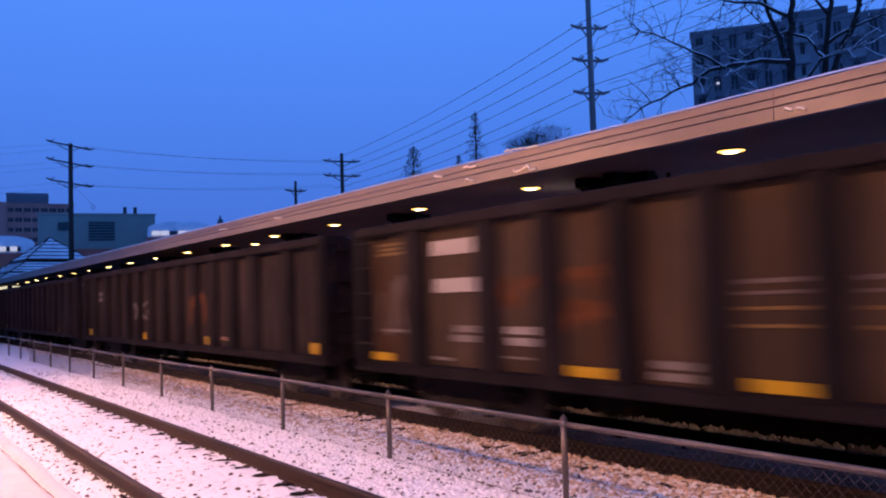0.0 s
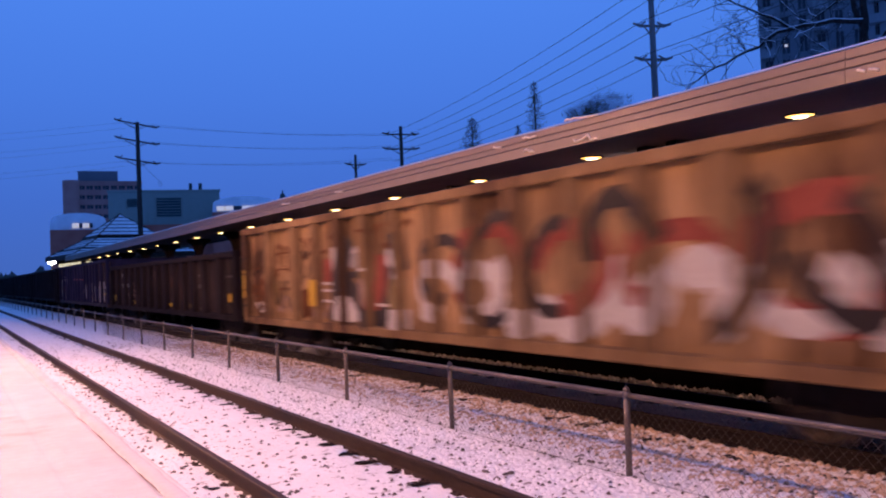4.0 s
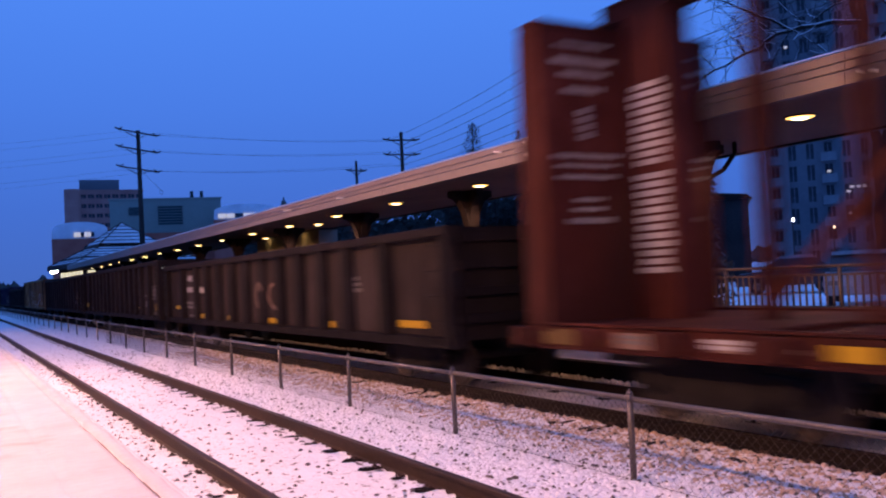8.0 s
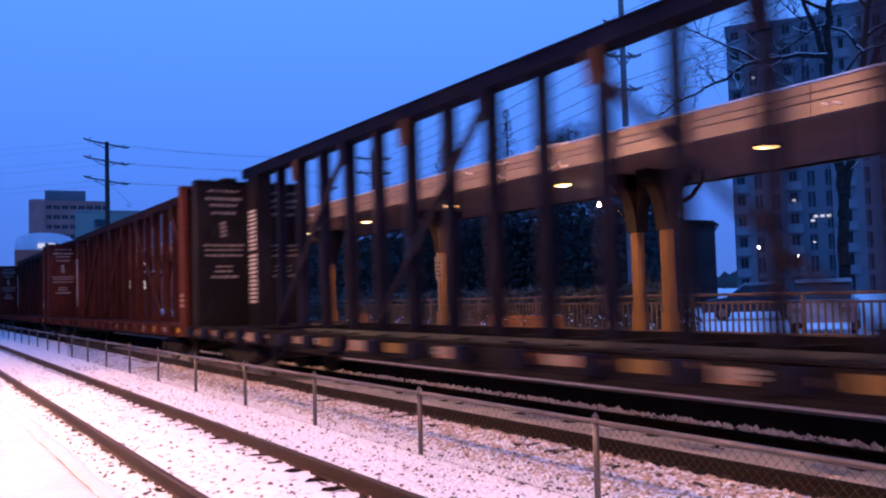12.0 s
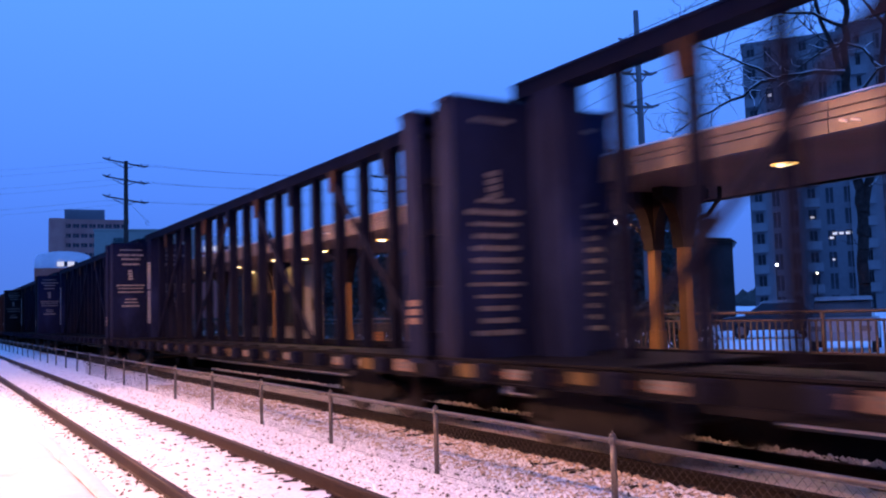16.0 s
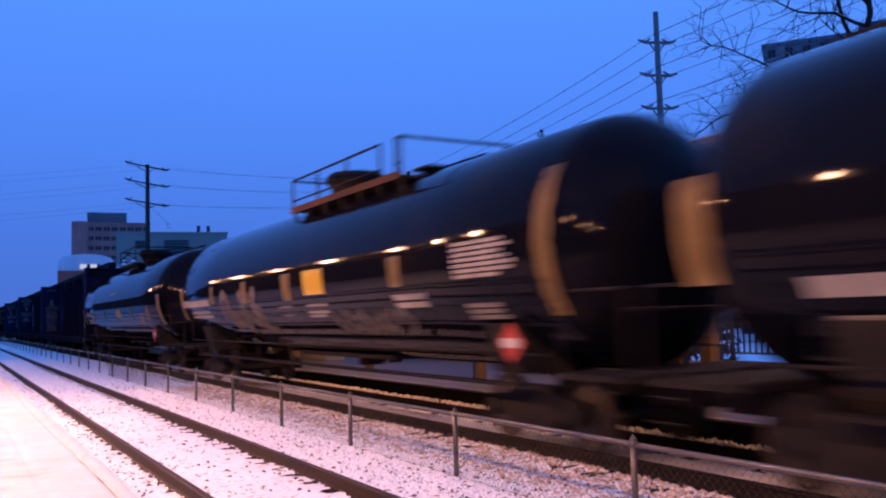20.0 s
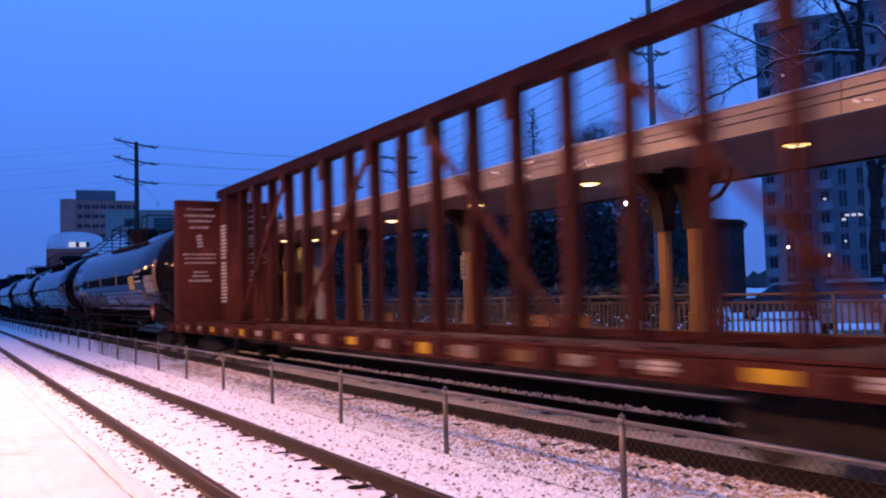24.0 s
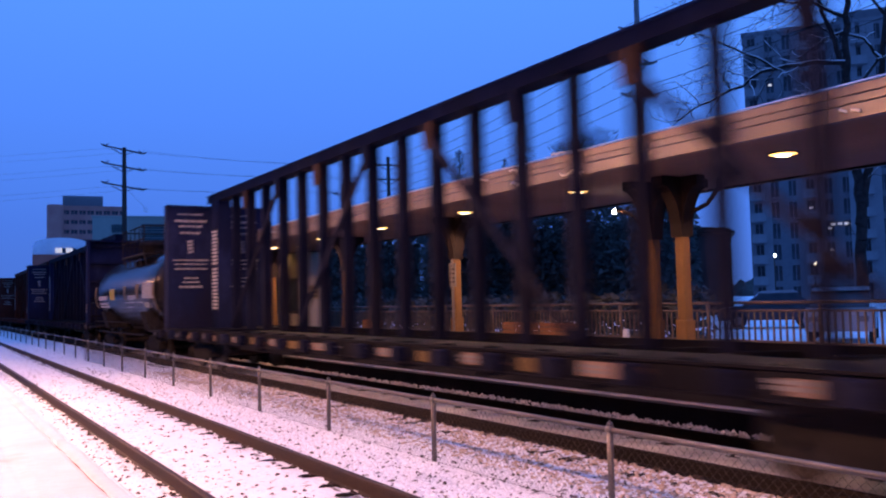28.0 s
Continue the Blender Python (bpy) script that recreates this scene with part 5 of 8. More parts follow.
def marks_G(car, h):
    for a0, a1 in ((4.32, 4.98), (5.32, 6.0)):
        block(car, WHITE_MARK, a0, a1, 1.78, 2.04, "car_number", 1, "white numerals")
        block(car, WHITE_MARK, a0, a1, 1.32, 1.56, "car_number", 1, "white numerals")
        block(car, WHITE_MARK, a0, a1, 0.86, 1.09, "car_number", 2)
    for a0, a1, z0, z1, n_ in ((8.47, 9.2, 0.84, 0.88, 1), (9.64, 10.2, 0.82, 0.86, 1), (11.98, 12.5, 0.86, 0.98, 3), (12.95, 13.65, 0.88, 1.02, 3), (0.9, 1.5, 0.92, 1.02, 2), (1.68, 2.15, 0.90, 1.0, 2)):
        block(car, GREY_MARK, a0, a1, z0, z1, rows=n_)
    reflectors(car, ((3.4, 4.0, 0.94), (6.4, 7.2, 1.01), (9.7, 10.5, 1.01), (12.9, 13.7, 1.06), (16.6, 17.2, 1.06)))
    block(car, YELLOW_MARK, 0.38, 1.15, 1.03, 1.22, "reflector", 0, "yellow reflective strip")
    # outlined box of stencils, a pale smear and an amber square near the rear
    for z0, z1 in ((1.50, 1.54), (1.14, 1.18)):
        block(car, DIM_MARK, 14.74, 15.52, z0, z1, "stencil", 0)
    block(car, GREY_MARK, 14.74, 15.5, 1.20, 1.34, rows=1)
    block(car, WHITE_MARK, 13.92, 14.42, 1.13, 1.29, rows=2)
    for k, z in enumerate((1.42, 1.52, 1.60, 1.70, 1.80)):
        spray(car, GREY_MARK, [(h - 15.95 - 0.06 * (k % 2), z), (h - 16.9 + 0.2 * (k % 3), z + 0.02)], 0.085, "pale worn smear", 0.002)
    block(car, OCHRE_MARK, 16.42, 17.1, 0.99, 1.24, "reflector", 0, "large dull amber square")
    block(car, GREY_MARK, 15.98, 16.8, 0.86, 0.96, rows=2)
    block(car, DIM_MARK, 12.85, 13.4, 0.86, 0.97, rows=3)


def marks_H(car, h):
    block(car, WHITE_MARK, 2.4, 3.0, 1.88, 2.12, "car_number", 1, "white lettering")
    block(car, WHITE_MARK, 2.2, 3.3, 1.56, 1.78, "car_number", 1, "white numerals")
    block(car, WHITE_MARK, 3.75, 4.4, 1.54, 1.76, "car_number", 1, "white numerals")
    block(car, GREY_MARK, 2.25, 3.35, 1.10, 1.34, rows=2)
    block(car, GREY_MARK, 2.5, 3.15, 0.86, 0.96)
    block(car, SALMON_MARK, 6.6, 7.1, 1.10, 1.40, "stencil", 3, "pale angular stencil")
    reflectors(car, ((0.85, 1.95, 1.14), (3.7, 4.5, 0.92), (6.45, 7.25, 0.92), (9.6, 10.4, 0.92), (12.6, 13.4, 0.92), (16.0, 16.9, 1.0)))
    scrawl(car, SALMON_MARK, -h + 7.2, -h + 9.0, 1.0, 1.9, 2, 0.08, 51, "pale scrawl")
    block(car, GREY_MARK, 13.8, 14.6, 1.5, 1.8, rows=3)


def marks_A(car, h):
    scrawl(car, GREY_MARK, h - 7.5, h - 5.6, 1.2, 2.0, 2, 0.10, 71, "grey scrawl")
    scrawl(car, RUST, -h + 6.0, -h + 6.9, 1.2, 1.9, 2, 0.16, 72, "dull red scrawl")
    block(car, GREY_MARK, 1.5, 2.1, 1.85, 2.2, "car_number", 2)
    block(car, GREY_MARK, 14.0, 14.5, 1.3, 2.0, rows=5)
    block(car, SALMON_MARK, 12.4, 12.8, 0.95, 1.05, rows=1)


SPREAD = (0.03, 0.21, 0.39, 0.61, 0.79, 0.97)
BROWN_LABEL = "dusty brown steel gondola car with ribbed sides"
for at in (76.2, 57.8, 39.4):
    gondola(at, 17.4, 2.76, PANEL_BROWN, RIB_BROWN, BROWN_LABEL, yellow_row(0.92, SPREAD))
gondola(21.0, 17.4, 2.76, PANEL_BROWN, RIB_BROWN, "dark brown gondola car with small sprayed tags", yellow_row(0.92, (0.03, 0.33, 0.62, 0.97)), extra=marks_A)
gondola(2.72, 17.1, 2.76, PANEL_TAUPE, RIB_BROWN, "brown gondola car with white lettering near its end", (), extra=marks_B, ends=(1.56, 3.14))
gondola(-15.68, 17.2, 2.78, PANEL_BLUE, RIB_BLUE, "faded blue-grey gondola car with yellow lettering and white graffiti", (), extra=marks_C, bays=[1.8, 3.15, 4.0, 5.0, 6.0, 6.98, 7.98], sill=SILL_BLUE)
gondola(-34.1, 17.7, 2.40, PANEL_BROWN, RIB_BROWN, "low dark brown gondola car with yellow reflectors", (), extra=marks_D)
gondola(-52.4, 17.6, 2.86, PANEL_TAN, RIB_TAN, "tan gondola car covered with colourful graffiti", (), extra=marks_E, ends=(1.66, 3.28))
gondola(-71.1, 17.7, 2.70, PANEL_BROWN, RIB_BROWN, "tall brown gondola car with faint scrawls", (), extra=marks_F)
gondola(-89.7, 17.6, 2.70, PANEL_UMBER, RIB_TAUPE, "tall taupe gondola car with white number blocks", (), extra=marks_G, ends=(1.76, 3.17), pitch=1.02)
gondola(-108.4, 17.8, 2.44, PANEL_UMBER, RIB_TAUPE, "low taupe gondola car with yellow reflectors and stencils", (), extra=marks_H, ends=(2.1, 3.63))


def centerbeam(at, length, main, dark, label, scheme, stripes=True, seed=1):
    """A centre-beam lumber flatcar: deck, end bulkheads, centre posts with braces and gussets, wide top chord."""
    car = empty("centerbeam_flatcar", label, "freight car", "centre-beam flatcars of the train")
    h = length / 2
    TOP, BEAM, DECK = 4.70, 5.10, 1.08
    rng = random.Random(seed)
    bm = B()
    box(bm, -0.44, 0.44, -h + 0.1, h - 0.1, 0.98, 1.02)
    part("deck", bm, dark if main is CB_RED else CB_BLACK, car)
    for s in (-1, 1):
        bm = B()
        y = s * (h - 1.75)
        box(bm, -1.40, 1.40, y - 1.6, y + 1.6, 1.025, DECK)
        part("end_deck", bm, dark if main is CB_RED else CB_BLACK, car)
    k = -h + 3.9
    while k < h - 3.8:
        for s in (-1, 1):
            bm = B()
            prism(bm, [(s * 0.445, 0.86), (s * 1.37, 0.90), (s * 1.37, 1.03), (s * 0.445, 1.06)], k - 0.05, k + 0.05)
            part("cross_bearer", fix(bm), dark if main is CB_RED else CB_BLACK, car)
        k += 1.235
    for s in (-1, 1):
        bm = B()
        prism(bm, [(s * 1.38, 0.80), (s * 1.47, 0.80), (s * 1.47, 0.825), (s * 1.44, 0.83), (s * 1.44, 1.07), (s * 1.47, 1.08), (s * 1.47, 1.11), (s * 1.38, 1.11)], -h, h)
        part("side_sill", fix(bm), main if main is CB_RED else CB_BLACK, car)
    bm = B()
    box(bm, -0.38, 0.38, -h + 0.2, h - 0.2, 0.55, 0.975)
    for k in range(9):
        y0 = -h + 3.6 + k * (length - 7.2) / 8
        box(bm, -1.36, 1.36, y0 - 0.05, y0 + 0.05, 0.72, 0.975)
    part("underframe", bm, MAT_TRUCK, car)
    # winch pockets and tape patches along the sill
    n = 20
    for s in (-1, 1):
        for k in range(n):
            y0 = -h + (k + 0.5) * length / n
            if s < 0:
                m_ = scheme[k % len(scheme)]
                if m_ is not None:
                    patch(car, "reflector" if m_ is YELLOW_MARK else "sill_patch", m_, -1.444, y0 + rng.uniform(-0.12, 0.12), 0.95 + rng.uniform(-0.015, 0.01), rng.uniform(0.24, 0.62), rng.uniform(0.12, 0.18))
                if rng.random() < 0.7:
                    patch(car, "sill_patch", rng.choice((RUST, DIM_MARK, SALMON_MARK, DULL_RUST)), -1.444, y0 + rng.uniform(0.42, 0.55), 0.95 + rng.uniform(-0.05, 0.04), rng.uniform(0.08, 0.26), rng.uniform(0.04, 0.14))
                if m_ is SALMON_MARK:
                    lettering(car, "stencil", WHITE_MARK if k % 2 else GREY_MARK, -1.452, y0, 0.955, 0.44, 0.11, 2)
            bm = B()
            yw = y0 + length / n / 2
            bevel_box(bm, s * 1.52 - 0.09, s * 1.52 + 0.07, yw - 0.13, yw + 0.13, 0.84, 1.06, 0.02)
            tube(bm, (s * 1.50, yw - 0.17, 0.94), (s * 1.50, yw + 0.17, 0.94), 0.05, n=8)
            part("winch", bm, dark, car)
    # bulkheads
    for s in (-1, 1):
        bm = B()
        yi, yo = s * (h - 0.52), s * (h - 0.02)
        box(bm, -1.45, 1.45, min(yi, yi + s * 0.06), max(yi, yi + s * 0.06), 1.0, TOP)
        bk = part("bulkhead", bm, main, car)
        for sx in (-1, 1):
            bm = B()
            x0, x1, y4 = sx * 1.452, sx * 1.33, yi + s * 0.063
            prism(bm, [(y4, 1.0), (yo, 1.0), (yo, 1.6), (s * (h - 0.10), TOP - 0.1), (s * (h - 0.14), TOP), (y4, TOP)], min(x0, x1), max(x0, x1), "x")
            part("side_web", fix(bm), main, bk)
        for k in range(5):
            bm = B()
            zz = 1.35 + k * 0.78
            y2, y3 = s * (h - 0.2), yi + s * 0.063
            box(bm, -1.328, 1.328, min(y3, y2), max(y3, y2), zz, zz + 0.09)
            part("cross_rib", bm, dark, bk)
        bm = B()
        box(bm, -1.46, 1.46, min(yi - s * 0.02, s * (h - 0.12)), max(yi - s * 0.02, s * (h - 0.12)), TOP + 0.002, TOP + 0.07)
        part("cap_rail", bm, main, bk)
        bm = B()
        for k in range(11):
            zz = 1.15 + k * 0.3
            tube(bm, (1.52, s * (h - 0.1), zz), (1.52, s * (h - 0.46), zz), 0.014, n=5)
        part("ladder", bm, dark, car)
        coupler(car, s * (h - 0.15), s)
        truck(car, s * (h - 2.6), at)
    # writing on the inside of the leading bulkhead, both halves
    yf = h - 0.526
    for sx in (-0.78, 0.80):
        bm = B()
        r = random.Random(seed * 7 + 1)
        rows = [(4.50, 0.8, 0.045), (4.30, 0.95, 0.07), (4.14, 0.7, 0.06), (3.94, 0.62, 0.07), (3.12, 1.05, 0.055), (3.0, 0.95, 0.04), (2.86, 0.95, 0.055), (2.58, 0.42, 0.05), (2.46, 0.5, 0.05), (2.32, 0.68, 0.07)]
        if not stripes:
            rows = [(4.45, 0.7, 0.05)] + [(3.3 - i * 0.17, r.uniform(0.5, 0.95), r.choice((0.05, 0.07))) for i in range(12)]
        for z_, w_, t_ in rows:
            u = sx - w_ / 2
            while u < sx + w_ / 2 - 0.03:
                k = min(r.uniform(0.05, 0.22), sx + w_ / 2 - u)
                box(bm, u, u + k, yf - 0.006, yf, z_ - t_ / 2, z_ + t_ / 2)
                u += k + 0.025
        m4 = Matrix.Translation((sx - 0.02, yf, 3.52)) @ Matrix.Rotation(-0.20, 4, "Y") @ Matrix.Diagonal((0.6, 1, 0.85, 1))
        for i in range(4):
            box(bm, -0.15 + 0.02 * i, 0.12 + 0.02 * i, -0.006, 0, -0.22 + i * 0.12, -0.13 + i * 0.12, m4)
        tagged(part("warning_text", bm, DIM_MARK if stripes and main is not CB_BLACK else GREY_MARK, car, "rows of small white lettering"), kind="stuff")
    # top chord
    bm = B()
    prism(bm, [(-0.18, BEAM - 0.02), (-0.18, BEAM - 0.24), (0.18, BEAM - 0.24), (0.18, BEAM - 0.02), (0.16, BEAM), (-0.16, BEAM)], -h + 0.55, h - 0.25)
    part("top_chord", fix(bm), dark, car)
    # thin lighter strip: the highlight on the chord's top edge as colour
    bm = B()
    prism(bm, [(-0.20, BEAM - 0.035), (-0.183, BEAM - 0.04), (-0.183, BEAM + 0.004), (-0.20, BEAM)], -h + 0.55, h - 0.25)
    part("chord_lip", fix(bm), main, car)
    # centre posts, gussets, braces
    pitch = 1.235
    n = int((length - 3.0) / pitch)
    y0 = -(n - 1) * pitch / 2
    for k in range(n):
        y = y0 + k * pitch
        bm = B()
        prism(bm, [(-0.115, y - 0.075), (-0.10, y - 0.075), (-0.10, y - 0.012), (0.10, y - 0.012), (0.10, y - 0.075), (0.115, y - 0.075), (0.115, y + 0.075), (0.10, y + 0.075), (0.10, y + 0.012), (-0.10, y + 0.012), (-0.10, y + 0.075), (-0.115, y + 0.075)], DECK, BEAM - 0.24, "z")
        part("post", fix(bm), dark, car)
        if k % 2 == 1:
            bm = B()
            prism(bm, [(y - 0.10, BEAM - 0.72), (y + 0.12, BEAM - 0.72), (y + 0.20, BEAM - 0.24), (y - 0.14, BEAM - 0.24)], -0.18, -0.118, "x")
            part("gusset", fix(bm), DULL_RUST if k % 4 == 3 else dark, car, "rusty gusset plate" if k % 4 == 3 else "")
    for k, (a, b) in enumerate(((9, 12), (13, 16), (7, 4), (3, 0))):
        if max(a, b) < n:
            bm = B()
            bar(bm, (-0.15, y0 + a * pitch, BEAM - 0.5), (-0.15, y0 + b * pitch, DECK + 0.05), 0.05, 0.13)
            part("brace", bm, dark, car)
    # striped loading plate on the first bay behind the leading bulkhead
    yp = h - 1.02
    bm = B()
    box(bm, -0.20, 0.20, yp - 0.34, yp + 0.34, DECK, BEAM - 0.24)
    part("end_plate", bm, main, car)
    if stripes:
        r = random.Random(seed)
        for grp in ((3.98, 10), (2.86, 8), (2.02, 4)):
            for i in range(grp[1]):
                bm = B()
                w_ = r.uniform(0.44, 0.56)
                box(bm, -0.207, -0.202, yp - w_ / 2, yp + w_ / 2, grp[0] - i * 0.105 - 0.068, grp[0] - i * 0.105)
                part("load_line", bm, WHITE_MARK, car)
    yp = -h + 1.02
    bm = B()
    box(bm, -0.20, 0.20, yp - 0.34, yp + 0.34, DECK, BEAM - 0.24)
    part("end_plate", bm, main, car)
    lettering(car, "stencil", SALMON_MARK, -1.455, -h + 0.27, 1.75, 0.34, 0.4, 3)
    CARS.append((car, at))
    return car


RED_SCHEME = (YELLOW_MARK, SALMON_MARK, YELLOW_MARK, SALMON_MARK, SALMON_MARK, AMBER_MARK, SALMON_MARK)
BLUE_SCHEME = (SALMON_MARK, AMBER_MARK, SALMON_MARK, None, SALMON_MARK, AMBER_MARK)
RED_LABEL, BLUE_LABEL = "empty oxide-red centre-beam lumber flatcar with white lettering", "empty dark navy centre-beam lumber flatcar with white lettering"
CBL = 24.75
centerbeam(-131.35, CBL, CB_RED, CB_RED_SHADED, RED_LABEL, RED_SCHEME, seed=1)
centerbeam(-157.1, CBL, CB_RED, CB_RED_SHADED, RED_LABEL, RED_SCHEME, seed=2)
centerbeam(-182.5, CBL, CB_BLACK, CB_BLUE_DARK, "empty near-black centre-beam lumber flatcar with faint lettering", BLUE_SCHEME, seed=3)
centerbeam(-207.5, 24.35, CB_BLUE, CB_BLUE_DARK, BLUE_LABEL, BLUE_SCHEME, seed=4)
centerbeam(-232.3, 24.35, CB_BLUE, CB_BLUE_DARK, BLUE_LABEL, BLUE_SCHEME, seed=5)
centerbeam(-257.1, 24.4, CB_BLUE, CB_BLUE_DARK, "empty dark navy centre-beam flatcar with many lines of lettering", BLUE_SCHEME, stripes=False, seed=6)
centerbeam(-365.95, 24.6, CB_RED, CB_RED_SHADED, RED_LABEL, RED_SCHEME, seed=7)
centerbeam(-390.8, 24.5, CB_BLUE, CB_BLUE_DARK, BLUE_LABEL, BLUE_SCHEME, seed=8)
centerbeam(-429.15, CBL, CB_BLUE, CB_BLUE_DARK, BLUE_LABEL, BLUE_SCHEME, seed=9)
centerbeam(-454.4, CBL, CB_BLUE, CB_BLUE_DARK, BLUE_LABEL, BLUE_SCHEME, seed=10)


def curved_patch(car, name, material, R, zc, y, w, a0, a1, label="", lift=0.006, n=6):
    """A patch that lies on the tank's shell between two angles above the horizontal, on the -x side."""
    bm = B()
    rows = []
    for i in range(n + 1):
        a = radians(a0 + (a1 - a0) * i / n)
        for rr in (R + lift,):
            rows.append([bm.verts.new((-rr * math.cos(a), yy, zc + rr * math.sin(a))) for yy in (y - w / 2, y + w / 2)])
    for p, q in zip(rows, rows[1:]):
        bm.faces.new((p[0], p[1], q[1], q[0]))
    edge = []
    for i in (0, n):
        a = radians(a0 + (a1 - a0) * i / n)
        edge = [bm.verts.new((-(R - 0.01) * math.cos(a), yy, zc + (R - 0.01) * math.sin(a))) for yy in (y - w / 2, y + w / 2)]
        bm.faces.new((rows[i][0], rows[i][1], edge[1], edge[0]))
    return part(name, bm, material, car, label, True)


def tank_rows(car, R, zc, y, w, a_top, a_bot, rows, material, name="stencil", seed=1):
    r = random.Random(seed)
    bm = B()
    for i in range(rows):
        a = radians(a_top + (a_bot - a_top) * (i + 0.5) / rows)
        t = abs(radians(a_top - a_bot)) / rows * R * 0.34
        ww = w * r.uniform(0.8, 1.0)
        u = y + w / 2
        while u > y + w / 2 - ww:
            k = r.uniform(0.12, 0.4)
            m = Matrix.Translation((-(R + 0.004) * math.cos(a), 0, zc + (R + 0.004) * math.sin(a))) @ Matrix.Rotation(a, 4, "Y")
            box(bm, -0.004, 0.004, u - k, u, -t, t, m)
            u -= k + 0.03
    return tagged(part(name, bm, material, car), kind="stuff")


def tank_scrawl(car, R, zc, y0, y1, a0, a1, n, w, seed, material, label):
    r = random.Random(seed)
    rr = R + 0.007
    for i in range(n):
        bm = B()
        cy, ca = y0 + (i + 0.5) * (y1 - y0) / n, (a0 + a1) / 2
        ry, ra = (y1 - y0) / n * r.uniform(0.4, 0.7), (a1 - a0) / 2 * r.uniform(0.5, 1)
        s0, turn = r.uniform(0, 6.28), r.uniform(2.5, 5.5) * r.choice((-1, 1))
        pts = [(cy + ry * math.cos(s0 + turn * k / 9), ca + ra * math.sin(s0 + turn * k / 9)) for k in range(10)]
        prev = None
        for k, (ya, aa) in enumerate(pts):
            yb, ab = pts[min(k + 1, 9)]
            yc, ac = pts[max(k - 1, 0)]
            out = Vector((-math.cos(radians(aa)), 0, math.sin(radians(aa))))
            up = Vector((math.sin(radians(aa)), 0, math.cos(radians(aa))))
            along = Vector((0, yb - yc, 0)) + up * rr * radians(ab - ac)
            side = along.cross(out).normalized() * w / 2
            p = out * rr + Vector((0, ya, zc))
            cur = (bm.verts.new(p - side), bm.verts.new(p + side))
            if prev:
                bm.faces.new((prev[0], prev[1], cur[1], cur[0]))
            prev = cur
        part("graffiti", bm, material, car, label)


# marks on each tank car: distance from the leading end (from, to), then heights (from, to)
BANDS = {1: ((0.05, 0.4, 1.75, 2.5), (3.1, 3.5, 1.88, 2.34), (6.5, 6.85, 1.86, 2.34), (9.6, 10.05, 1.82, 1.99), (12.8, 13.22, 1.86, 2.36), (15.95, 16.4, 1.86, 2.36), (18.0, 18.4, 1.7, 2.7)),
         2: ((0.15, 0.45, 1.8, 2.75), (3.5, 3.75, 2.2, 2.65), (6.3, 6.65, 2.14, 2.66), (9.15, 9.6, 2.13, 2.68), (14.2, 14.55, 2.2, 2.68), (18.15, 18.42, 1.7, 3.5)),
         3: ((0.35, 0.75, 1.95, 2.98), (3.55, 3.95, 2.1, 2.62), (6.75, 7.2, 2.1, 2.65), (12.0, 12.3, 2.1, 2.6), (15.0, 15.3, 2.1, 2.6), (17.8, 18.2, 1.7, 2.8)),
         4: ((0.55, 0.95, 2.0, 3.0), (2.2, 2.5, 2.44, 2.82), (5.35, 5.65, 2.44, 2.82), (8.8, 9.15, 2.35, 2.83), (12.45, 12.8, 2.35, 2.84), (16.0, 16.3, 2.68, 2.85), (19.1, 19.55, 2.05, 3.1)),
         5: ((0.1, 0.45, 1.75, 2.62), (6.05, 6.4, 2.03, 2.53), (8.1, 8.5, 2.02, 2.54), (10.55, 10.85, 1.6, 2.55))}
PLATES = {1: ((9.7, 10.85, 2.0, 2.33),), 2: ((10.4, 11.4, 2.2, 2.68),), 3: ((9.3, 10.2, 2.2, 2.6),), 4: ((15.05, 15.97, 2.17, 2.65),), 5: ((3.35, 4.35, 2.04, 2.47),)}
PANELS = {1: ((14.55, 15.15, 1.73, 1.9),), 2: (), 3: (), 4: ((16.85, 17.6, 1.76, 2.05),), 5: ()}
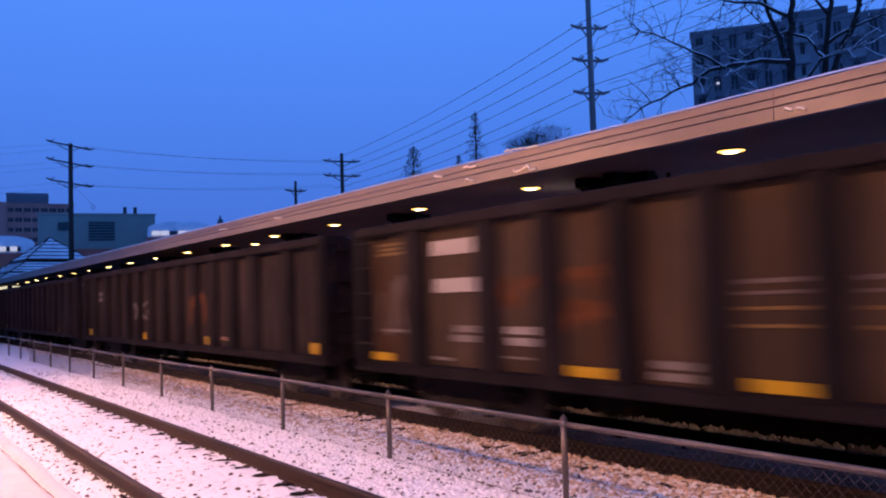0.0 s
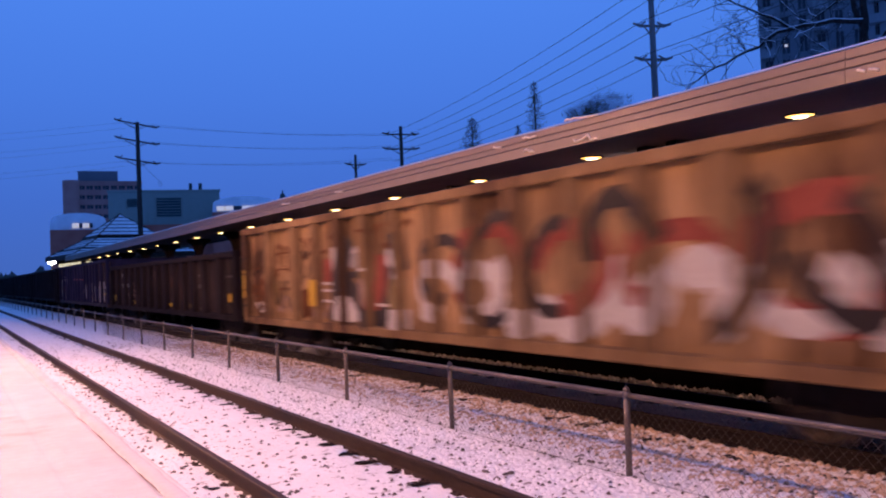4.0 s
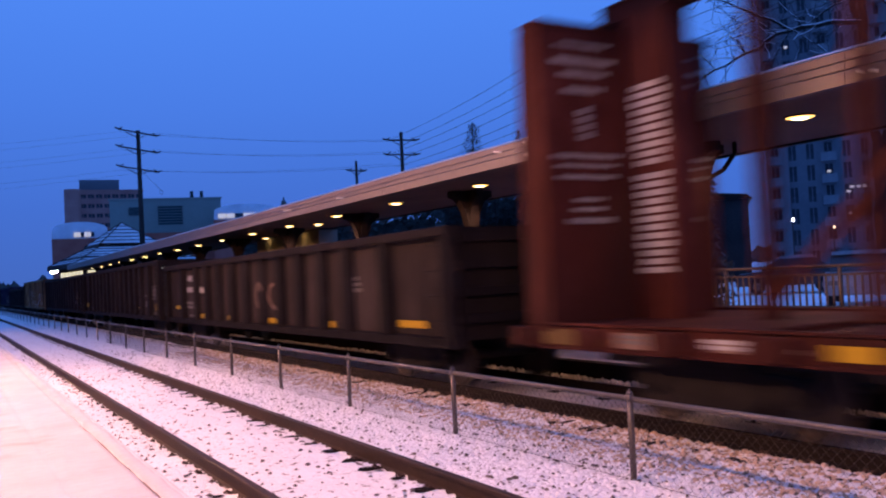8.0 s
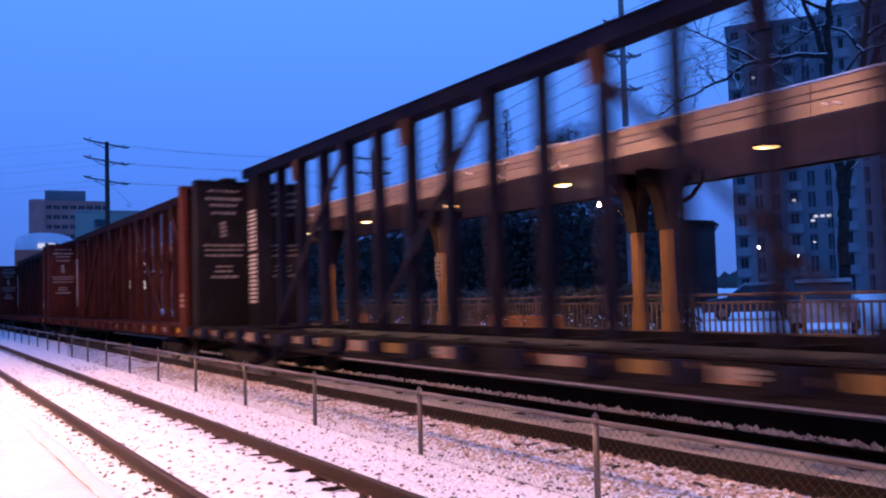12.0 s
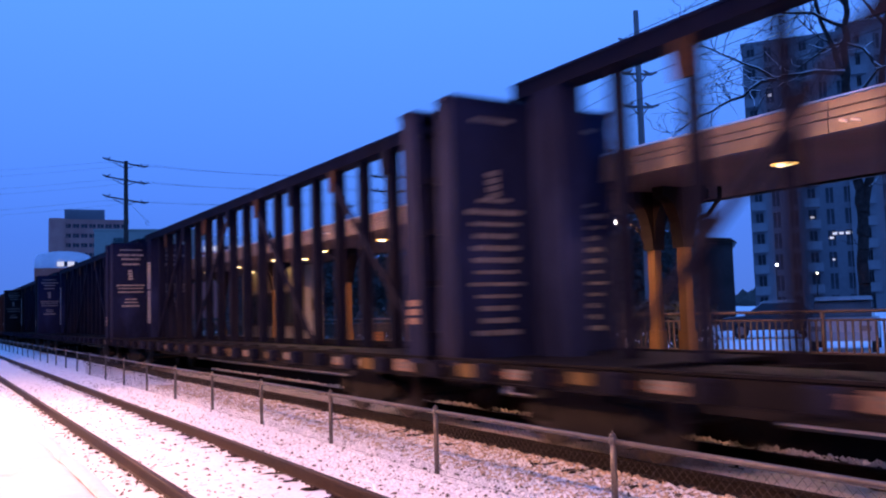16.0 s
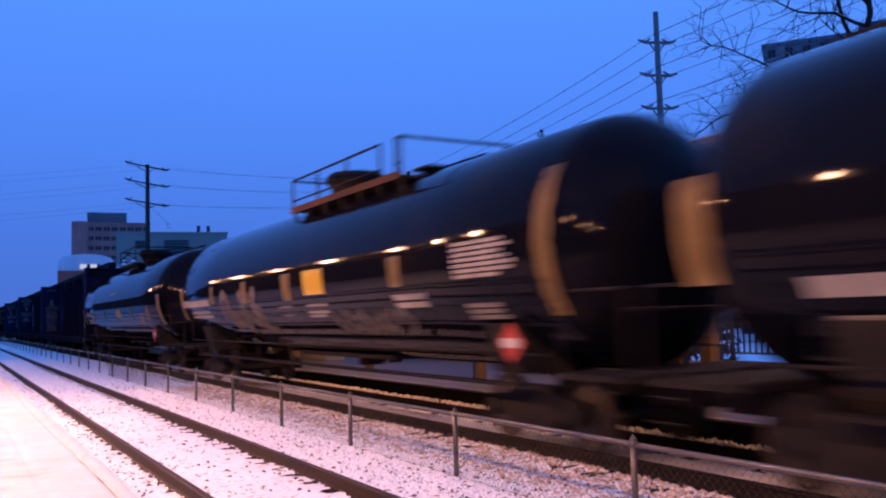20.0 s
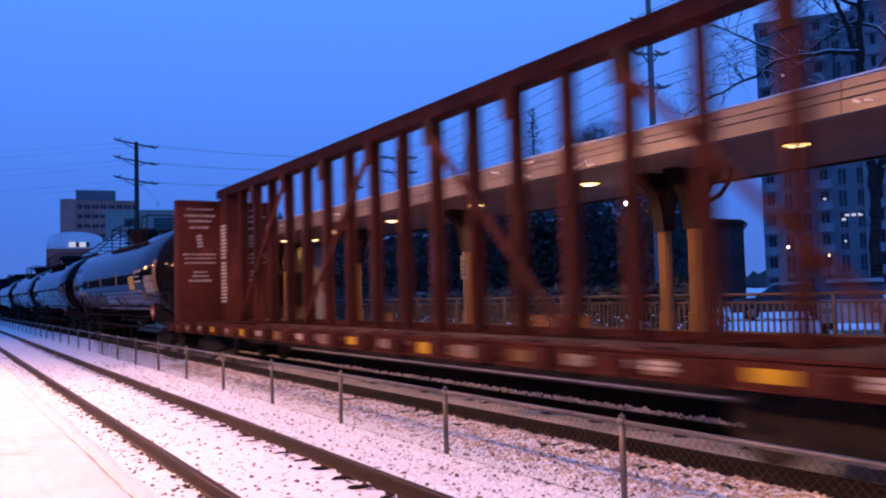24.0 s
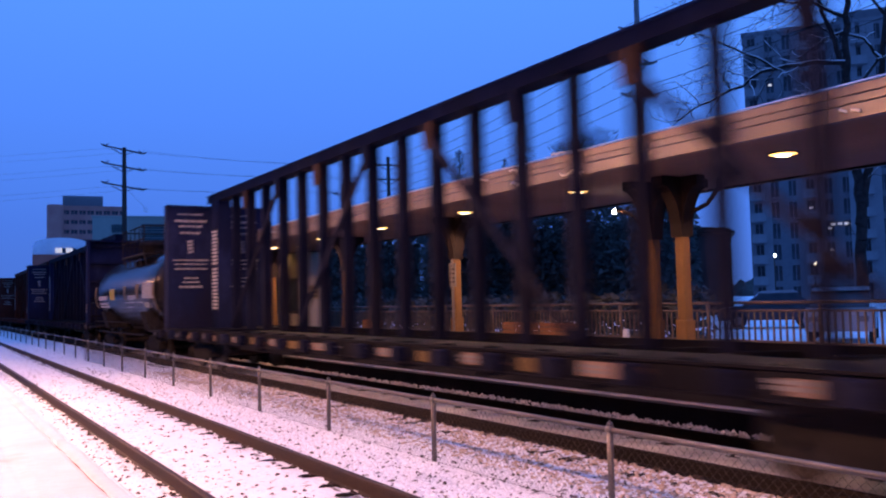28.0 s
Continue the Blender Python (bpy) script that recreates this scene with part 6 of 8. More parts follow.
TEXTS = {1: ((1.0, 3.0, 2.12, 2.36, 1, GREY_MARK), (1.1, 3.1, 1.76, 2.0, 2, WHITE_MARK), (3.75, 4.5, 1.95, 2.25, 3, GREY_MARK), (8.36, 9.6, 2.96, 3.08, 2, WHITE_MARK), (8.5, 9.1, 1.95, 1.98, 1, WHITE_MARK), (14.5, 15.2, 1.92, 2.02, 2, WHITE_MARK)),
         2: ((0.5, 3.45, 2.12, 2.38, 1, WHITE_MARK), (1.2, 3.3, 1.82, 2.05, 2, WHITE_MARK), (8.75, 9.65, 1.97, 2.03, 1, GREY_MARK), (8.85, 9.4, 1.80, 1.84, 1, GREY_MARK), (10.35, 11.4, 1.97, 2.03, 1, WHITE_MARK), (10.3, 11.1, 1.76, 1.9, 2, WHITE_MARK), (16.2, 17.55, 2.22, 2.74, 7, WHITE_MARK), (14.2, 15.1, 1.85, 2.1, 2, WHITE_MARK), (16.3, 17.2, 1.66, 1.9, 3, GREY_MARK)),
         3: ((1.65, 4.3, 1.76, 2.02, 1, WHITE_MARK), (1.75, 4.1, 1.45, 1.66, 2, WHITE_MARK), (5.1, 5.6, 1.74, 2.02, 5, GREY_MARK), (15.6, 17.2, 2.2, 2.7, 7, GREY_MARK), (13.4, 14.6, 1.7, 2.0, 3, GREY_MARK)),
         4: ((2.0, 4.4, 2.10, 2.3, 1, WHITE_MARK), (16.15, 17.25, 2.72, 2.86, 1, WHITE_MARK), (16.15, 16.95, 2.56, 2.66, 1, WHITE_MARK), (16.1, 17.4, 2.38, 2.5, 1, WHITE_MARK), (15.05, 17.5, 2.1, 2.14, 1, WHITE_MARK), (17.65, 19.05, 2.03, 2.6, 10, WHITE_MARK)),
         5: ((0.9, 3.1, 2.02, 2.26, 1, WHITE_MARK), (0.95, 2.9, 1.74, 1.98, 2, WHITE_MARK), (6.8, 7.9, 2.01, 2.17, 3, WHITE_MARK), (6.2, 7.9, 1.9, 1.94, 1, WHITE_MARK), (8.1, 8.95, 1.9, 1.94, 1, WHITE_MARK), (6.1, 7.2, 1.73, 1.77, 1, WHITE_MARK), (9.1, 10.5, 2.04, 2.56, 10, WHITE_MARK), (9.1, 9.9, 1.73, 1.91, 3, WHITE_MARK))}
# top fittings: manway's place, walkway's ends, where the rail is open, walkway below the crown, rail above the crown
TOPS = {1: (-0.5, -2.2, 1.3, -0.3, 0.05, 0.58), 2: (0.05, -4.25, 1.0, -3.44, 0.14, 0.50), 3: (1.6, -2.0, 5.35, 4.15, 0.10, 0.56), 4: (0.6, -5.8, 1.35, -4.3, 0.36, 0.58), 5: (0.2, -2.75, 0.85, 0.1, 0.04, 0.90)}


def tank_car(at, shell, label, seed, rail_back=False, R=1.65, zc=2.63):
    """A black tank car: shell with dished heads, top walkway with rails and manway, saddles, running boards, trucks."""
    car = empty("tank_car", label, "freight car", "tank cars of the train")
    h = shell / 2
    r = random.Random(seed)
    bm = B()
    n = 40
    prof = []
    for i in range(7):
        a = i / 6 * math.pi / 2
        prof.append((max(0.02, R * math.sin(a)), -h + 0.85 - 0.85 * math.cos(a)))
    prof += [(R, -h + 0.85 + (shell - 1.7) * k / 6) for k in range(1, 6)]
    for i in range(7):
        a = (6 - i) / 6 * math.pi / 2
        prof.append((max(0.02, R * math.sin(a)), h - 0.85 + 0.85 * math.cos(a)))
    lathe(bm, prof, n, Matrix.Translation((0, 0, zc)) @ Matrix.Rotation(-math.pi / 2, 4, "X"))
    part("shell", fix(bm), TANK_DUSTY if seed == 5 else TANK_BLACK, car, "dusty black cylindrical shell" if seed == 5 else "glossy black cylindrical shell", True)
    for s in (-1, 1):
        bm = B()
        prism(bm, [(-1.2, 0.95), (1.2, 0.95), (1.38, 1.6), (1.0, 1.62), (0.5, 1.34), (0, 1.28), (-0.5, 1.34), (-1.0, 1.62), (-1.38, 1.6)], s * (h - 2.1) - 0.35, s * (h - 2.1) + 0.35)
        part("saddle", fix(bm), MAT_TRUCK, car)
        y = s * (h + 0.35)
        bm = B()
        box(bm, -1.45, 1.45, min(y, y - s * 1.2), max(y, y - s * 1.2), 0.95, 1.02)
        ep = part("end_platform", bm, MAT_TRUCK, car, "dark steel end platform")
        bm = B()
        box(bm, -0.35, 0.35, min(y, y - s * 2.6), max(y, y - s * 2.6), 0.6, 0.948)
        part("draft_sill", bm, MAT_TRUCK, car)
        for sx in (-1.42, 1.42):
            bm = B()
            for a, b in (((sx, y, 1.0), (sx, y, 2.0)), ((sx, y, 1.98), (sx, y - s * 1.1, 1.98)), ((sx, y - s * 1.1, 1.98), (sx, y - s * 1.1, 1.0))):
                tube(bm, a, b, 0.02, n=6)
            part("grab_rail", bm, MAT_TRUCK, ep)
        bm = B()
        tube(bm, (-1.42, y, 1.75), (1.42, y, 1.75), 0.02, n=6)
        part("end_rail", bm, MAT_TRUCK, ep)
        for k in range(4):
            bm = B()
            tube(bm, (-1.47, y - s * 0.05, 0.35 + k * 0.25), (-1.47, y - s * 0.45, 0.35 + k * 0.25), 0.014, n=5)
            part("rung", bm, MAT_TRUCK, ep)
        coupler(car, s * (h + 0.2), s)
        truck(car, s * (h - 1.9), at)
    for s in (-1, 1):
        bm = B()
        x = s * 1.46
        tube(bm, (x, -h + 1.0, 1.22), (x, h - 1.0, 1.22), 0.022, n=6)
        for k in range(4):
            y = -h + 1.7 + k * (shell - 3.4) / 3
            tube(bm, (x, y, 1.22), (x - s * 0.06, y, 0.83), 0.014, n=5)
        part("side_handrail", bm, MAT_TRUCK, car, smooth=True)
    bm = B()
    bevel_box(bm, -0.45, 0.45, -2.4, 2.4, 0.92, 1.02, 0.01)
    tube(bm, (0, -0.5, 1.25), (0, -0.5, 0.75), 0.28, n=12)
    part("bottom_gear", bm, MAT_TRUCK, car, "greasy outlet valve and skid")
    for s in (-1, 1):
        bm = B()
        box(bm, s * 1.36 - 0.10, s * 1.36 + 0.10, -h + 1.6, h - 1.6, 0.80, 0.84)
        part("running_board", bm, MAT_TRUCK, car, "narrow steel running board")
    # top fittings
    top = zc + R
    yd, ya, yb, split, drop, zr = TOPS[seed]
    bm = B()
    lathe(bm, [(0.46, top - 0.14), (0.48, top + 0.10), (0.62, top + 0.34), (0.68, top + 0.38), (0.68, top + 0.48), (0.58, top + 0.58), (0.12, top + 0.62)], 20, Matrix.Translation((0, yd, 0)))
    part("manway", bm, MAT_TRUCK, car, "dark flared manway housing")
    zw = top - drop
    for s in (-1, 1):
        x0, x1 = s * 0.62, s * 1.15
        bm = B()
        box(bm, min(x0, x1), max(x0, x1), ya, yb, zw - 0.06, zw - 0.01)
        wk = part("top_walkway", bm, MAT_TRUCK, car, "dark steel walkway")
        k = ya + 0.1
        while k < yb:
            bm = B()
            bar(bm, (s * 1.1, k, zw - 0.06), (s * 1.02, k, top - 0.52 if drop < 0.2 else zw - 0.16), 0.05, 0.05)
            part("strut", bm, MAT_TRUCK, wk)
            k += 0.85
        bm = B()
        box(bm, min(x1, x1 + s * 0.02), max(x1, x1 + s * 0.02), ya, yb, zw - 0.08, zw + (0.05 if seed in (2, 3) else 0.0))
        part("walkway_edge", bm, DULL_RUST if seed in (2, 3) else MAT_TRUCK, wk, "rusty walkway edge" if seed in (2, 3) else "")
    for y0, y1 in ((ya, ya + 0.6), (yb - 0.5, yb)):
        bm = B()
        box(bm, -0.615, 0.615, y0, y1, max(zw, top + 0.005) - 0.005, max(zw, top + 0.005) + 0.045)
        part("cross_walk", bm, MAT_TRUCK, car)
    for s in (-1, 1):
        for y0, y1 in ((ya + 0.03, split - 0.6), (split, yb - 0.03)):
            bm = B()
            x = s * 1.13
            tube(bm, (x, y0, top + zr), (x, y1, top + zr), 0.024, n=6)
            tube(bm, (x, y0, top + zr - 0.45), (x, y1, top + zr - 0.45), 0.020, n=6)
            for y in (y0, y1) if y1 - y0 < 2.2 else (y0, (y0 * 2 + y1) / 3, (y0 + y1 * 2) / 3, y1):
                tube(bm, (x, y, zw - 0.02), (x, y, top + zr), 0.024, n=6)
            part("safety_rail", bm, MAT_TRUCK, car, smooth=True)
    for y0 in (ya + 0.03, yb - 0.03):
        bm = B()
        tube(bm, (-1.13, y0, top + zr), (1.13, y0, top + zr), 0.024, n=6)
        part("cross_rail", bm, MAT_TRUCK, car, smooth=True)
    if rail_back:
        for y0, y1 in ((-h + 1.0, ya), (yb, h - 1.0)):
            bm = B()
            tube(bm, (0.1, y0, top + 0.14), (0.1, y1, top + 0.14), 0.028, n=6)
            k = y0 + 0.2
            while k < y1:
                tube(bm, (0.1, k, top - 0.02), (0.1, k, top + 0.14), 0.018, n=5)
                k += 0.9
            part("grab_pipe", bm, MAT_TRUCK, car, smooth=True)
    # bands, tapes, lettering: distance from the leading end and height
    def ang(z):
        return math.degrees(math.asin(max(-0.95, min(0.95, (z - zc) / R))))

    def band(a0, a1, z0, z1, material=AMBER_MARK, name="reflective_band", label="dull amber band"):
        return curved_patch(car, name, material, R, zc, h - (a0 + a1) / 2, a1 - a0, ang(z0), ang(z1), label)

    def text(a0, a1, z0, z1, rows, material=WHITE_MARK, name="stencil"):
        return tank_rows(car, R, zc, h - (a0 + a1) / 2, a1 - a0, ang(z1), ang(z0), rows, material, name, int(a0 * 10) + seed)

    for a0, a1, z0, z1 in BANDS[seed]:
        band(a0, a1, z0, z1)
    for a0, a1, z0, z1 in PLATES[seed]:
        band(a0, a1, z0, z1, YELLOW_MARK if seed != 1 else PALE_PLATE, "sticker", "yellow square sticker" if seed != 1 else "pale tan plate")
    for a0, a1, z0, z1 in PANELS[seed]:
        band(a0, a1, z0, z1, SALMON_MARK if seed == 1 else TANK_SPRAY, "data_panel", "pale painted data panel")
    for a0, a1, z0, z1, rows, m_ in TEXTS[seed]:
        text(a0, a1, z0, z1, rows, DIM_MARK if m_ is WHITE_MARK and seed != 5 else m_)
    if seed != 5:
        bm = B()
        pl = Matrix.Translation((-1.49, -h + 1.7, 1.36)) @ Matrix.Rotation(math.pi / 4, 4, "X")
        box(bm, -0.008, 0.0, -0.19, 0.19, -0.19, 0.19, pl)
        ob = part("placard", bm, RED_MARK, car, "red diamond placard")
        bm = B()
        box(bm, -1.506, -1.499, -h + 1.52, -h + 1.88, 1.30, 1.42)
        part("placard_band", bm, WHITE_MARK, ob)
    if seed == 2:
        tank_scrawl(car, R, zc, h - 7.8, h - 4.5, -45, -4, 8, 0.24, seed, TANK_SPRAY, "silvery graffiti along the lower shell")
        tank_scrawl(car, R, zc, h - 14.4, h - 11.5, -44, -28, 9, 0.15, seed + 3, TANK_SPRAY, "grey scrawl")
    if seed == 4:
        tank_scrawl(car, R, zc, h - 9.4, h - 0.9, -46, -17, 22, 0.15, seed, TANK_SPRAY, "silvery graffiti along the lower shell")
        tank_scrawl(car, R, zc, h - 13.4, h - 11.6, -46, -22, 7, 0.15, seed + 3, TANK_SPRAY, "grey scrawl")
    CARS.append((car, at))
    return car


tank_car(-279.3, 18.7, "long black tank car with amber bands and white stencils", 1, rail_back=True)
tank_car(-300.83, 19.05, "long black tank car with silvery graffiti and yellow sticker", 2)
tank_car(-320.75, 18.7, "long black tank car with rust-edged walkway and amber bands", 3, rail_back=True)
tank_car(-342.5, 20.1, "long black tank car with pale graffiti and white data panel", 4)
tank_car(-409.9, 11.4, "short black tank car with white number panels", 5, R=1.35, zc=2.32)

# ---------------------------------------------------------------- poles and wires


def polar(az, dist):
    """A place by its compass turn from the tracks' way and its distance."""
    return dist * math.sin(radians(az)), dist * math.cos(radians(az))


def utility_pole(x, y, top, arms, material, label, arm_len=2.2, r=0.19, lean=0.0, turn=0.0, up=0.0):
    ob = empty("utility_pole", label, "utility pole", "utility poles", place=pose(x, y, 0, 0, lean, turn))
    bm = B()
    tube(bm, (0, 0, -0.5), (0, 0, top), r, r * 0.62, n=12)
    part("mast", bm, material, ob, smooth=True)
    for z in arms:
        bm = B()
        for s in (-1, 1):
            bar(bm, (0, 0, z), (s * arm_len / 2, 0, z - 0.02 - s * up), 0.10, 0.10)
            bar(bm, (s * 0.1, 0, z - 0.40), (s * arm_len * 0.33, 0, z - 0.03), 0.05, 0.05)
        part("crossarm", bm, material, ob)
        for s in (-1, 1):
            bm = B()
            tube(bm, (s * arm_len / 2, 0, z - s * up), (s * (arm_len / 2 + 0.32), 0, z + 0.10 - s * up), 0.075, 0.045, n=6)
            tube(bm, (s * arm_len / 2, 0, z - s * up), (s * (arm_len / 2 - 0.3), 0.1, z + 0.2 - s * up), 0.05, 0.04, n=6)
            part("insulator", bm, material, ob)
    return ob


RP, SP, LP = (27.4, 27.4), (30.0, 56.4), (13.5, 69.3)
utility_pole(*RP, 15.05, (10.65, 12.15, 13.65), POLE_GREY, "tall grey utility pole with three crossarms", 1.15, 0.19, turn=-20)
utility_pole(*SP, 12.6, (10.9, 12.0), POLE_WOOD, "dark wooden utility pole behind the canopy", 2.3, 0.2, turn=-10)
utility_pole(*LP, 14.25, (11.2, 12.75, 14.1), POLE_WOOD, "dark wooden utility pole with three crossarms", 3.0, 0.24, turn=12, up=0.16)
utility_pole(*polar(24.9, 70), 11.4, (10.6,), POLE_WOOD, "slim dark wooden utility pole", 1.3, 0.17)
RP2, LP2 = (24.8, -2.0), (-40.0, 96.0)


def wire(a, b, sag, parent, r=0.014):
    bm = B()
    a, b = Vector(a), Vector(b)
    prev = None
    k = 10
    pts = [a.lerp(b, i / k) - Vector((0, 0, sag * 4 * (i / k) * (1 - i / k))) for i in range(k + 1)]
    for p, q in zip(pts, pts[1:]):
        tube(bm, p, q, r, n=4, caps=False)
    part("wire", bm, CABLE, parent)


lines = empty("overhead_wires", "thin black overhead wires between the poles", "wires", kind="structure")
for z in (10.7, 12.2, 13.7):
    for o in (-0.8, 0.8):
        wire((RP2[0] + o, RP2[1], z + 1.2), (RP[0] + o * 0.9, RP[1] + o * 0.4, z + 0.05), 0.5, lines)
        wire((RP[0] + o * 0.9, RP[1] + o * 0.4, z + 0.05), (SP[0] + o, SP[1] + o * 0.3, 9.9 + (z - 10.7) * 0.72), 0.45, lines)
for k, z in enumerate((11.1, 12.7, 14.1)):
    for o in (-1.4, 1.4):
        wire((SP[0] + o * 0.6, SP[1], 10.2 + k * 0.9), (LP[0] + o, LP[1], z), 0.35, lines, 0.009)
        wire((LP[0] + o, LP[1], z), (LP2[0], LP2[1] + o * 2, z - 1.0 + k * 0.2), 1.1, lines, 0.006)
bm = B()
for i in range(14):
    a = i * 0.55
    tube(bm, (LP[0] + 1.6 + 0.13 * math.cos(a), LP[1], 9.4 + 0.16 * math.sin(a)), (LP[0] + 1.6 + 0.13 * math.cos(a + 0.55), LP[1], 9.4 + 0.16 * math.sin(a + 0.55)), 0.015, n=5)
tube(bm, (LP[0] + 0.1, LP[1], 11.1), (LP[0] + 1.6, LP[1], 9.55), 0.012, n=4)
tagged(part("cable_loop", bm, CABLE, lines), "coil of slack cable")

# ---------------------------------------------------------------- buildings


def facing(az, dist, turn=0.0):
    """A pose at that bearing whose -y side faces the camera."""
    x, y = polar(az, dist)
    return pose(x, y, 0, 0, 0, -az + turn)


def windowed_block(name, label, place, w, d, h, storeys, bays, wall, lit, seed, z0=0.0, balcony=False, sill_mat=None, win_w=0.62, win_h=0.55):
    """A block with a real window recess, frame and pane in every bay of its front, and storey bands."""
    ob = empty(name, label, "building", place=place)
    r = random.Random(seed)
    bm = B()
    box(bm, -w / 2, w / 2, 0.25, d, z0 - 1, h)
    part("core_wall", bm, wall, ob)
    sh, bw = (h - z0) / storeys, w / bays
    for i in range(bays + 1):
        bm = B()
        x = -w / 2 + i * bw
        x0, x1 = max(-w / 2, x - bw * (1 - win_w) / 2), min(w / 2, x + bw * (1 - win_w) / 2)
        box(bm, x0, x1, 0, 0.25, z0 - 1, h)
        part("pier", bm, wall, ob)
    for k in range(storeys + 1):
        bm = B()
        z = z0 + k * sh
        box(bm, -w / 2 + 0.01, w / 2 - 0.01, 0.02, 0.25, z - sh * (1 - win_h) / 2, min(h, z + sh * (1 - win_h) / 2))
        part("spandrel", bm, wall, ob)
    dark_pane = mesh_from(box(B(), -bw * win_w / 2, bw * win_w / 2, 0.18, 0.21, -sh * win_h / 2, sh * win_h / 2), "pane", GLASS_DARK)
    lit_pane = mesh_from(box(B(), -bw * win_w / 2, bw * win_w / 2, 0.18, 0.21, -sh * win_h / 2, sh * win_h / 2), "pane", LIT_WINDOW)
    cool_pane = mesh_from(box(B(), -bw * win_w / 2, bw * win_w / 2, 0.18, 0.21, -sh * win_h / 2, sh * win_h / 2), "pane", LIT_COOL)
    bmf = B()
    box(bmf, -0.05, 0.05, 0.12, 0.178, -sh * win_h / 2, sh * win_h / 2)
    frame_me = mesh_from(bmf, "mullion", wall)
    for k in range(storeys):
        for i in range(bays):
            u = r.random()
            me_ = lit_pane if u < lit else cool_pane if u < lit * 1.4 else dark_pane
            ob2 = part("window", me_, GLASS_DARK, ob)
            ob2.matrix_basis = pose(-w / 2 + (i + 0.5) * bw, 0, z0 + (k + 0.5) * sh)
            part("mullion", frame_me, wall, ob2)
    if balcony:
        bb = B()
        box(bb, -bw * 0.42, bw * 0.42, -1.1, -0.004, -0.12, 0.0)
        box(bb, -bw * 0.42, bw * 0.42, -1.12, -1.04, 0.0, 1.0)
        bal = mesh_from(bb, "balcony", sill_mat)
        for k in range(1, storeys):
            for i in range(0, bays, 3):
                ob2 = part("balcony", bal, sill_mat, ob)
                ob2.matrix_basis = pose(-w / 2 + (i + 0.5) * bw, 0, z0 + k * sh)
    bm = B()
    box(bm, -w / 2 - 0.15, w / 2 + 0.15, -0.12, d, h, h + 0.5)
    part("parapet", bm, wall, ob)
    return ob


D = 118.0
wt = 2 * D * math.tan(radians(7.6))
tw = windowed_block("apartment_tower", "grey concrete apartment tower with balconies and a few lit windows", facing(59.2, D, 6), wt, 18, 35.3, 13, 15, TOWER_WALL, 0.0, 4, balcony=True, sill_mat=TOWER_PALE, win_w=0.42, win_h=0.72)
bm = B()
box(bm, -4, 4, 4, 10, 35.8, 38.0)
part("penthouse", bm, TOWER_WALL, tw)
for k, w_ in ((0, 1.1), (5, 1.6), (6, 1.6), (11, 1.0)):
    bm = B()
    x_ = -wt / 2 + (k + 0.5) * wt / 15 + wt / 30
    box(bm, x_ - w_ / 2, x_ + w_ / 2, -0.35, -0.004, -1, 35.2)
    part("wall_rib", bm, TOWER_PALE, tw, "paler upright rib of the facade")
rr = random.Random(14)
for k in range(12):
    bm = B()
    x_, z_ = -wt / 2 + (rr.randrange(15) + 0.5) * wt / 15, (rr.randrange(11) + 0.5) * 35.3 / 13
    box(bm, x_ - rr.uniform(0.1, 0.3), x_ + 0.2, 0.10, 0.17, z_ - 0.1, z_ + rr.uniform(0.1, 0.35))
    part("lit_lamp", bm, LIT_WINDOW if k % 3 else LIT_COOL, tw, "small lit lamp behind a window")
for i_ in range(4):
    bm = B()
    box(bm, -6.2 + i_ * 0.75, -5.7 + i_ * 0.75, -0.10, -0.005, 9.9, 10.2)
    part("lit_window", bm, LIT_WINDOW, tw, "row of small lit windows")

D = 270.0
ab = windowed_block("apartment_block", "distant brown apartment block with rounded corner", facing(9.05, D), 2 * D * math.tan(radians(2.12)), 16, 31.3, 11, 9, APT_WALL, 0.02, 9, win_w=0.80, win_h=0.42)
bm = B()
box(bm, -7.6, 3.4, 2, 12, 31.8, 35.0)
part("plant_room", bm, TOWER_WALL, ab)
bm = B()
tube(bm, (-9.4, 1.0, 0), (-9.4, 1.0, 32.0), 2.4, n=16)
part("corner_turret", bm, APT_WALL, ab, smooth=True)

D = 175.0
gb = empty("teal_clad_hall", "teal metal-clad hall on a dark brick base", "building", place=facing(12.55, D))
wt = 2 * D * math.tan(radians(3.4))
bm = B()
box(bm, -wt / 2, wt / 2, 0, 20, 12.5, 19.2)
part("cladding", bm, TEAL, gb)
bm = B()
box(bm, -wt / 2 - 6, wt / 2 + 14, -0.6, 22, -1, 12.6)
part("brick_base", bm, BRICK_WALL, gb)
for x_, w_, h_, zl_ in ((0.7, 4.6, 3.8, 14.2), (-6.0, 1.9, 1.6, 16.2)):
    for k in range(7):
        bm = B()
        box(bm, x_ - w_ / 2, x_ + w_ / 2, -0.14, -0.02, zl_ + k * h_ / 7, zl_ + (k + 0.75) * h_ / 7)
        part("louvre", bm, TEAL_DARK, gb)
for k in range(16):
    bm = B()
    x_ = -wt / 2 + (k + 0.5) * wt / 16
    box(bm, x_ - 0.04, x_ + 0.04, -0.08, -0.004, 12.6, 19.1)
    part("standing_seam", bm, TEAL, gb)
bm = B()
box(bm, -wt / 2 - 0.2, wt / 2 + 0.2, -0.2, 20, 19.2, 19.45)
part("parapet", bm, TEAL, gb)
for x_ in (5.0, 6.9):
    bm = B()
    tube(bm, (x_, 4, 19.4), (x_, 4, 21.1), 0.35, n=10)
    part("chimney", bm, TEAL_DARK, gb)


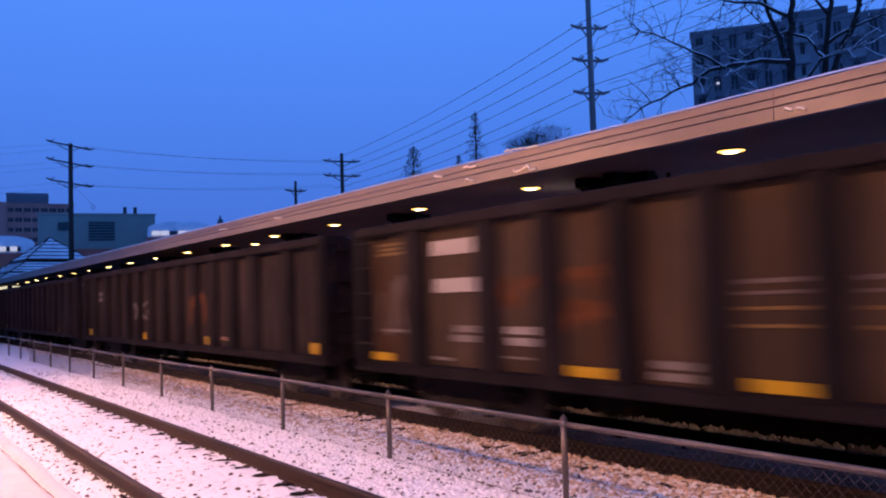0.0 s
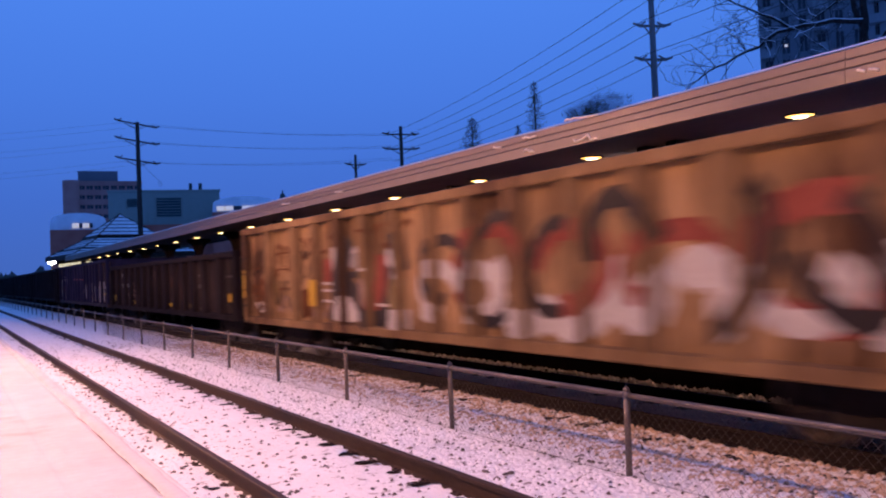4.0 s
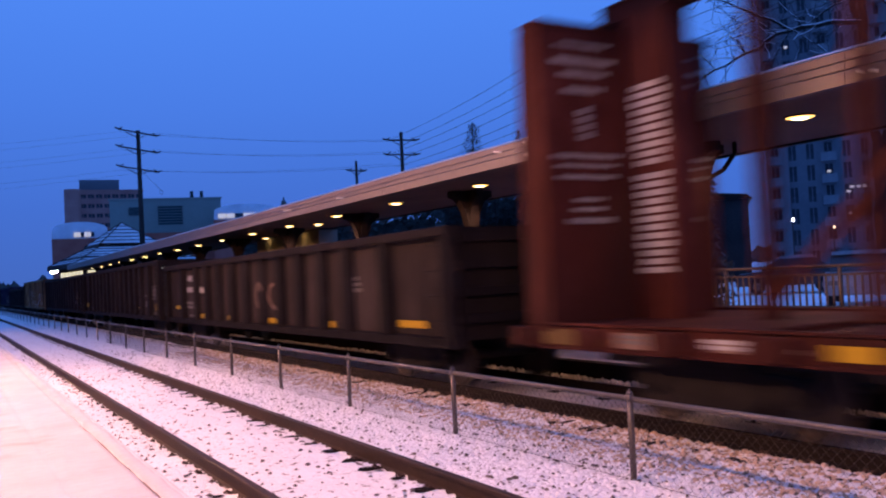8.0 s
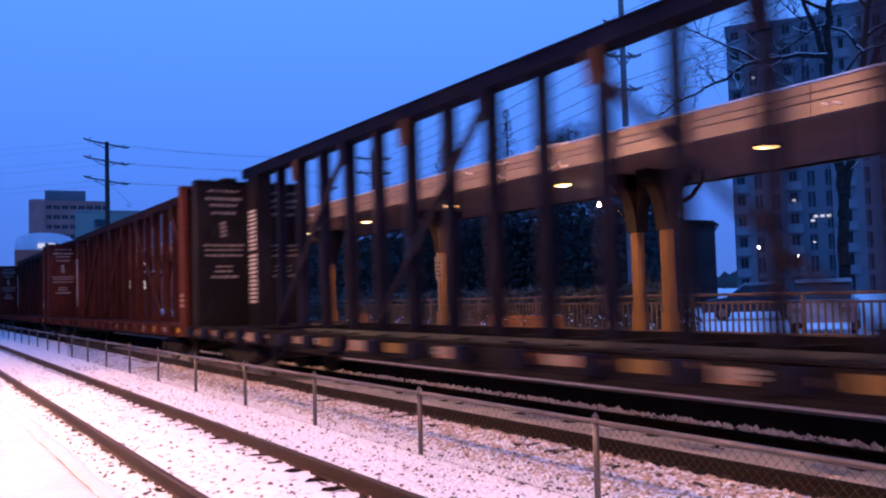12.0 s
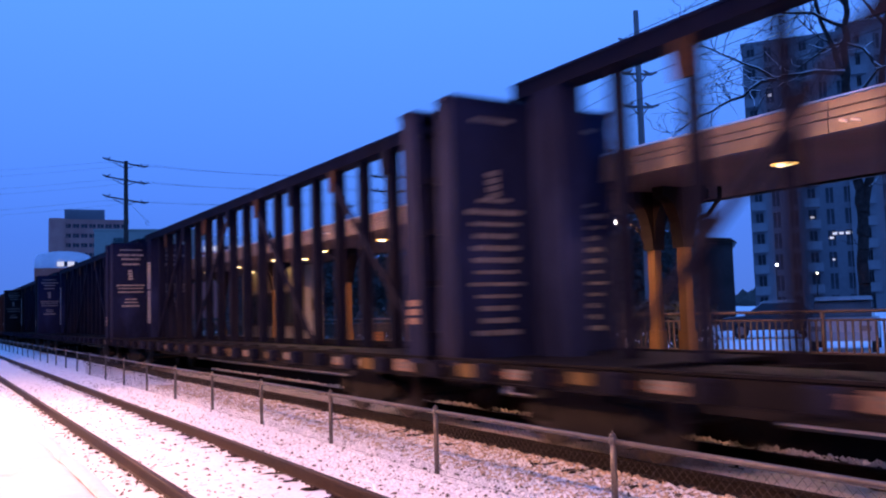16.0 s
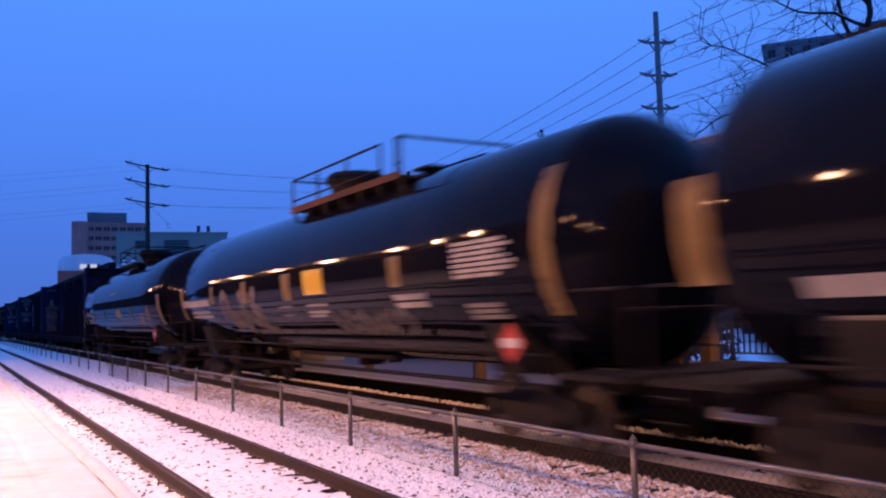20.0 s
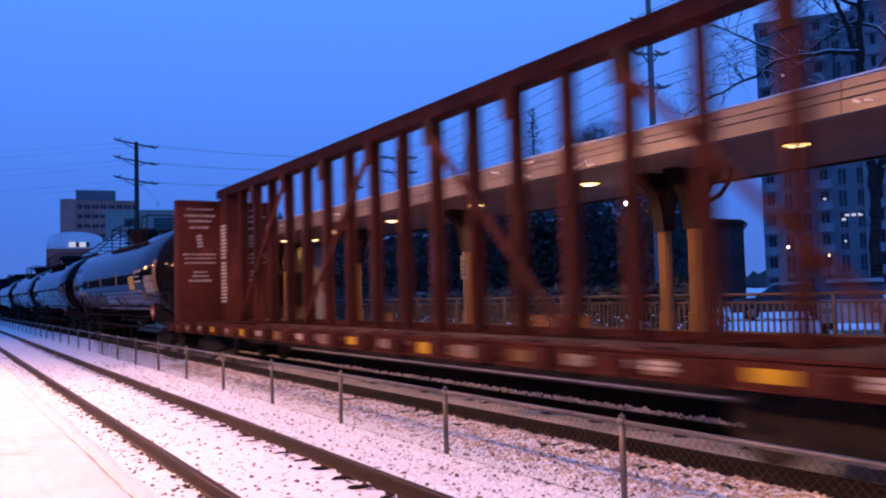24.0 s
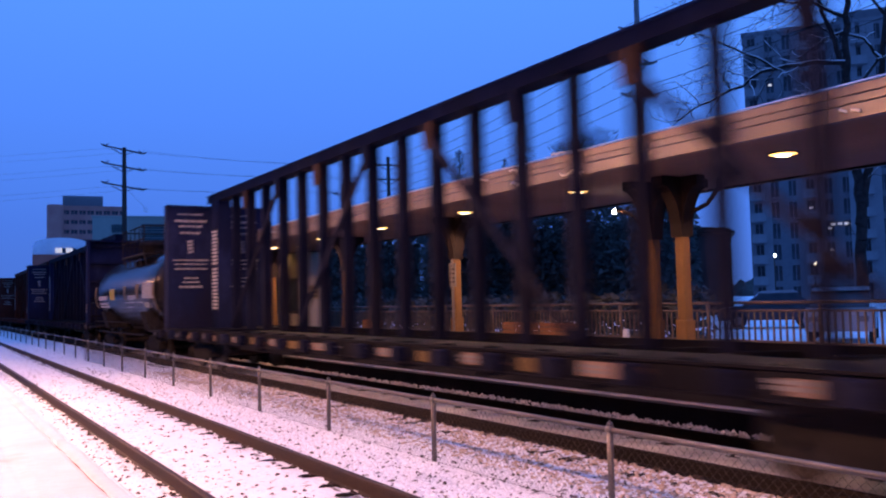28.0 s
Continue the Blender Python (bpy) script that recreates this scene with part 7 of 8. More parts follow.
def rounded_wing(name, label, az, D, half, z_lo, z_hi, lit_from, lit_to):
    """A brick wing with a curved snowy roof and a band of lit windows under it."""
    ob = empty(name, label, "building", place=facing(az, D))
    w = 2 * D * math.tan(radians(half))
    bm = B()
    box(bm, -w / 2, w / 2, 0, 14, -1, z_lo)
    part("brick_wall", bm, BRICK_WALL, ob)
    bm = B()
    pts = [(-w / 2 * math.cos(a), z_lo + 1.2 + (z_hi - z_lo - 1.2) * math.sin(a) ** 0.7 * 0.8 - (1.2 if a in (0.0, math.pi) else 0)) for a in np.linspace(0.0, math.pi, 14)]
    prism(bm, pts, 0.6, 14)
    part("curved_roof", fix(bm), ROOF_SNOW, ob)
    n = 6
    for k in range(n):
        x0 = lit_from + (lit_to - lit_from) * k / n
        x1 = lit_from + (lit_to - lit_from) * (k + 0.9) / n
        bm = B()
        box(bm, x0, x1, 0.40, 0.59, z_lo + 0.35, z_lo + 1.15)
        part("window", bm, LIT_WINDOW if k not in (2, 5) else GLASS_DARK, ob)
    return ob


rounded_wing("round_roofed_wing", "brick wing with snowy curved roof and lit windows", 7.40, 165.0, 1.62, 11.4, 14.9, -1.0, 2.4)
rounded_wing("round_roofed_wing", "brick wing with snowy curved roof and lit windows", 17.55, 165.0, 2.1, 14.1, 17.5, -5.2, 4.2)
x_, y_ = polar(20.0, 150)
bm = B()
tube(bm, (x_, y_, -1), (x_, y_, 16.5), 0.25, 0.15, n=8)
tube(bm, (x_, y_, 15), (x_, y_, 15.9), 0.6, 0.4, n=8)
tagged(part("roof_vent", bm, TEAL_DARK), "slim dark vent on a roof", "vent")

# pavilion with a pyramid roof at the platform's far end
pv = empty("station_pavilion", "station pavilion with snowy pyramid roof", "building", place=pose(14.55, 84.0, 0, 0, 0, 6))
bm = B()
box(bm, -4.6, 4.6, -4.6, 4.6, 0.1, 4.9)
part("masonry", bm, DARK_WALL, pv)


def pyramid(parent, cx, cy, half, z0, z1, lip):
    bm = B()
    a = [bm.verts.new((cx + sx * half, cy + sy * half, z0)) for sx, sy in ((-1, -1), (1, -1), (1, 1), (-1, 1))]
    b = [bm.verts.new((cx + sx * half, cy + sy * half, z0 - lip)) for sx, sy in ((-1, -1), (1, -1), (1, 1), (-1, 1))]
    t = bm.verts.new((cx, cy, z1))
    for i in range(4):
        bm.faces.new((a[i], a[(i + 1) % 4], t))
        bm.faces.new((b[i], b[(i + 1) % 4], a[(i + 1) % 4], a[i]))
    bm.faces.new(b[::-1])
    part("pyramid_roof", bm, ROOF_SNOW, parent)
    n_ = int(half / 0.42)
    for i in range(1, n_):
        f = i / n_
        w, z = half * (1 - f), z0 + (z1 - z0) * f + 0.02
        for p, q in (((-w, -w), (w, -w)), ((-w, w), (-w, -w))):
            bm = B()
            bar(bm, (cx + p[0], cy + p[1], z), (cx + q[0], cy + q[1], z), 0.10, 0.07)
            part("roof_course", bm, BROWN_STEEL, parent, "dark roof course bare of snow")
    for sx, sy in ((-1, -1), (1, -1), (1, 1), (-1, 1)):
        bm = B()
        bar(bm, (cx + sx * half, cy + sy * half, z0 + 0.05), (cx, cy, z1 + 0.05), 0.06, 0.06)
        part("hip_ridge", bm, BROWN_STEEL, parent)
    bm = B()
    box(bm, cx - half - 0.1, cx + half + 0.1, cy - half - 0.1, cy - half - 0.003, z0 - lip - 0.1, z0 + 0.06)
    part("eave", bm, BROWN_STEEL, parent)
    bm = B()
    box(bm, cx - half - 0.1, cx - half - 0.003, cy - half, cy + half, z0 - lip - 0.1, z0 + 0.06)
    part("eave", bm, BROWN_STEEL, parent)


pyramid(pv, 0, 0, 5.4, 4.3, 7.3, 0.3)
pyramid(pv, 0, 0, 2.7, 6.0, 8.1, 0.25)
bm = B()
box(bm, -2.6, 2.6, -2.6, 2.6, 5.6, 6.1)
part("clerestory", bm, BRICK_WALL, pv)

for k in range(7):
    bm = B()
    box(bm, -4.3 + k * 1.24, -3.3 + k * 1.24, -4.66, -4.604, 2.9, 3.65)
    part("window", bm, PAVILION_GLOW, pv, "lit cream waiting-room window")
for k in range(6):
    bm = B()
    box(bm, -4.66, -4.604, -4.2 + k * 1.4, -3.2 + k * 1.4, 2.9, 3.65)
    part("window", bm, PAVILION_GLOW, pv, "lit cream waiting-room window")

# far end of the line: low dark sheds
sx_, sy_ = polar(4.2, 230)
bm = B()
prism(bm, [(-16, 0), (16, 0), (16, 3.2), (0, 4.4), (-16, 3.2)], 0, 30)
sh = empty("railway_shed", "low dark shed beside the line", "building", place=pose(sx_ - 2, sy_, -0.4))
part("body", fix(bm), DARK_WALL, sh)

# dark house behind the railing
hs = empty("gable_house", "dark house wall seen beside the tower", "building", place=facing(48.2, 62.0))
bm = B()
box(bm, -4.6, 2.3, 0, 9, -0.3, 5.9)
part("masonry", bm, DARK_WALL, hs)
bm = B()
prism(bm, [(-4.9, 5.9), (2.6, 5.9), (2.2, 6.2), (-4.9, 6.9)], -0.3, 9.3)
part("roof", fix(bm), BROWN_STEEL, hs)

# floodlight at the platform's far end and the street lamp behind the canopy
fl = empty("floodlight", "bright white floodlight on a post at the platform end", "lamp", place=pose(10.3, 101.0, 0))
bm = B()
tube(bm, (0, 0, 0), (0, 0, 4.3), 0.07)
part("post", bm, GALV, fl)
bm = B()
lathe(bm, [(0.04, -0.22), (0.30, -0.18), (0.42, -0.02), (0.36, 0.14), (0.06, 0.2)], 14, Matrix.Translation((0, -0.15, 4.2)))
part("glass", bm, WHITE_GLOW, fl, "glaring white lamp face", True)
lamp("flood", "SPOT", (10.3, 100.4, 4.2), 900, (1.0, 0.95, 0.85), 0.3, target=(6, 70, 0), spot=110)


cf = empty("column_floodlight", "small white floodlight on a curved arm from a canopy column", "lamp", place=pose(10.9, 11.65, 3.30))
bm = B()
pts = [(0, -0.72 * math.sin(a), -0.55 * (1 - math.cos(a))) for a in np.linspace(0, math.pi / 2, 7)]
for p, q in zip(pts, pts[1:]):
    tube(bm, p, q, 0.03, n=8)
part("arm", bm, BRACKET, cf, smooth=True)
bm = B()
lathe(bm, [(0.010, -0.045), (0.04, -0.036), (0.048, 0.0), (0.027, 0.026), (0.010, 0.036)], 12)
part("lens", bm, WHITE_GLOW, cf, "glowing white lens", True)


def parked_car(place, paint_, label):
    """A parked saloon with snow on its roof."""
    ob = empty("parked_car", label, "car", "parked cars", place=place)
    bm = B()
    prism(bm, [(-2.1, 0.35), (2.1, 0.35), (2.15, 0.62), (1.95, 0.85), (1.0, 0.95), (-1.5, 0.98), (-2.1, 0.9), (-2.18, 0.6)], -0.85, 0.85, "x")
    part("body", fix(bm), paint_, ob)
    bm = B()
    prism(bm, [(1.1, 0.955), (0.45, 1.42), (-0.95, 1.44), (-1.55, 0.985)], -0.74, 0.74, "x")
    part("cabin", fix(bm), GLASS_DARK, ob)
    bm = B()
    prism(bm, [(0.5, 1.44), (0.3, 1.54), (-0.85, 1.56), (-1.05, 1.45)], -0.72, 0.72, "x")
    part("roof_snow", fix(bm), SLUSH, ob)
    for sx in (-0.86, 0.70):
        for sy in (-1.3, 1.3):
            bm = B()
            tube(bm, (sx, sy, 0.33), (sx + 0.16, sy, 0.33), 0.33, n=14)
            w = part("wheel", bm, CABLE, ob)
            bm = B()
            tube(bm, (sx - 0.004, sy, 0.33), (sx + 0.164, sy, 0.33), 0.18, n=10)
            part("rim", bm, GALV, w)
    for sx in (-0.6, 0.6):
        bm = B()
        bevel_box(bm, sx - 0.14, sx + 0.14, -2.2, -2.1, 0.62, 0.76, 0.02)
        part("headlight", bm, HEADLIGHT if "headlights" in label else GALV, ob)
    return ob


HEADLIGHT = glow("headlight_glass", (1.0, 0.95, 0.8), 10.0)
CAR_WHITE, CAR_DARK = mat("white_car_paint", (0.20, 0.20, 0.215), (0.27, 0.27, 0.285), 0.3, bump=0), mat("dark_car_paint", (0.03, 0.03, 0.035), (0.05, 0.05, 0.055), 0.3, bump=0)
x_, y_ = polar(56.6, 27.5)
parked_car(pose(x_, y_, 0.28, 0, 0, -60), CAR_WHITE, "white parked car dusted with snow")
x_, y_ = polar(29.6, 58.0)
parked_car(pose(x_, y_, 0.25, 0, 0, -28), CAR_DARK, "dark car with headlights on in the street")
x_, y_ = polar(52.5, 38.0)
parked_car(pose(x_, y_, 0.25, 0, 0, 40), CAR_DARK, "dark parked car with snowy roof")

# small lights of distant windows and lamps along the street
for az_, el_, d_, m_ in ((27.2, 0.8, 90, LAMP_HOT), (33.5, 1.2, 80, LAMP_HOT), (52.9, 2.2, 85, WHITE_GLOW), (30.9, 2.6, 100, LAMP_HOT), (55.2, 1.6, 90, LAMP_HOT), (1.1, 1.0, 210, LAMP_HOT), (1.9, 1.15, 190, LAMP_HOT), (2.6, 1.3, 170, LAMP_HOT)):
    x_, y_ = polar(az_, d_)
    z_ = 1.75 + d_ * math.tan(radians(el_))
    ob = empty("street_lamp", "distant small street lamp", "lamp", "street lamps", place=pose(x_, y_, 0.2))
    bm = B()
    tube(bm, (0, 0.1, 0), (0, 0.1, z_ - 0.2), 0.05)
    part("mast", bm, POLE_WOOD, ob)
    bm = B()
    lathe(bm, [(0.02, z_ - 0.2), (0.10, z_ - 0.14), (0.10, z_ - 0.04), (0.02, z_)], 10)
    part("head", bm, m_, ob, "small glowing head")

# ---------------------------------------------------------------- trees


def bare_tree(name, label, x, y, height, seed, spread=0.55, levels=5, twig=0.012, trunk=0.16, snow=True, first=0.30):
    """A leafless tree: tapering limbs that fork again and again, snow along the upper sides of the limbs."""
    ob = empty(name, label, "tree", place=pose(x, y, 0.1))
    r = random.Random(seed)
    wood, fine, white = B(), B(), B()

    def grow(p, d, length, rad, level):
        steps = 3
        q = p
        for i in range(steps):
            d = (d + Vector((r.uniform(-1, 1), r.uniform(-1, 1), r.uniform(-0.5, 0.7))) * (0.16 if level < 2 else 0.30)).normalized()
            e = q + d * length / steps
            r0, r1 = rad * (1 - 0.22 * i / steps), rad * (1 - 0.22 * (i + 1) / steps)
            tube(wood if level < 3 else fine, q, e, r0, r1, n=8 if level < 2 else 5 if level < 3 else 3, caps=False)
            if snow and level > 0 and abs(d.z) < 0.75 and level < 4:
                up = Vector((0, 0, r0 * 0.85))
                tube(white, q + up, e + up, r0 * 0.55, r1 * 0.55, n=4, caps=False)
            q = e
            if level > 0 and level < levels and r.random() < 0.72:
                side = d.orthogonal().normalized()
                side.rotate(Matrix.Rotation(r.uniform(0, 6.28), 3, d))
                grow(q, (d * 0.5 + side * 0.8 + Vector((0, 0, 0.15))).normalized(), length * r.uniform(0.4, 0.62), rad * 0.45, level + 1)
        if level < levels:
            n_ = 3 if level < 2 else 2
            a0 = r.uniform(0, 6.28)
            for k in range(n_):
                side = d.orthogonal().normalized()
                side.rotate(Matrix.Rotation(a0 + k * 6.28 / n_ + r.uniform(-0.5, 0.5), 3, d))
                nd = (d * r.uniform(0.7, 1.0) + side * spread * r.uniform(0.7, 1.5)).normalized()
                grow(q, nd, length * r.uniform(0.60, 0.82), max(twig, rad * 0.60), level + 1)

    grow(Vector((0, 0, -0.2)), Vector((0, 0, 1)), height * first, trunk, 0)
    part("trunk", wood, BARK, ob, "dark wet trunk and limbs", True)
    tagged(part("branchwork", fine, TWIGS, ob, "fine bare twigs"), kind="stuff")
    if snow:
        tagged(part("limb_snow", white, SNOW, ob, "thin snow lying on the limbs"), kind="stuff")
    else:
        white.free()
    return ob


def limbed_tree(label, az, dist, seed, stems, limbs):
    """A big bare tree by its stems and main limbs, each through (sideways, away, height) points, with forking twigs along them."""
    x, y = polar(az, dist)
    ob = empty("bare_tree", label, "tree", place=pose(x, y, 0.1, 0, 0, -az))
    r = random.Random(seed)
    wood, fine, white = B(), B(), B()

    def twig(p, d, length, rad, level):
        q = p
        for i in range(3):
            d = (d + Vector((r.uniform(-1, 1), r.uniform(-1, 1), r.uniform(-0.7, 0.8))) * 0.34).normalized()
            e = q + d * length / 3
            tube(fine, q, e, rad * (1 - 0.2 * i), rad * (0.8 - 0.2 * i), n=3, caps=False)
            if level == 0 and abs(d.z) < 0.7:
                tube(white, q + Vector((0, 0, rad * 0.8)), e + Vector((0, 0, rad * 0.8)), rad * 0.55, n=4, caps=False)
            q = e
            if level < 2 and r.random() < 0.8:
                side = d.orthogonal().normalized()
                side.rotate(Matrix.Rotation(r.uniform(0, 6.28), 3, d))
                twig(q, (d * 0.6 + side * 0.8).normalized(), length * r.uniform(0.4, 0.65), rad * 0.62, level + 1)

    def run(pts, r0, r1, every, snowy):
        pts = [Vector(p) for p in pts]
        path = []
        for a, b in zip(pts, pts[1:]):
            k = max(2, int((b - a).length / 0.5))
            path += [a.lerp(b, i / k) + Vector((r.uniform(-1, 1), r.uniform(-1, 1), r.uniform(-1, 1))) * 0.07 for i in range(k)]
        path.append(pts[-1])
        n = len(path) - 1
        for i, (a, b) in enumerate(zip(path, path[1:])):
            ra, rb = r0 + (r1 - r0) * i / n, r0 + (r1 - r0) * (i + 1) / n
            tube(wood, a, b, ra, rb, n=8, caps=False)
            d = (b - a).normalized()
            if snowy and abs(d.z) < 0.8:
                tube(white, a + Vector((0, 0, ra * 0.75)), b + Vector((0, 0, rb * 0.75)), ra * 0.6, rb * 0.6, n=5, caps=False)
            for _ in range(3 if every > 0.5 else 1):
                if i < 2 or r.random() > every:
                    continue
                side = d.orthogonal().normalized()
                side.rotate(Matrix.Rotation(r.uniform(0, 6.28), 3, d))
                twig(b, (d * 0.5 + side * 0.9 + Vector((0, 0, 0.1))).normalized(), r.uniform(0.9, 2.4), 0.024, 0)

    for pts, r0, r1 in stems:
        run(pts, r0, r1, 0.34, False)
    for pts, r0, r1 in limbs:
        run(pts, r0, r1, 0.75, True)
    part("trunk", wood, BARK, ob, "dark wet trunk and limbs", True)
    tagged(part("branchwork", fine, TWIGS, ob, "fine bare twigs"), kind="stuff")
    tagged(part("limb_snow", white, SNOW, ob, "thin snow lying on the limbs"), kind="stuff")
    return ob


limbed_tree("large bare tree with snow-lined spreading limbs", 57.7, 42.0, 5,
            [([(0, 0, -0.3), (0.1, 0.1, 6), (-0.2, 0, 11.5), (0.1, 0.2, 16), (-0.5, 0, 21)], 0.27, 0.06),
             ([(0.0, 0, 4.5), (1.0, 0.5, 9), (1.5, 0.8, 13.5), (2.6, 1, 20)], 0.20, 0.05),
             ([(1.2, 0.6, 10.5), (2.6, 0.4, 13.5), (3.4, 0.2, 16.5), (4.6, 0.3, 21)], 0.14, 0.04),
             ([(-0.1, 0, 11.0), (-1.0, 0.3, 14.5), (-1.5, 0.4, 17.5), (-2.2, 0.4, 21)], 0.12, 0.03),
             ([(2.8, 0.4, 14.0), (2.4, 0.7, 16.5), (1.4, 0.9, 19.5)], 0.09, 0.03)],
            [([(-0.1, 0, 11.9), (-1.4, -0.3, 12.0), (-3.7, -0.8, 11.8), (-4.5, -1, 11.2), (-6.9, -1.2, 10.2), (-7.6, -1.3, 9.8)], 0.11, 0.025),
             ([(-3.2, -0.7, 11.9), (-3.9, -0.5, 12.5), (-4.8, -0.3, 13.1), (-5.8, 0, 13.8), (-7.4, 0.3, 14.7)], 0.07, 0.02),
             ([(-0.2, 0, 13.3), (-1.0, 0.4, 13.1), (-2.6, 0.9, 12.3)], 0.07, 0.02),
             ([(-0.1, 0.1, 14.0), (-1.4, 0.2, 14.9), (-2.9, 0.2, 15.2), (-4.6, 0.5, 16.6)], 0.09, 0.02),
             ([(1.3, 0.6, 12.0), (0.6, 1.4, 13.2), (-1.2, 2.2, 14.2), (-2.2, 2.6, 15.6)], 0.08, 0.02),
             ([(1.4, 0.7, 12.6), (2.4, 0.6, 13.2), (4.2, 0.2, 13.6)], 0.09, 0.02),
             ([(0.0, 0.0, 7.6), (-0.9, -0.3, 9.0), (-1.6, -0.4, 10.6)], 0.07, 0.02),
             ([(0.1, 0, 10.6), (1.2, -0.6, 11.6), (2.8, -1.0, 11.9)], 0.08, 0.02),
             ([(0.0, 0.1, 15.0), (-1.0, -0.6, 16.4), (-2.0, -1.2, 17.2), (-3.2, -1.4, 18.8)], 0.08, 0.02),
             ([(1.6, 0.8, 14.0), (0.6, -0.2, 15.2), (0.2, -0.8, 17.0)], 0.07, 0.02),
             ([(1.7, 0.9, 15.0), (3.2, 0.8, 16.0), (4.2, 0.6, 17.6)], 0.07, 0.02)])
x_, y_ = polar(41.4, 76)
far_tree = bare_tree("bare_tree", "distant round-headed bare tree", x_, y_, 17.5, 22, spread=0.8, levels=5, trunk=0.2, twig=0.03, snow=False, first=0.34)
bm = B()
rr = random.Random(4)
for k in range(15000):
    u, v, w = rr.gauss(0, 1), rr.gauss(0, 1), rr.gauss(0, 1)
    s_ = rr.random() ** 0.45 / max(0.2, math.sqrt(u * u + v * v + w * w))
    lump = 0.75 + 0.35 * noise.noise((u * s_ * 2, v * s_ * 2, w * s_ * 2))
    p = Vector((u * s_ * 3.9 * lump, v * s_ * 4.2 * lump, 13.7 + w * s_ * 3.6 * lump))
    d1 = (p - Vector((0, 0, 9.5))).normalized() + Vector((rr.uniform(-0.6, 0.6), rr.uniform(-0.6, 0.6), rr.uniform(-0.3, 0.6)))
    n_ = d1.orthogonal().normalized() * 0.04
    e = p + d1.normalized() * rr.uniform(0.35, 0.8)
    bm.faces.new([bm.verts.new(q) for q in (p - n_, p + n_, e)])
tagged(part("twig_haze", bm, TWIGS, far_tree, "haze of fine bare twigs"), kind="stuff")


def conifer(name, label, x, y, height, width, seed, tiers=16, sparse=0.0):
    """A spruce: straight trunk, drooping boughs in tiers, each with many small sprays of needles."""
    ob = empty(name, label, "tree", "conifers", place=pose(x, y, 0))
    r = random.Random(seed)
    bm = B()
    tube(bm, (0, 0, -0.3), (0, 0, height), height * 0.016, 0.02, n=8)
    part("trunk", bm, BARK, ob, smooth=True)
    bm = B()
    n = int(tiers * 260 * (1 - sparse))
    for k in range(n):
        f = r.random() ** 1.3
        z = height * (0.06 + 0.93 * f)
        a = r.uniform(0, 6.28)
        lump = 0.72 + 0.5 * noise.noise((math.cos(a) * 1.7, math.sin(a) * 1.7, z * (1.1 + sparse * 1.5)))
        rad = (width / 2 * (1 - f) ** (0.62 + sparse) + 0.10) * lump
        q = r.random() ** 0.55
        p = Vector((math.cos(a) * rad * q, math.sin(a) * rad * q, z - 0.3 * rad * q))
        out = Vector((math.cos(a + r.uniform(-0.7, 0.7)), math.sin(a + r.uniform(-0.7, 0.7)), r.uniform(-0.5, 0.55)))
        L = r.uniform(0.18, 0.5) * (0.5 + 0.5 * (1 - f))
        side = Vector((-math.sin(a), math.cos(a), r.uniform(-0.4, 0.4))) * L * 0.28
        bm.faces.new([bm.verts.new(v) for v in (p - side, p + side, p + out * L)])
    tagged(part("needle_crown", bm, NEEDLES, ob, "dark drooping needle boughs"), kind="stuff")
    return ob


for az_, el_, d_, w_, sp_ in ((32.85, 10.1, 62, 6.2, 0.0), (37.1, 12.2, 66, 6.0, 0.12), (35.9, 9.4, 66, 3.6, 0.2)):
    x_, y_ = polar(az_, d_)
    conifer("spruce_tree", "dark slim spruce against the dusk sky", x_, y_, 1.75 + d_ * math.tan(radians(el_)), w_, int(az_ * 10), 18, sp_)
# a dark belt of conifers behind the street
rr = random.Random(77)
belt_src = [conifer("spruce_tree", "dark bushy conifer in the belt behind the street", 40, 60, 9.6, 5.6, 91, 14), conifer("spruce_tree", "dark bushy conifer in the belt behind the street", 43, 57, 8.8, 5.4, 92, 14)]
for k in range(16):
    az_ = 30.6 + k * 1.05
    d_ = 58 + rr.uniform(-6, 10)
    x_, y_ = polar(az_ + rr.uniform(-0.4, 0.4), d_)
    ob = copy_thing(belt_src[k % 2], pose(x_, y_, 0, 0, 0, rr.uniform(0, 360)))
    sc = rr.uniform(0.8, 1.05)
    ob.scale = (sc * 1.1, sc * 1.1, sc)

# evergreen thicket on the bank, dense to the ground
bm = B()
rr = random.Random(19)
for k in range(21000):
    az_ = rr.uniform(17.0, 48.2)
    d_ = rr.uniform(53, 58) if az_ > 30 else rr.uniform(62, 68)
    hmax = 7.4 + 1.1 * noise.noise((az_ * 0.7, 0, 0)) + 0.6 * noise.noise((az_ * 2.3, 3, 0))
    hmax = min(hmax, 1.7 + d_ * 2.2 * math.sin(radians(az_)) / 9)
    x_, y_ = polar(az_, d_)
    p = Vector((x_, y_, rr.random() ** 0.9 * hmax))
    L = rr.uniform(0.25, 0.6)
    d1 = Vector((rr.uniform(-1, 1), rr.uniform(-1, 1), rr.uniform(-0.9, 0.5))).normalized() * L
    d2 = Vector((rr.uniform(-1, 1), rr.uniform(-1, 1), rr.uniform(-0.6, 0.9))).normalized() * L * 0.7
    bm.faces.new([bm.verts.new(v) for v in (p, p + d1, p + d2)])
prev = None
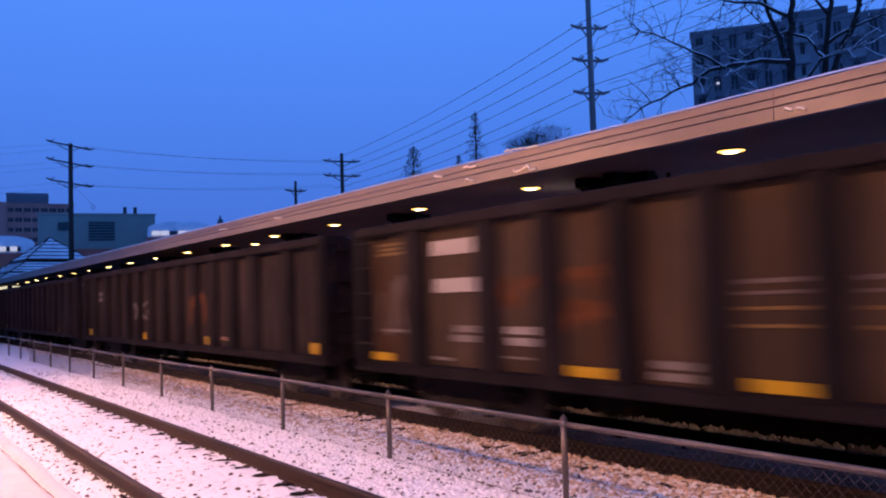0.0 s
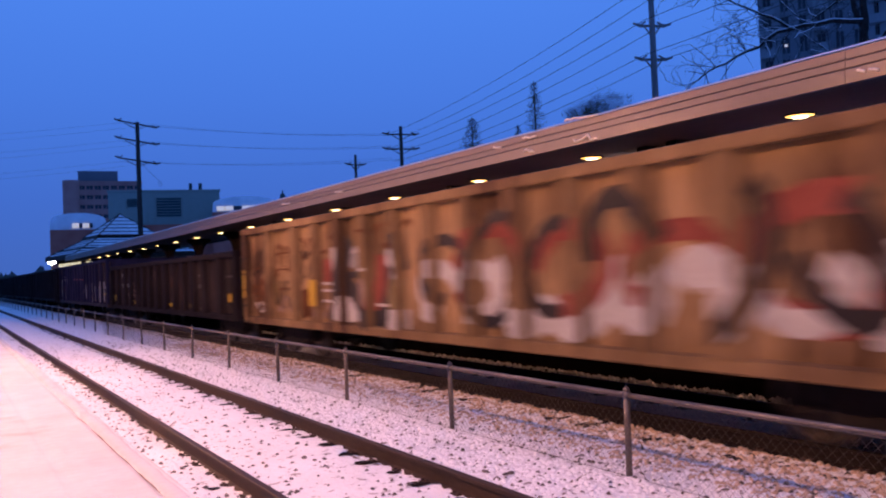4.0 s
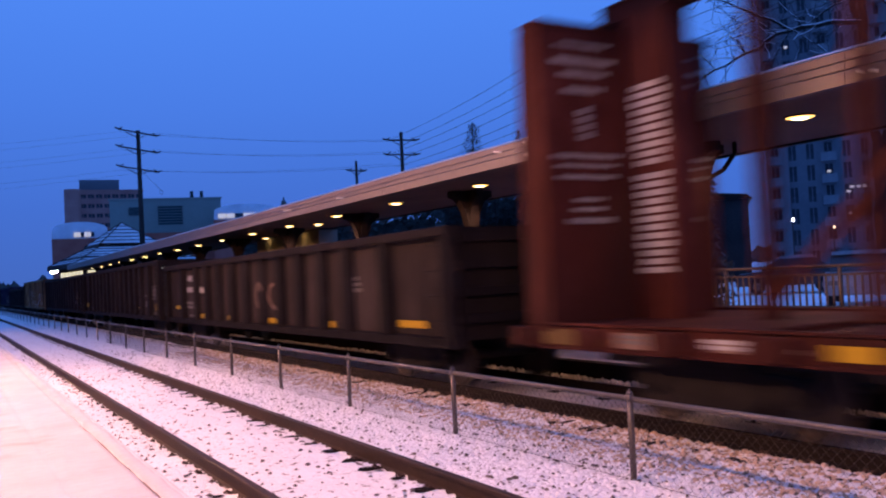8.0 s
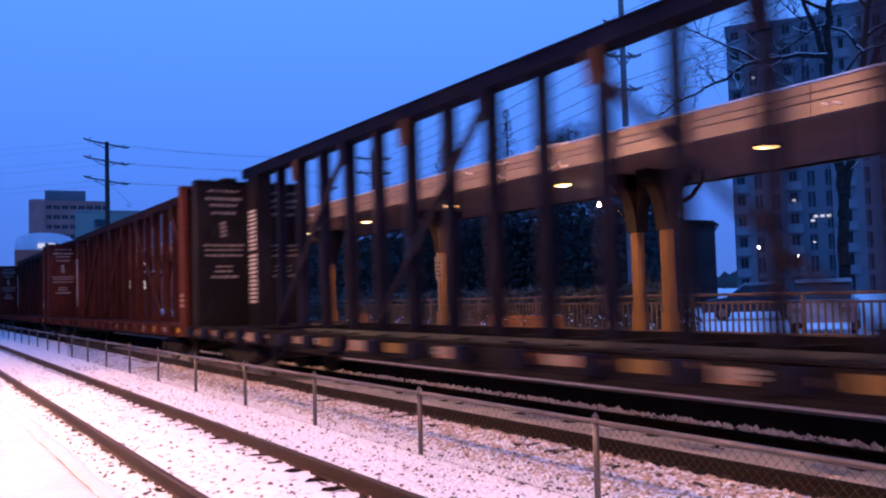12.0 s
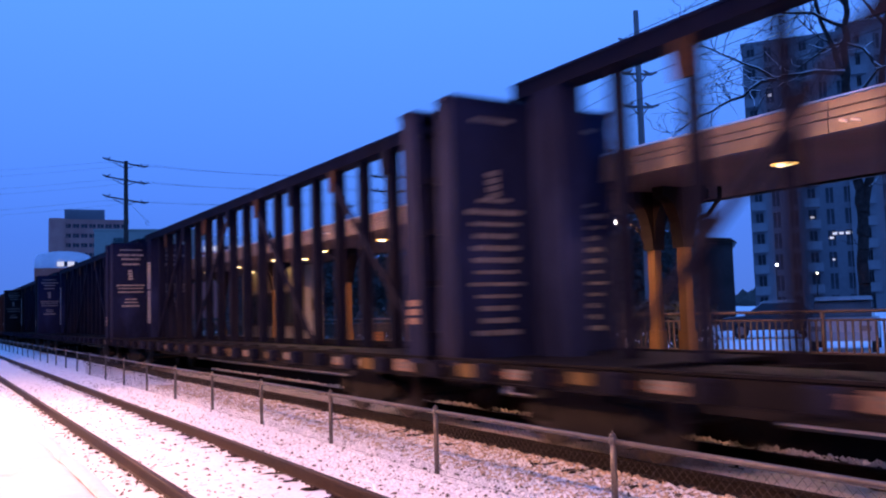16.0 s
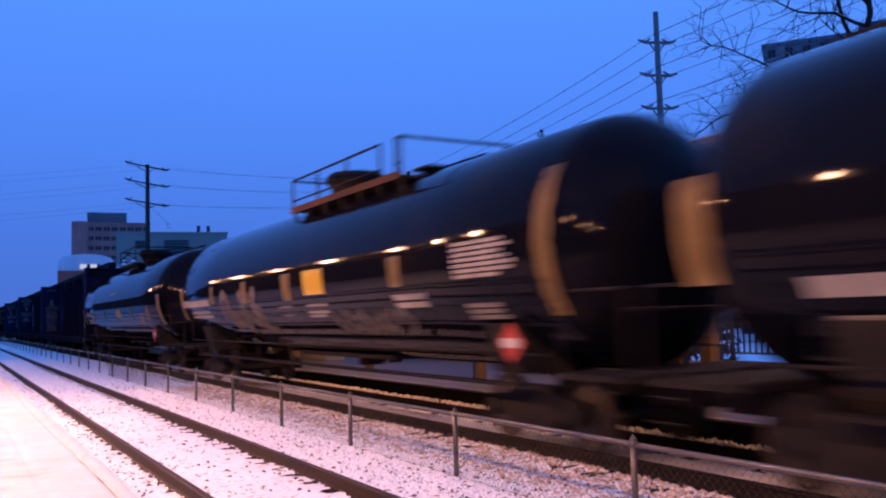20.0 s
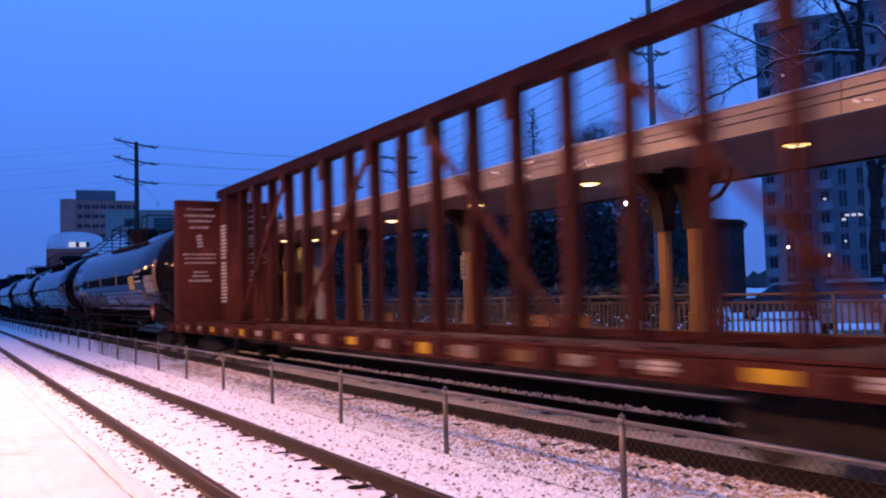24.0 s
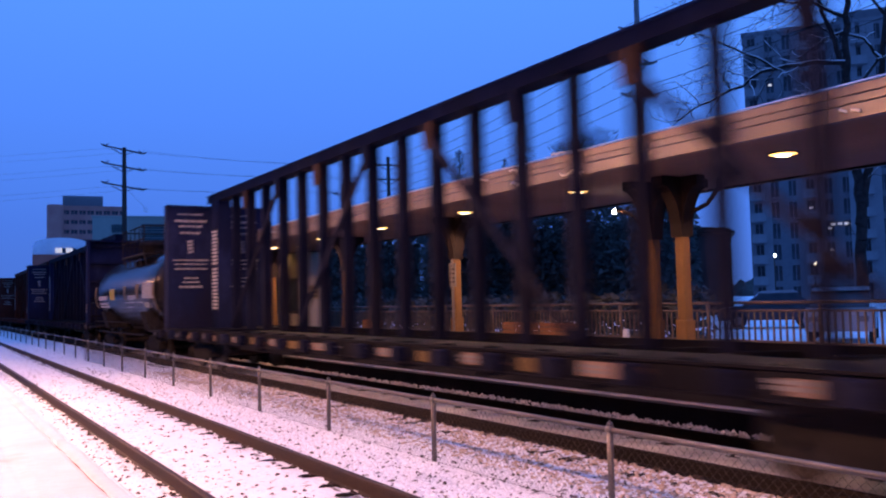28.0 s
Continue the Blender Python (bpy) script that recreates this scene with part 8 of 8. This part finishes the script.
for k in range(63):
    az_ = 17.0 + k * 0.5
    d_ = 59.5 if az_ > 30 else 69.5
    top = min(6.4 + 0.8 * noise.noise((az_ * 0.7, 0, 0)), 1.6 + d_ * 2.1 * math.sin(radians(az_)) / 9)
    x_, y_ = polar(az_, d_)
    cur = (bm.verts.new((x_, y_, -0.3)), bm.verts.new((x_, y_, top)))
    if prev and k != 27:
        bm.faces.new((prev[0], cur[0], cur[1], prev[1]))
    prev = cur
tagged(part("evergreen_thicket", bm, NEEDLES), "dark dense evergreen thicket behind the street", "bushes", kind="stuff")

# far woods along the skyline
bm = B()
rr = random.Random(31)
for k in range(900):
    az_ = rr.uniform(-30, 100)
    d_ = rr.uniform(330, 420)
    x_, y_ = polar(az_, d_)
    if x_ < 26:
        continue
    h_ = rr.uniform(4, 9.5)
    w_ = rr.uniform(2.5, 6)
    t_ = bm.verts.new((x_, y_, h_))
    ring = [bm.verts.new((x_ + w_ * math.cos(a) * rr.uniform(0.7, 1.1), y_ + w_ * math.sin(a), h_ * rr.uniform(0.25, 0.6))) for a in (0, 1.05, 2.1, 3.14, 4.2, 5.25)]
    low = [bm.verts.new((v.co.x, v.co.y, -1)) for v in ring]
    for i in range(6):
        bm.faces.new((ring[i], ring[(i + 1) % 6], t_))
        bm.faces.new((low[i], low[(i + 1) % 6], ring[(i + 1) % 6], ring[i]))
for k in range(140):
    x_, y_ = rr.uniform(-120, 60), rr.uniform(905, 960)
    h_, w_ = rr.uniform(9, 19), rr.uniform(4, 8)
    t_ = bm.verts.new((x_, y_, h_))
    ring = [bm.verts.new((x_ + w_ * math.cos(a) * rr.uniform(0.7, 1.1), y_ + w_ * math.sin(a), h_ * rr.uniform(0.35, 0.75))) for a in (0, 1.05, 2.1, 3.14, 4.2, 5.25)]
    low = [bm.verts.new((v.co.x, v.co.y, -1)) for v in ring]
    for i in range(6):
        bm.faces.new((ring[i], ring[(i + 1) % 6], t_))
        bm.faces.new((low[i], low[(i + 1) % 6], ring[(i + 1) % 6], ring[i]))
tagged(part("far_woods", bm, NEEDLES), "dark line of far woods on the skyline", "trees", kind="stuff")

# ---------------------------------------------------------------- what moves
# how far the train has gone, every two seconds, and its slight surges
RUN = [0.0, 31.45, 63.32, 95.43, 127.63, 159.78, 191.82, 223.66, 255.29, 286.72, 317.97, 349.11, 380.25, 411.51, 443.05]
SURGE = {0: -0.06, 2: -0.08, 6: 0.08, 7: -0.12, 18: -0.15, 20: -0.30, 26: -0.20}


def gone(t):
    i = min(int(t // 2), len(RUN) - 2)
    p0, p1 = RUN[max(i - 1, 0)], RUN[min(i + 2, len(RUN) - 1)]
    a, b = RUN[i], RUN[i + 1]
    f = t / 2 - i
    m0 = (b - p0) / 2 if i > 0 else b - a
    m1 = (p1 - a) / 2 if i + 2 < len(RUN) else b - a
    return (2 * f**3 - 3 * f**2 + 1) * a + (f**3 - 2 * f**2 + f) * m0 + (3 * f**2 - 2 * f**3) * b + (f**3 - f**2) * m1


def motions():
    for car, at in CARS:
        walk(car, [(t, pose(TRACK_X, at + gone(t) + SURGE.get(t, 0.0), 0)) for t in range(0, 29)])
    # the wheels roll while they pass the platform
    for ob, at, d in WHEELS:
        ks = [k for k in range(0, 28 * FPS + 1) if -1.0 < at + gone(k / FPS) < 26.0]
        rows = []
        if not ks or ks[0] > 0:
            rows.append((0.0, 0.0))
        for k in ks:
            rows.append((k / FPS, (gone(k / FPS) - gone(ks[0] / FPS)) / 0.46))
        if rows[-1][0] < 28:
            rows.append((28.0, rows[-1][1]))
        walk(ob, [(t, pose(0, d, 0.46, -math.degrees(a) % 360, 0, 0)) for t, a in rows])


motions()
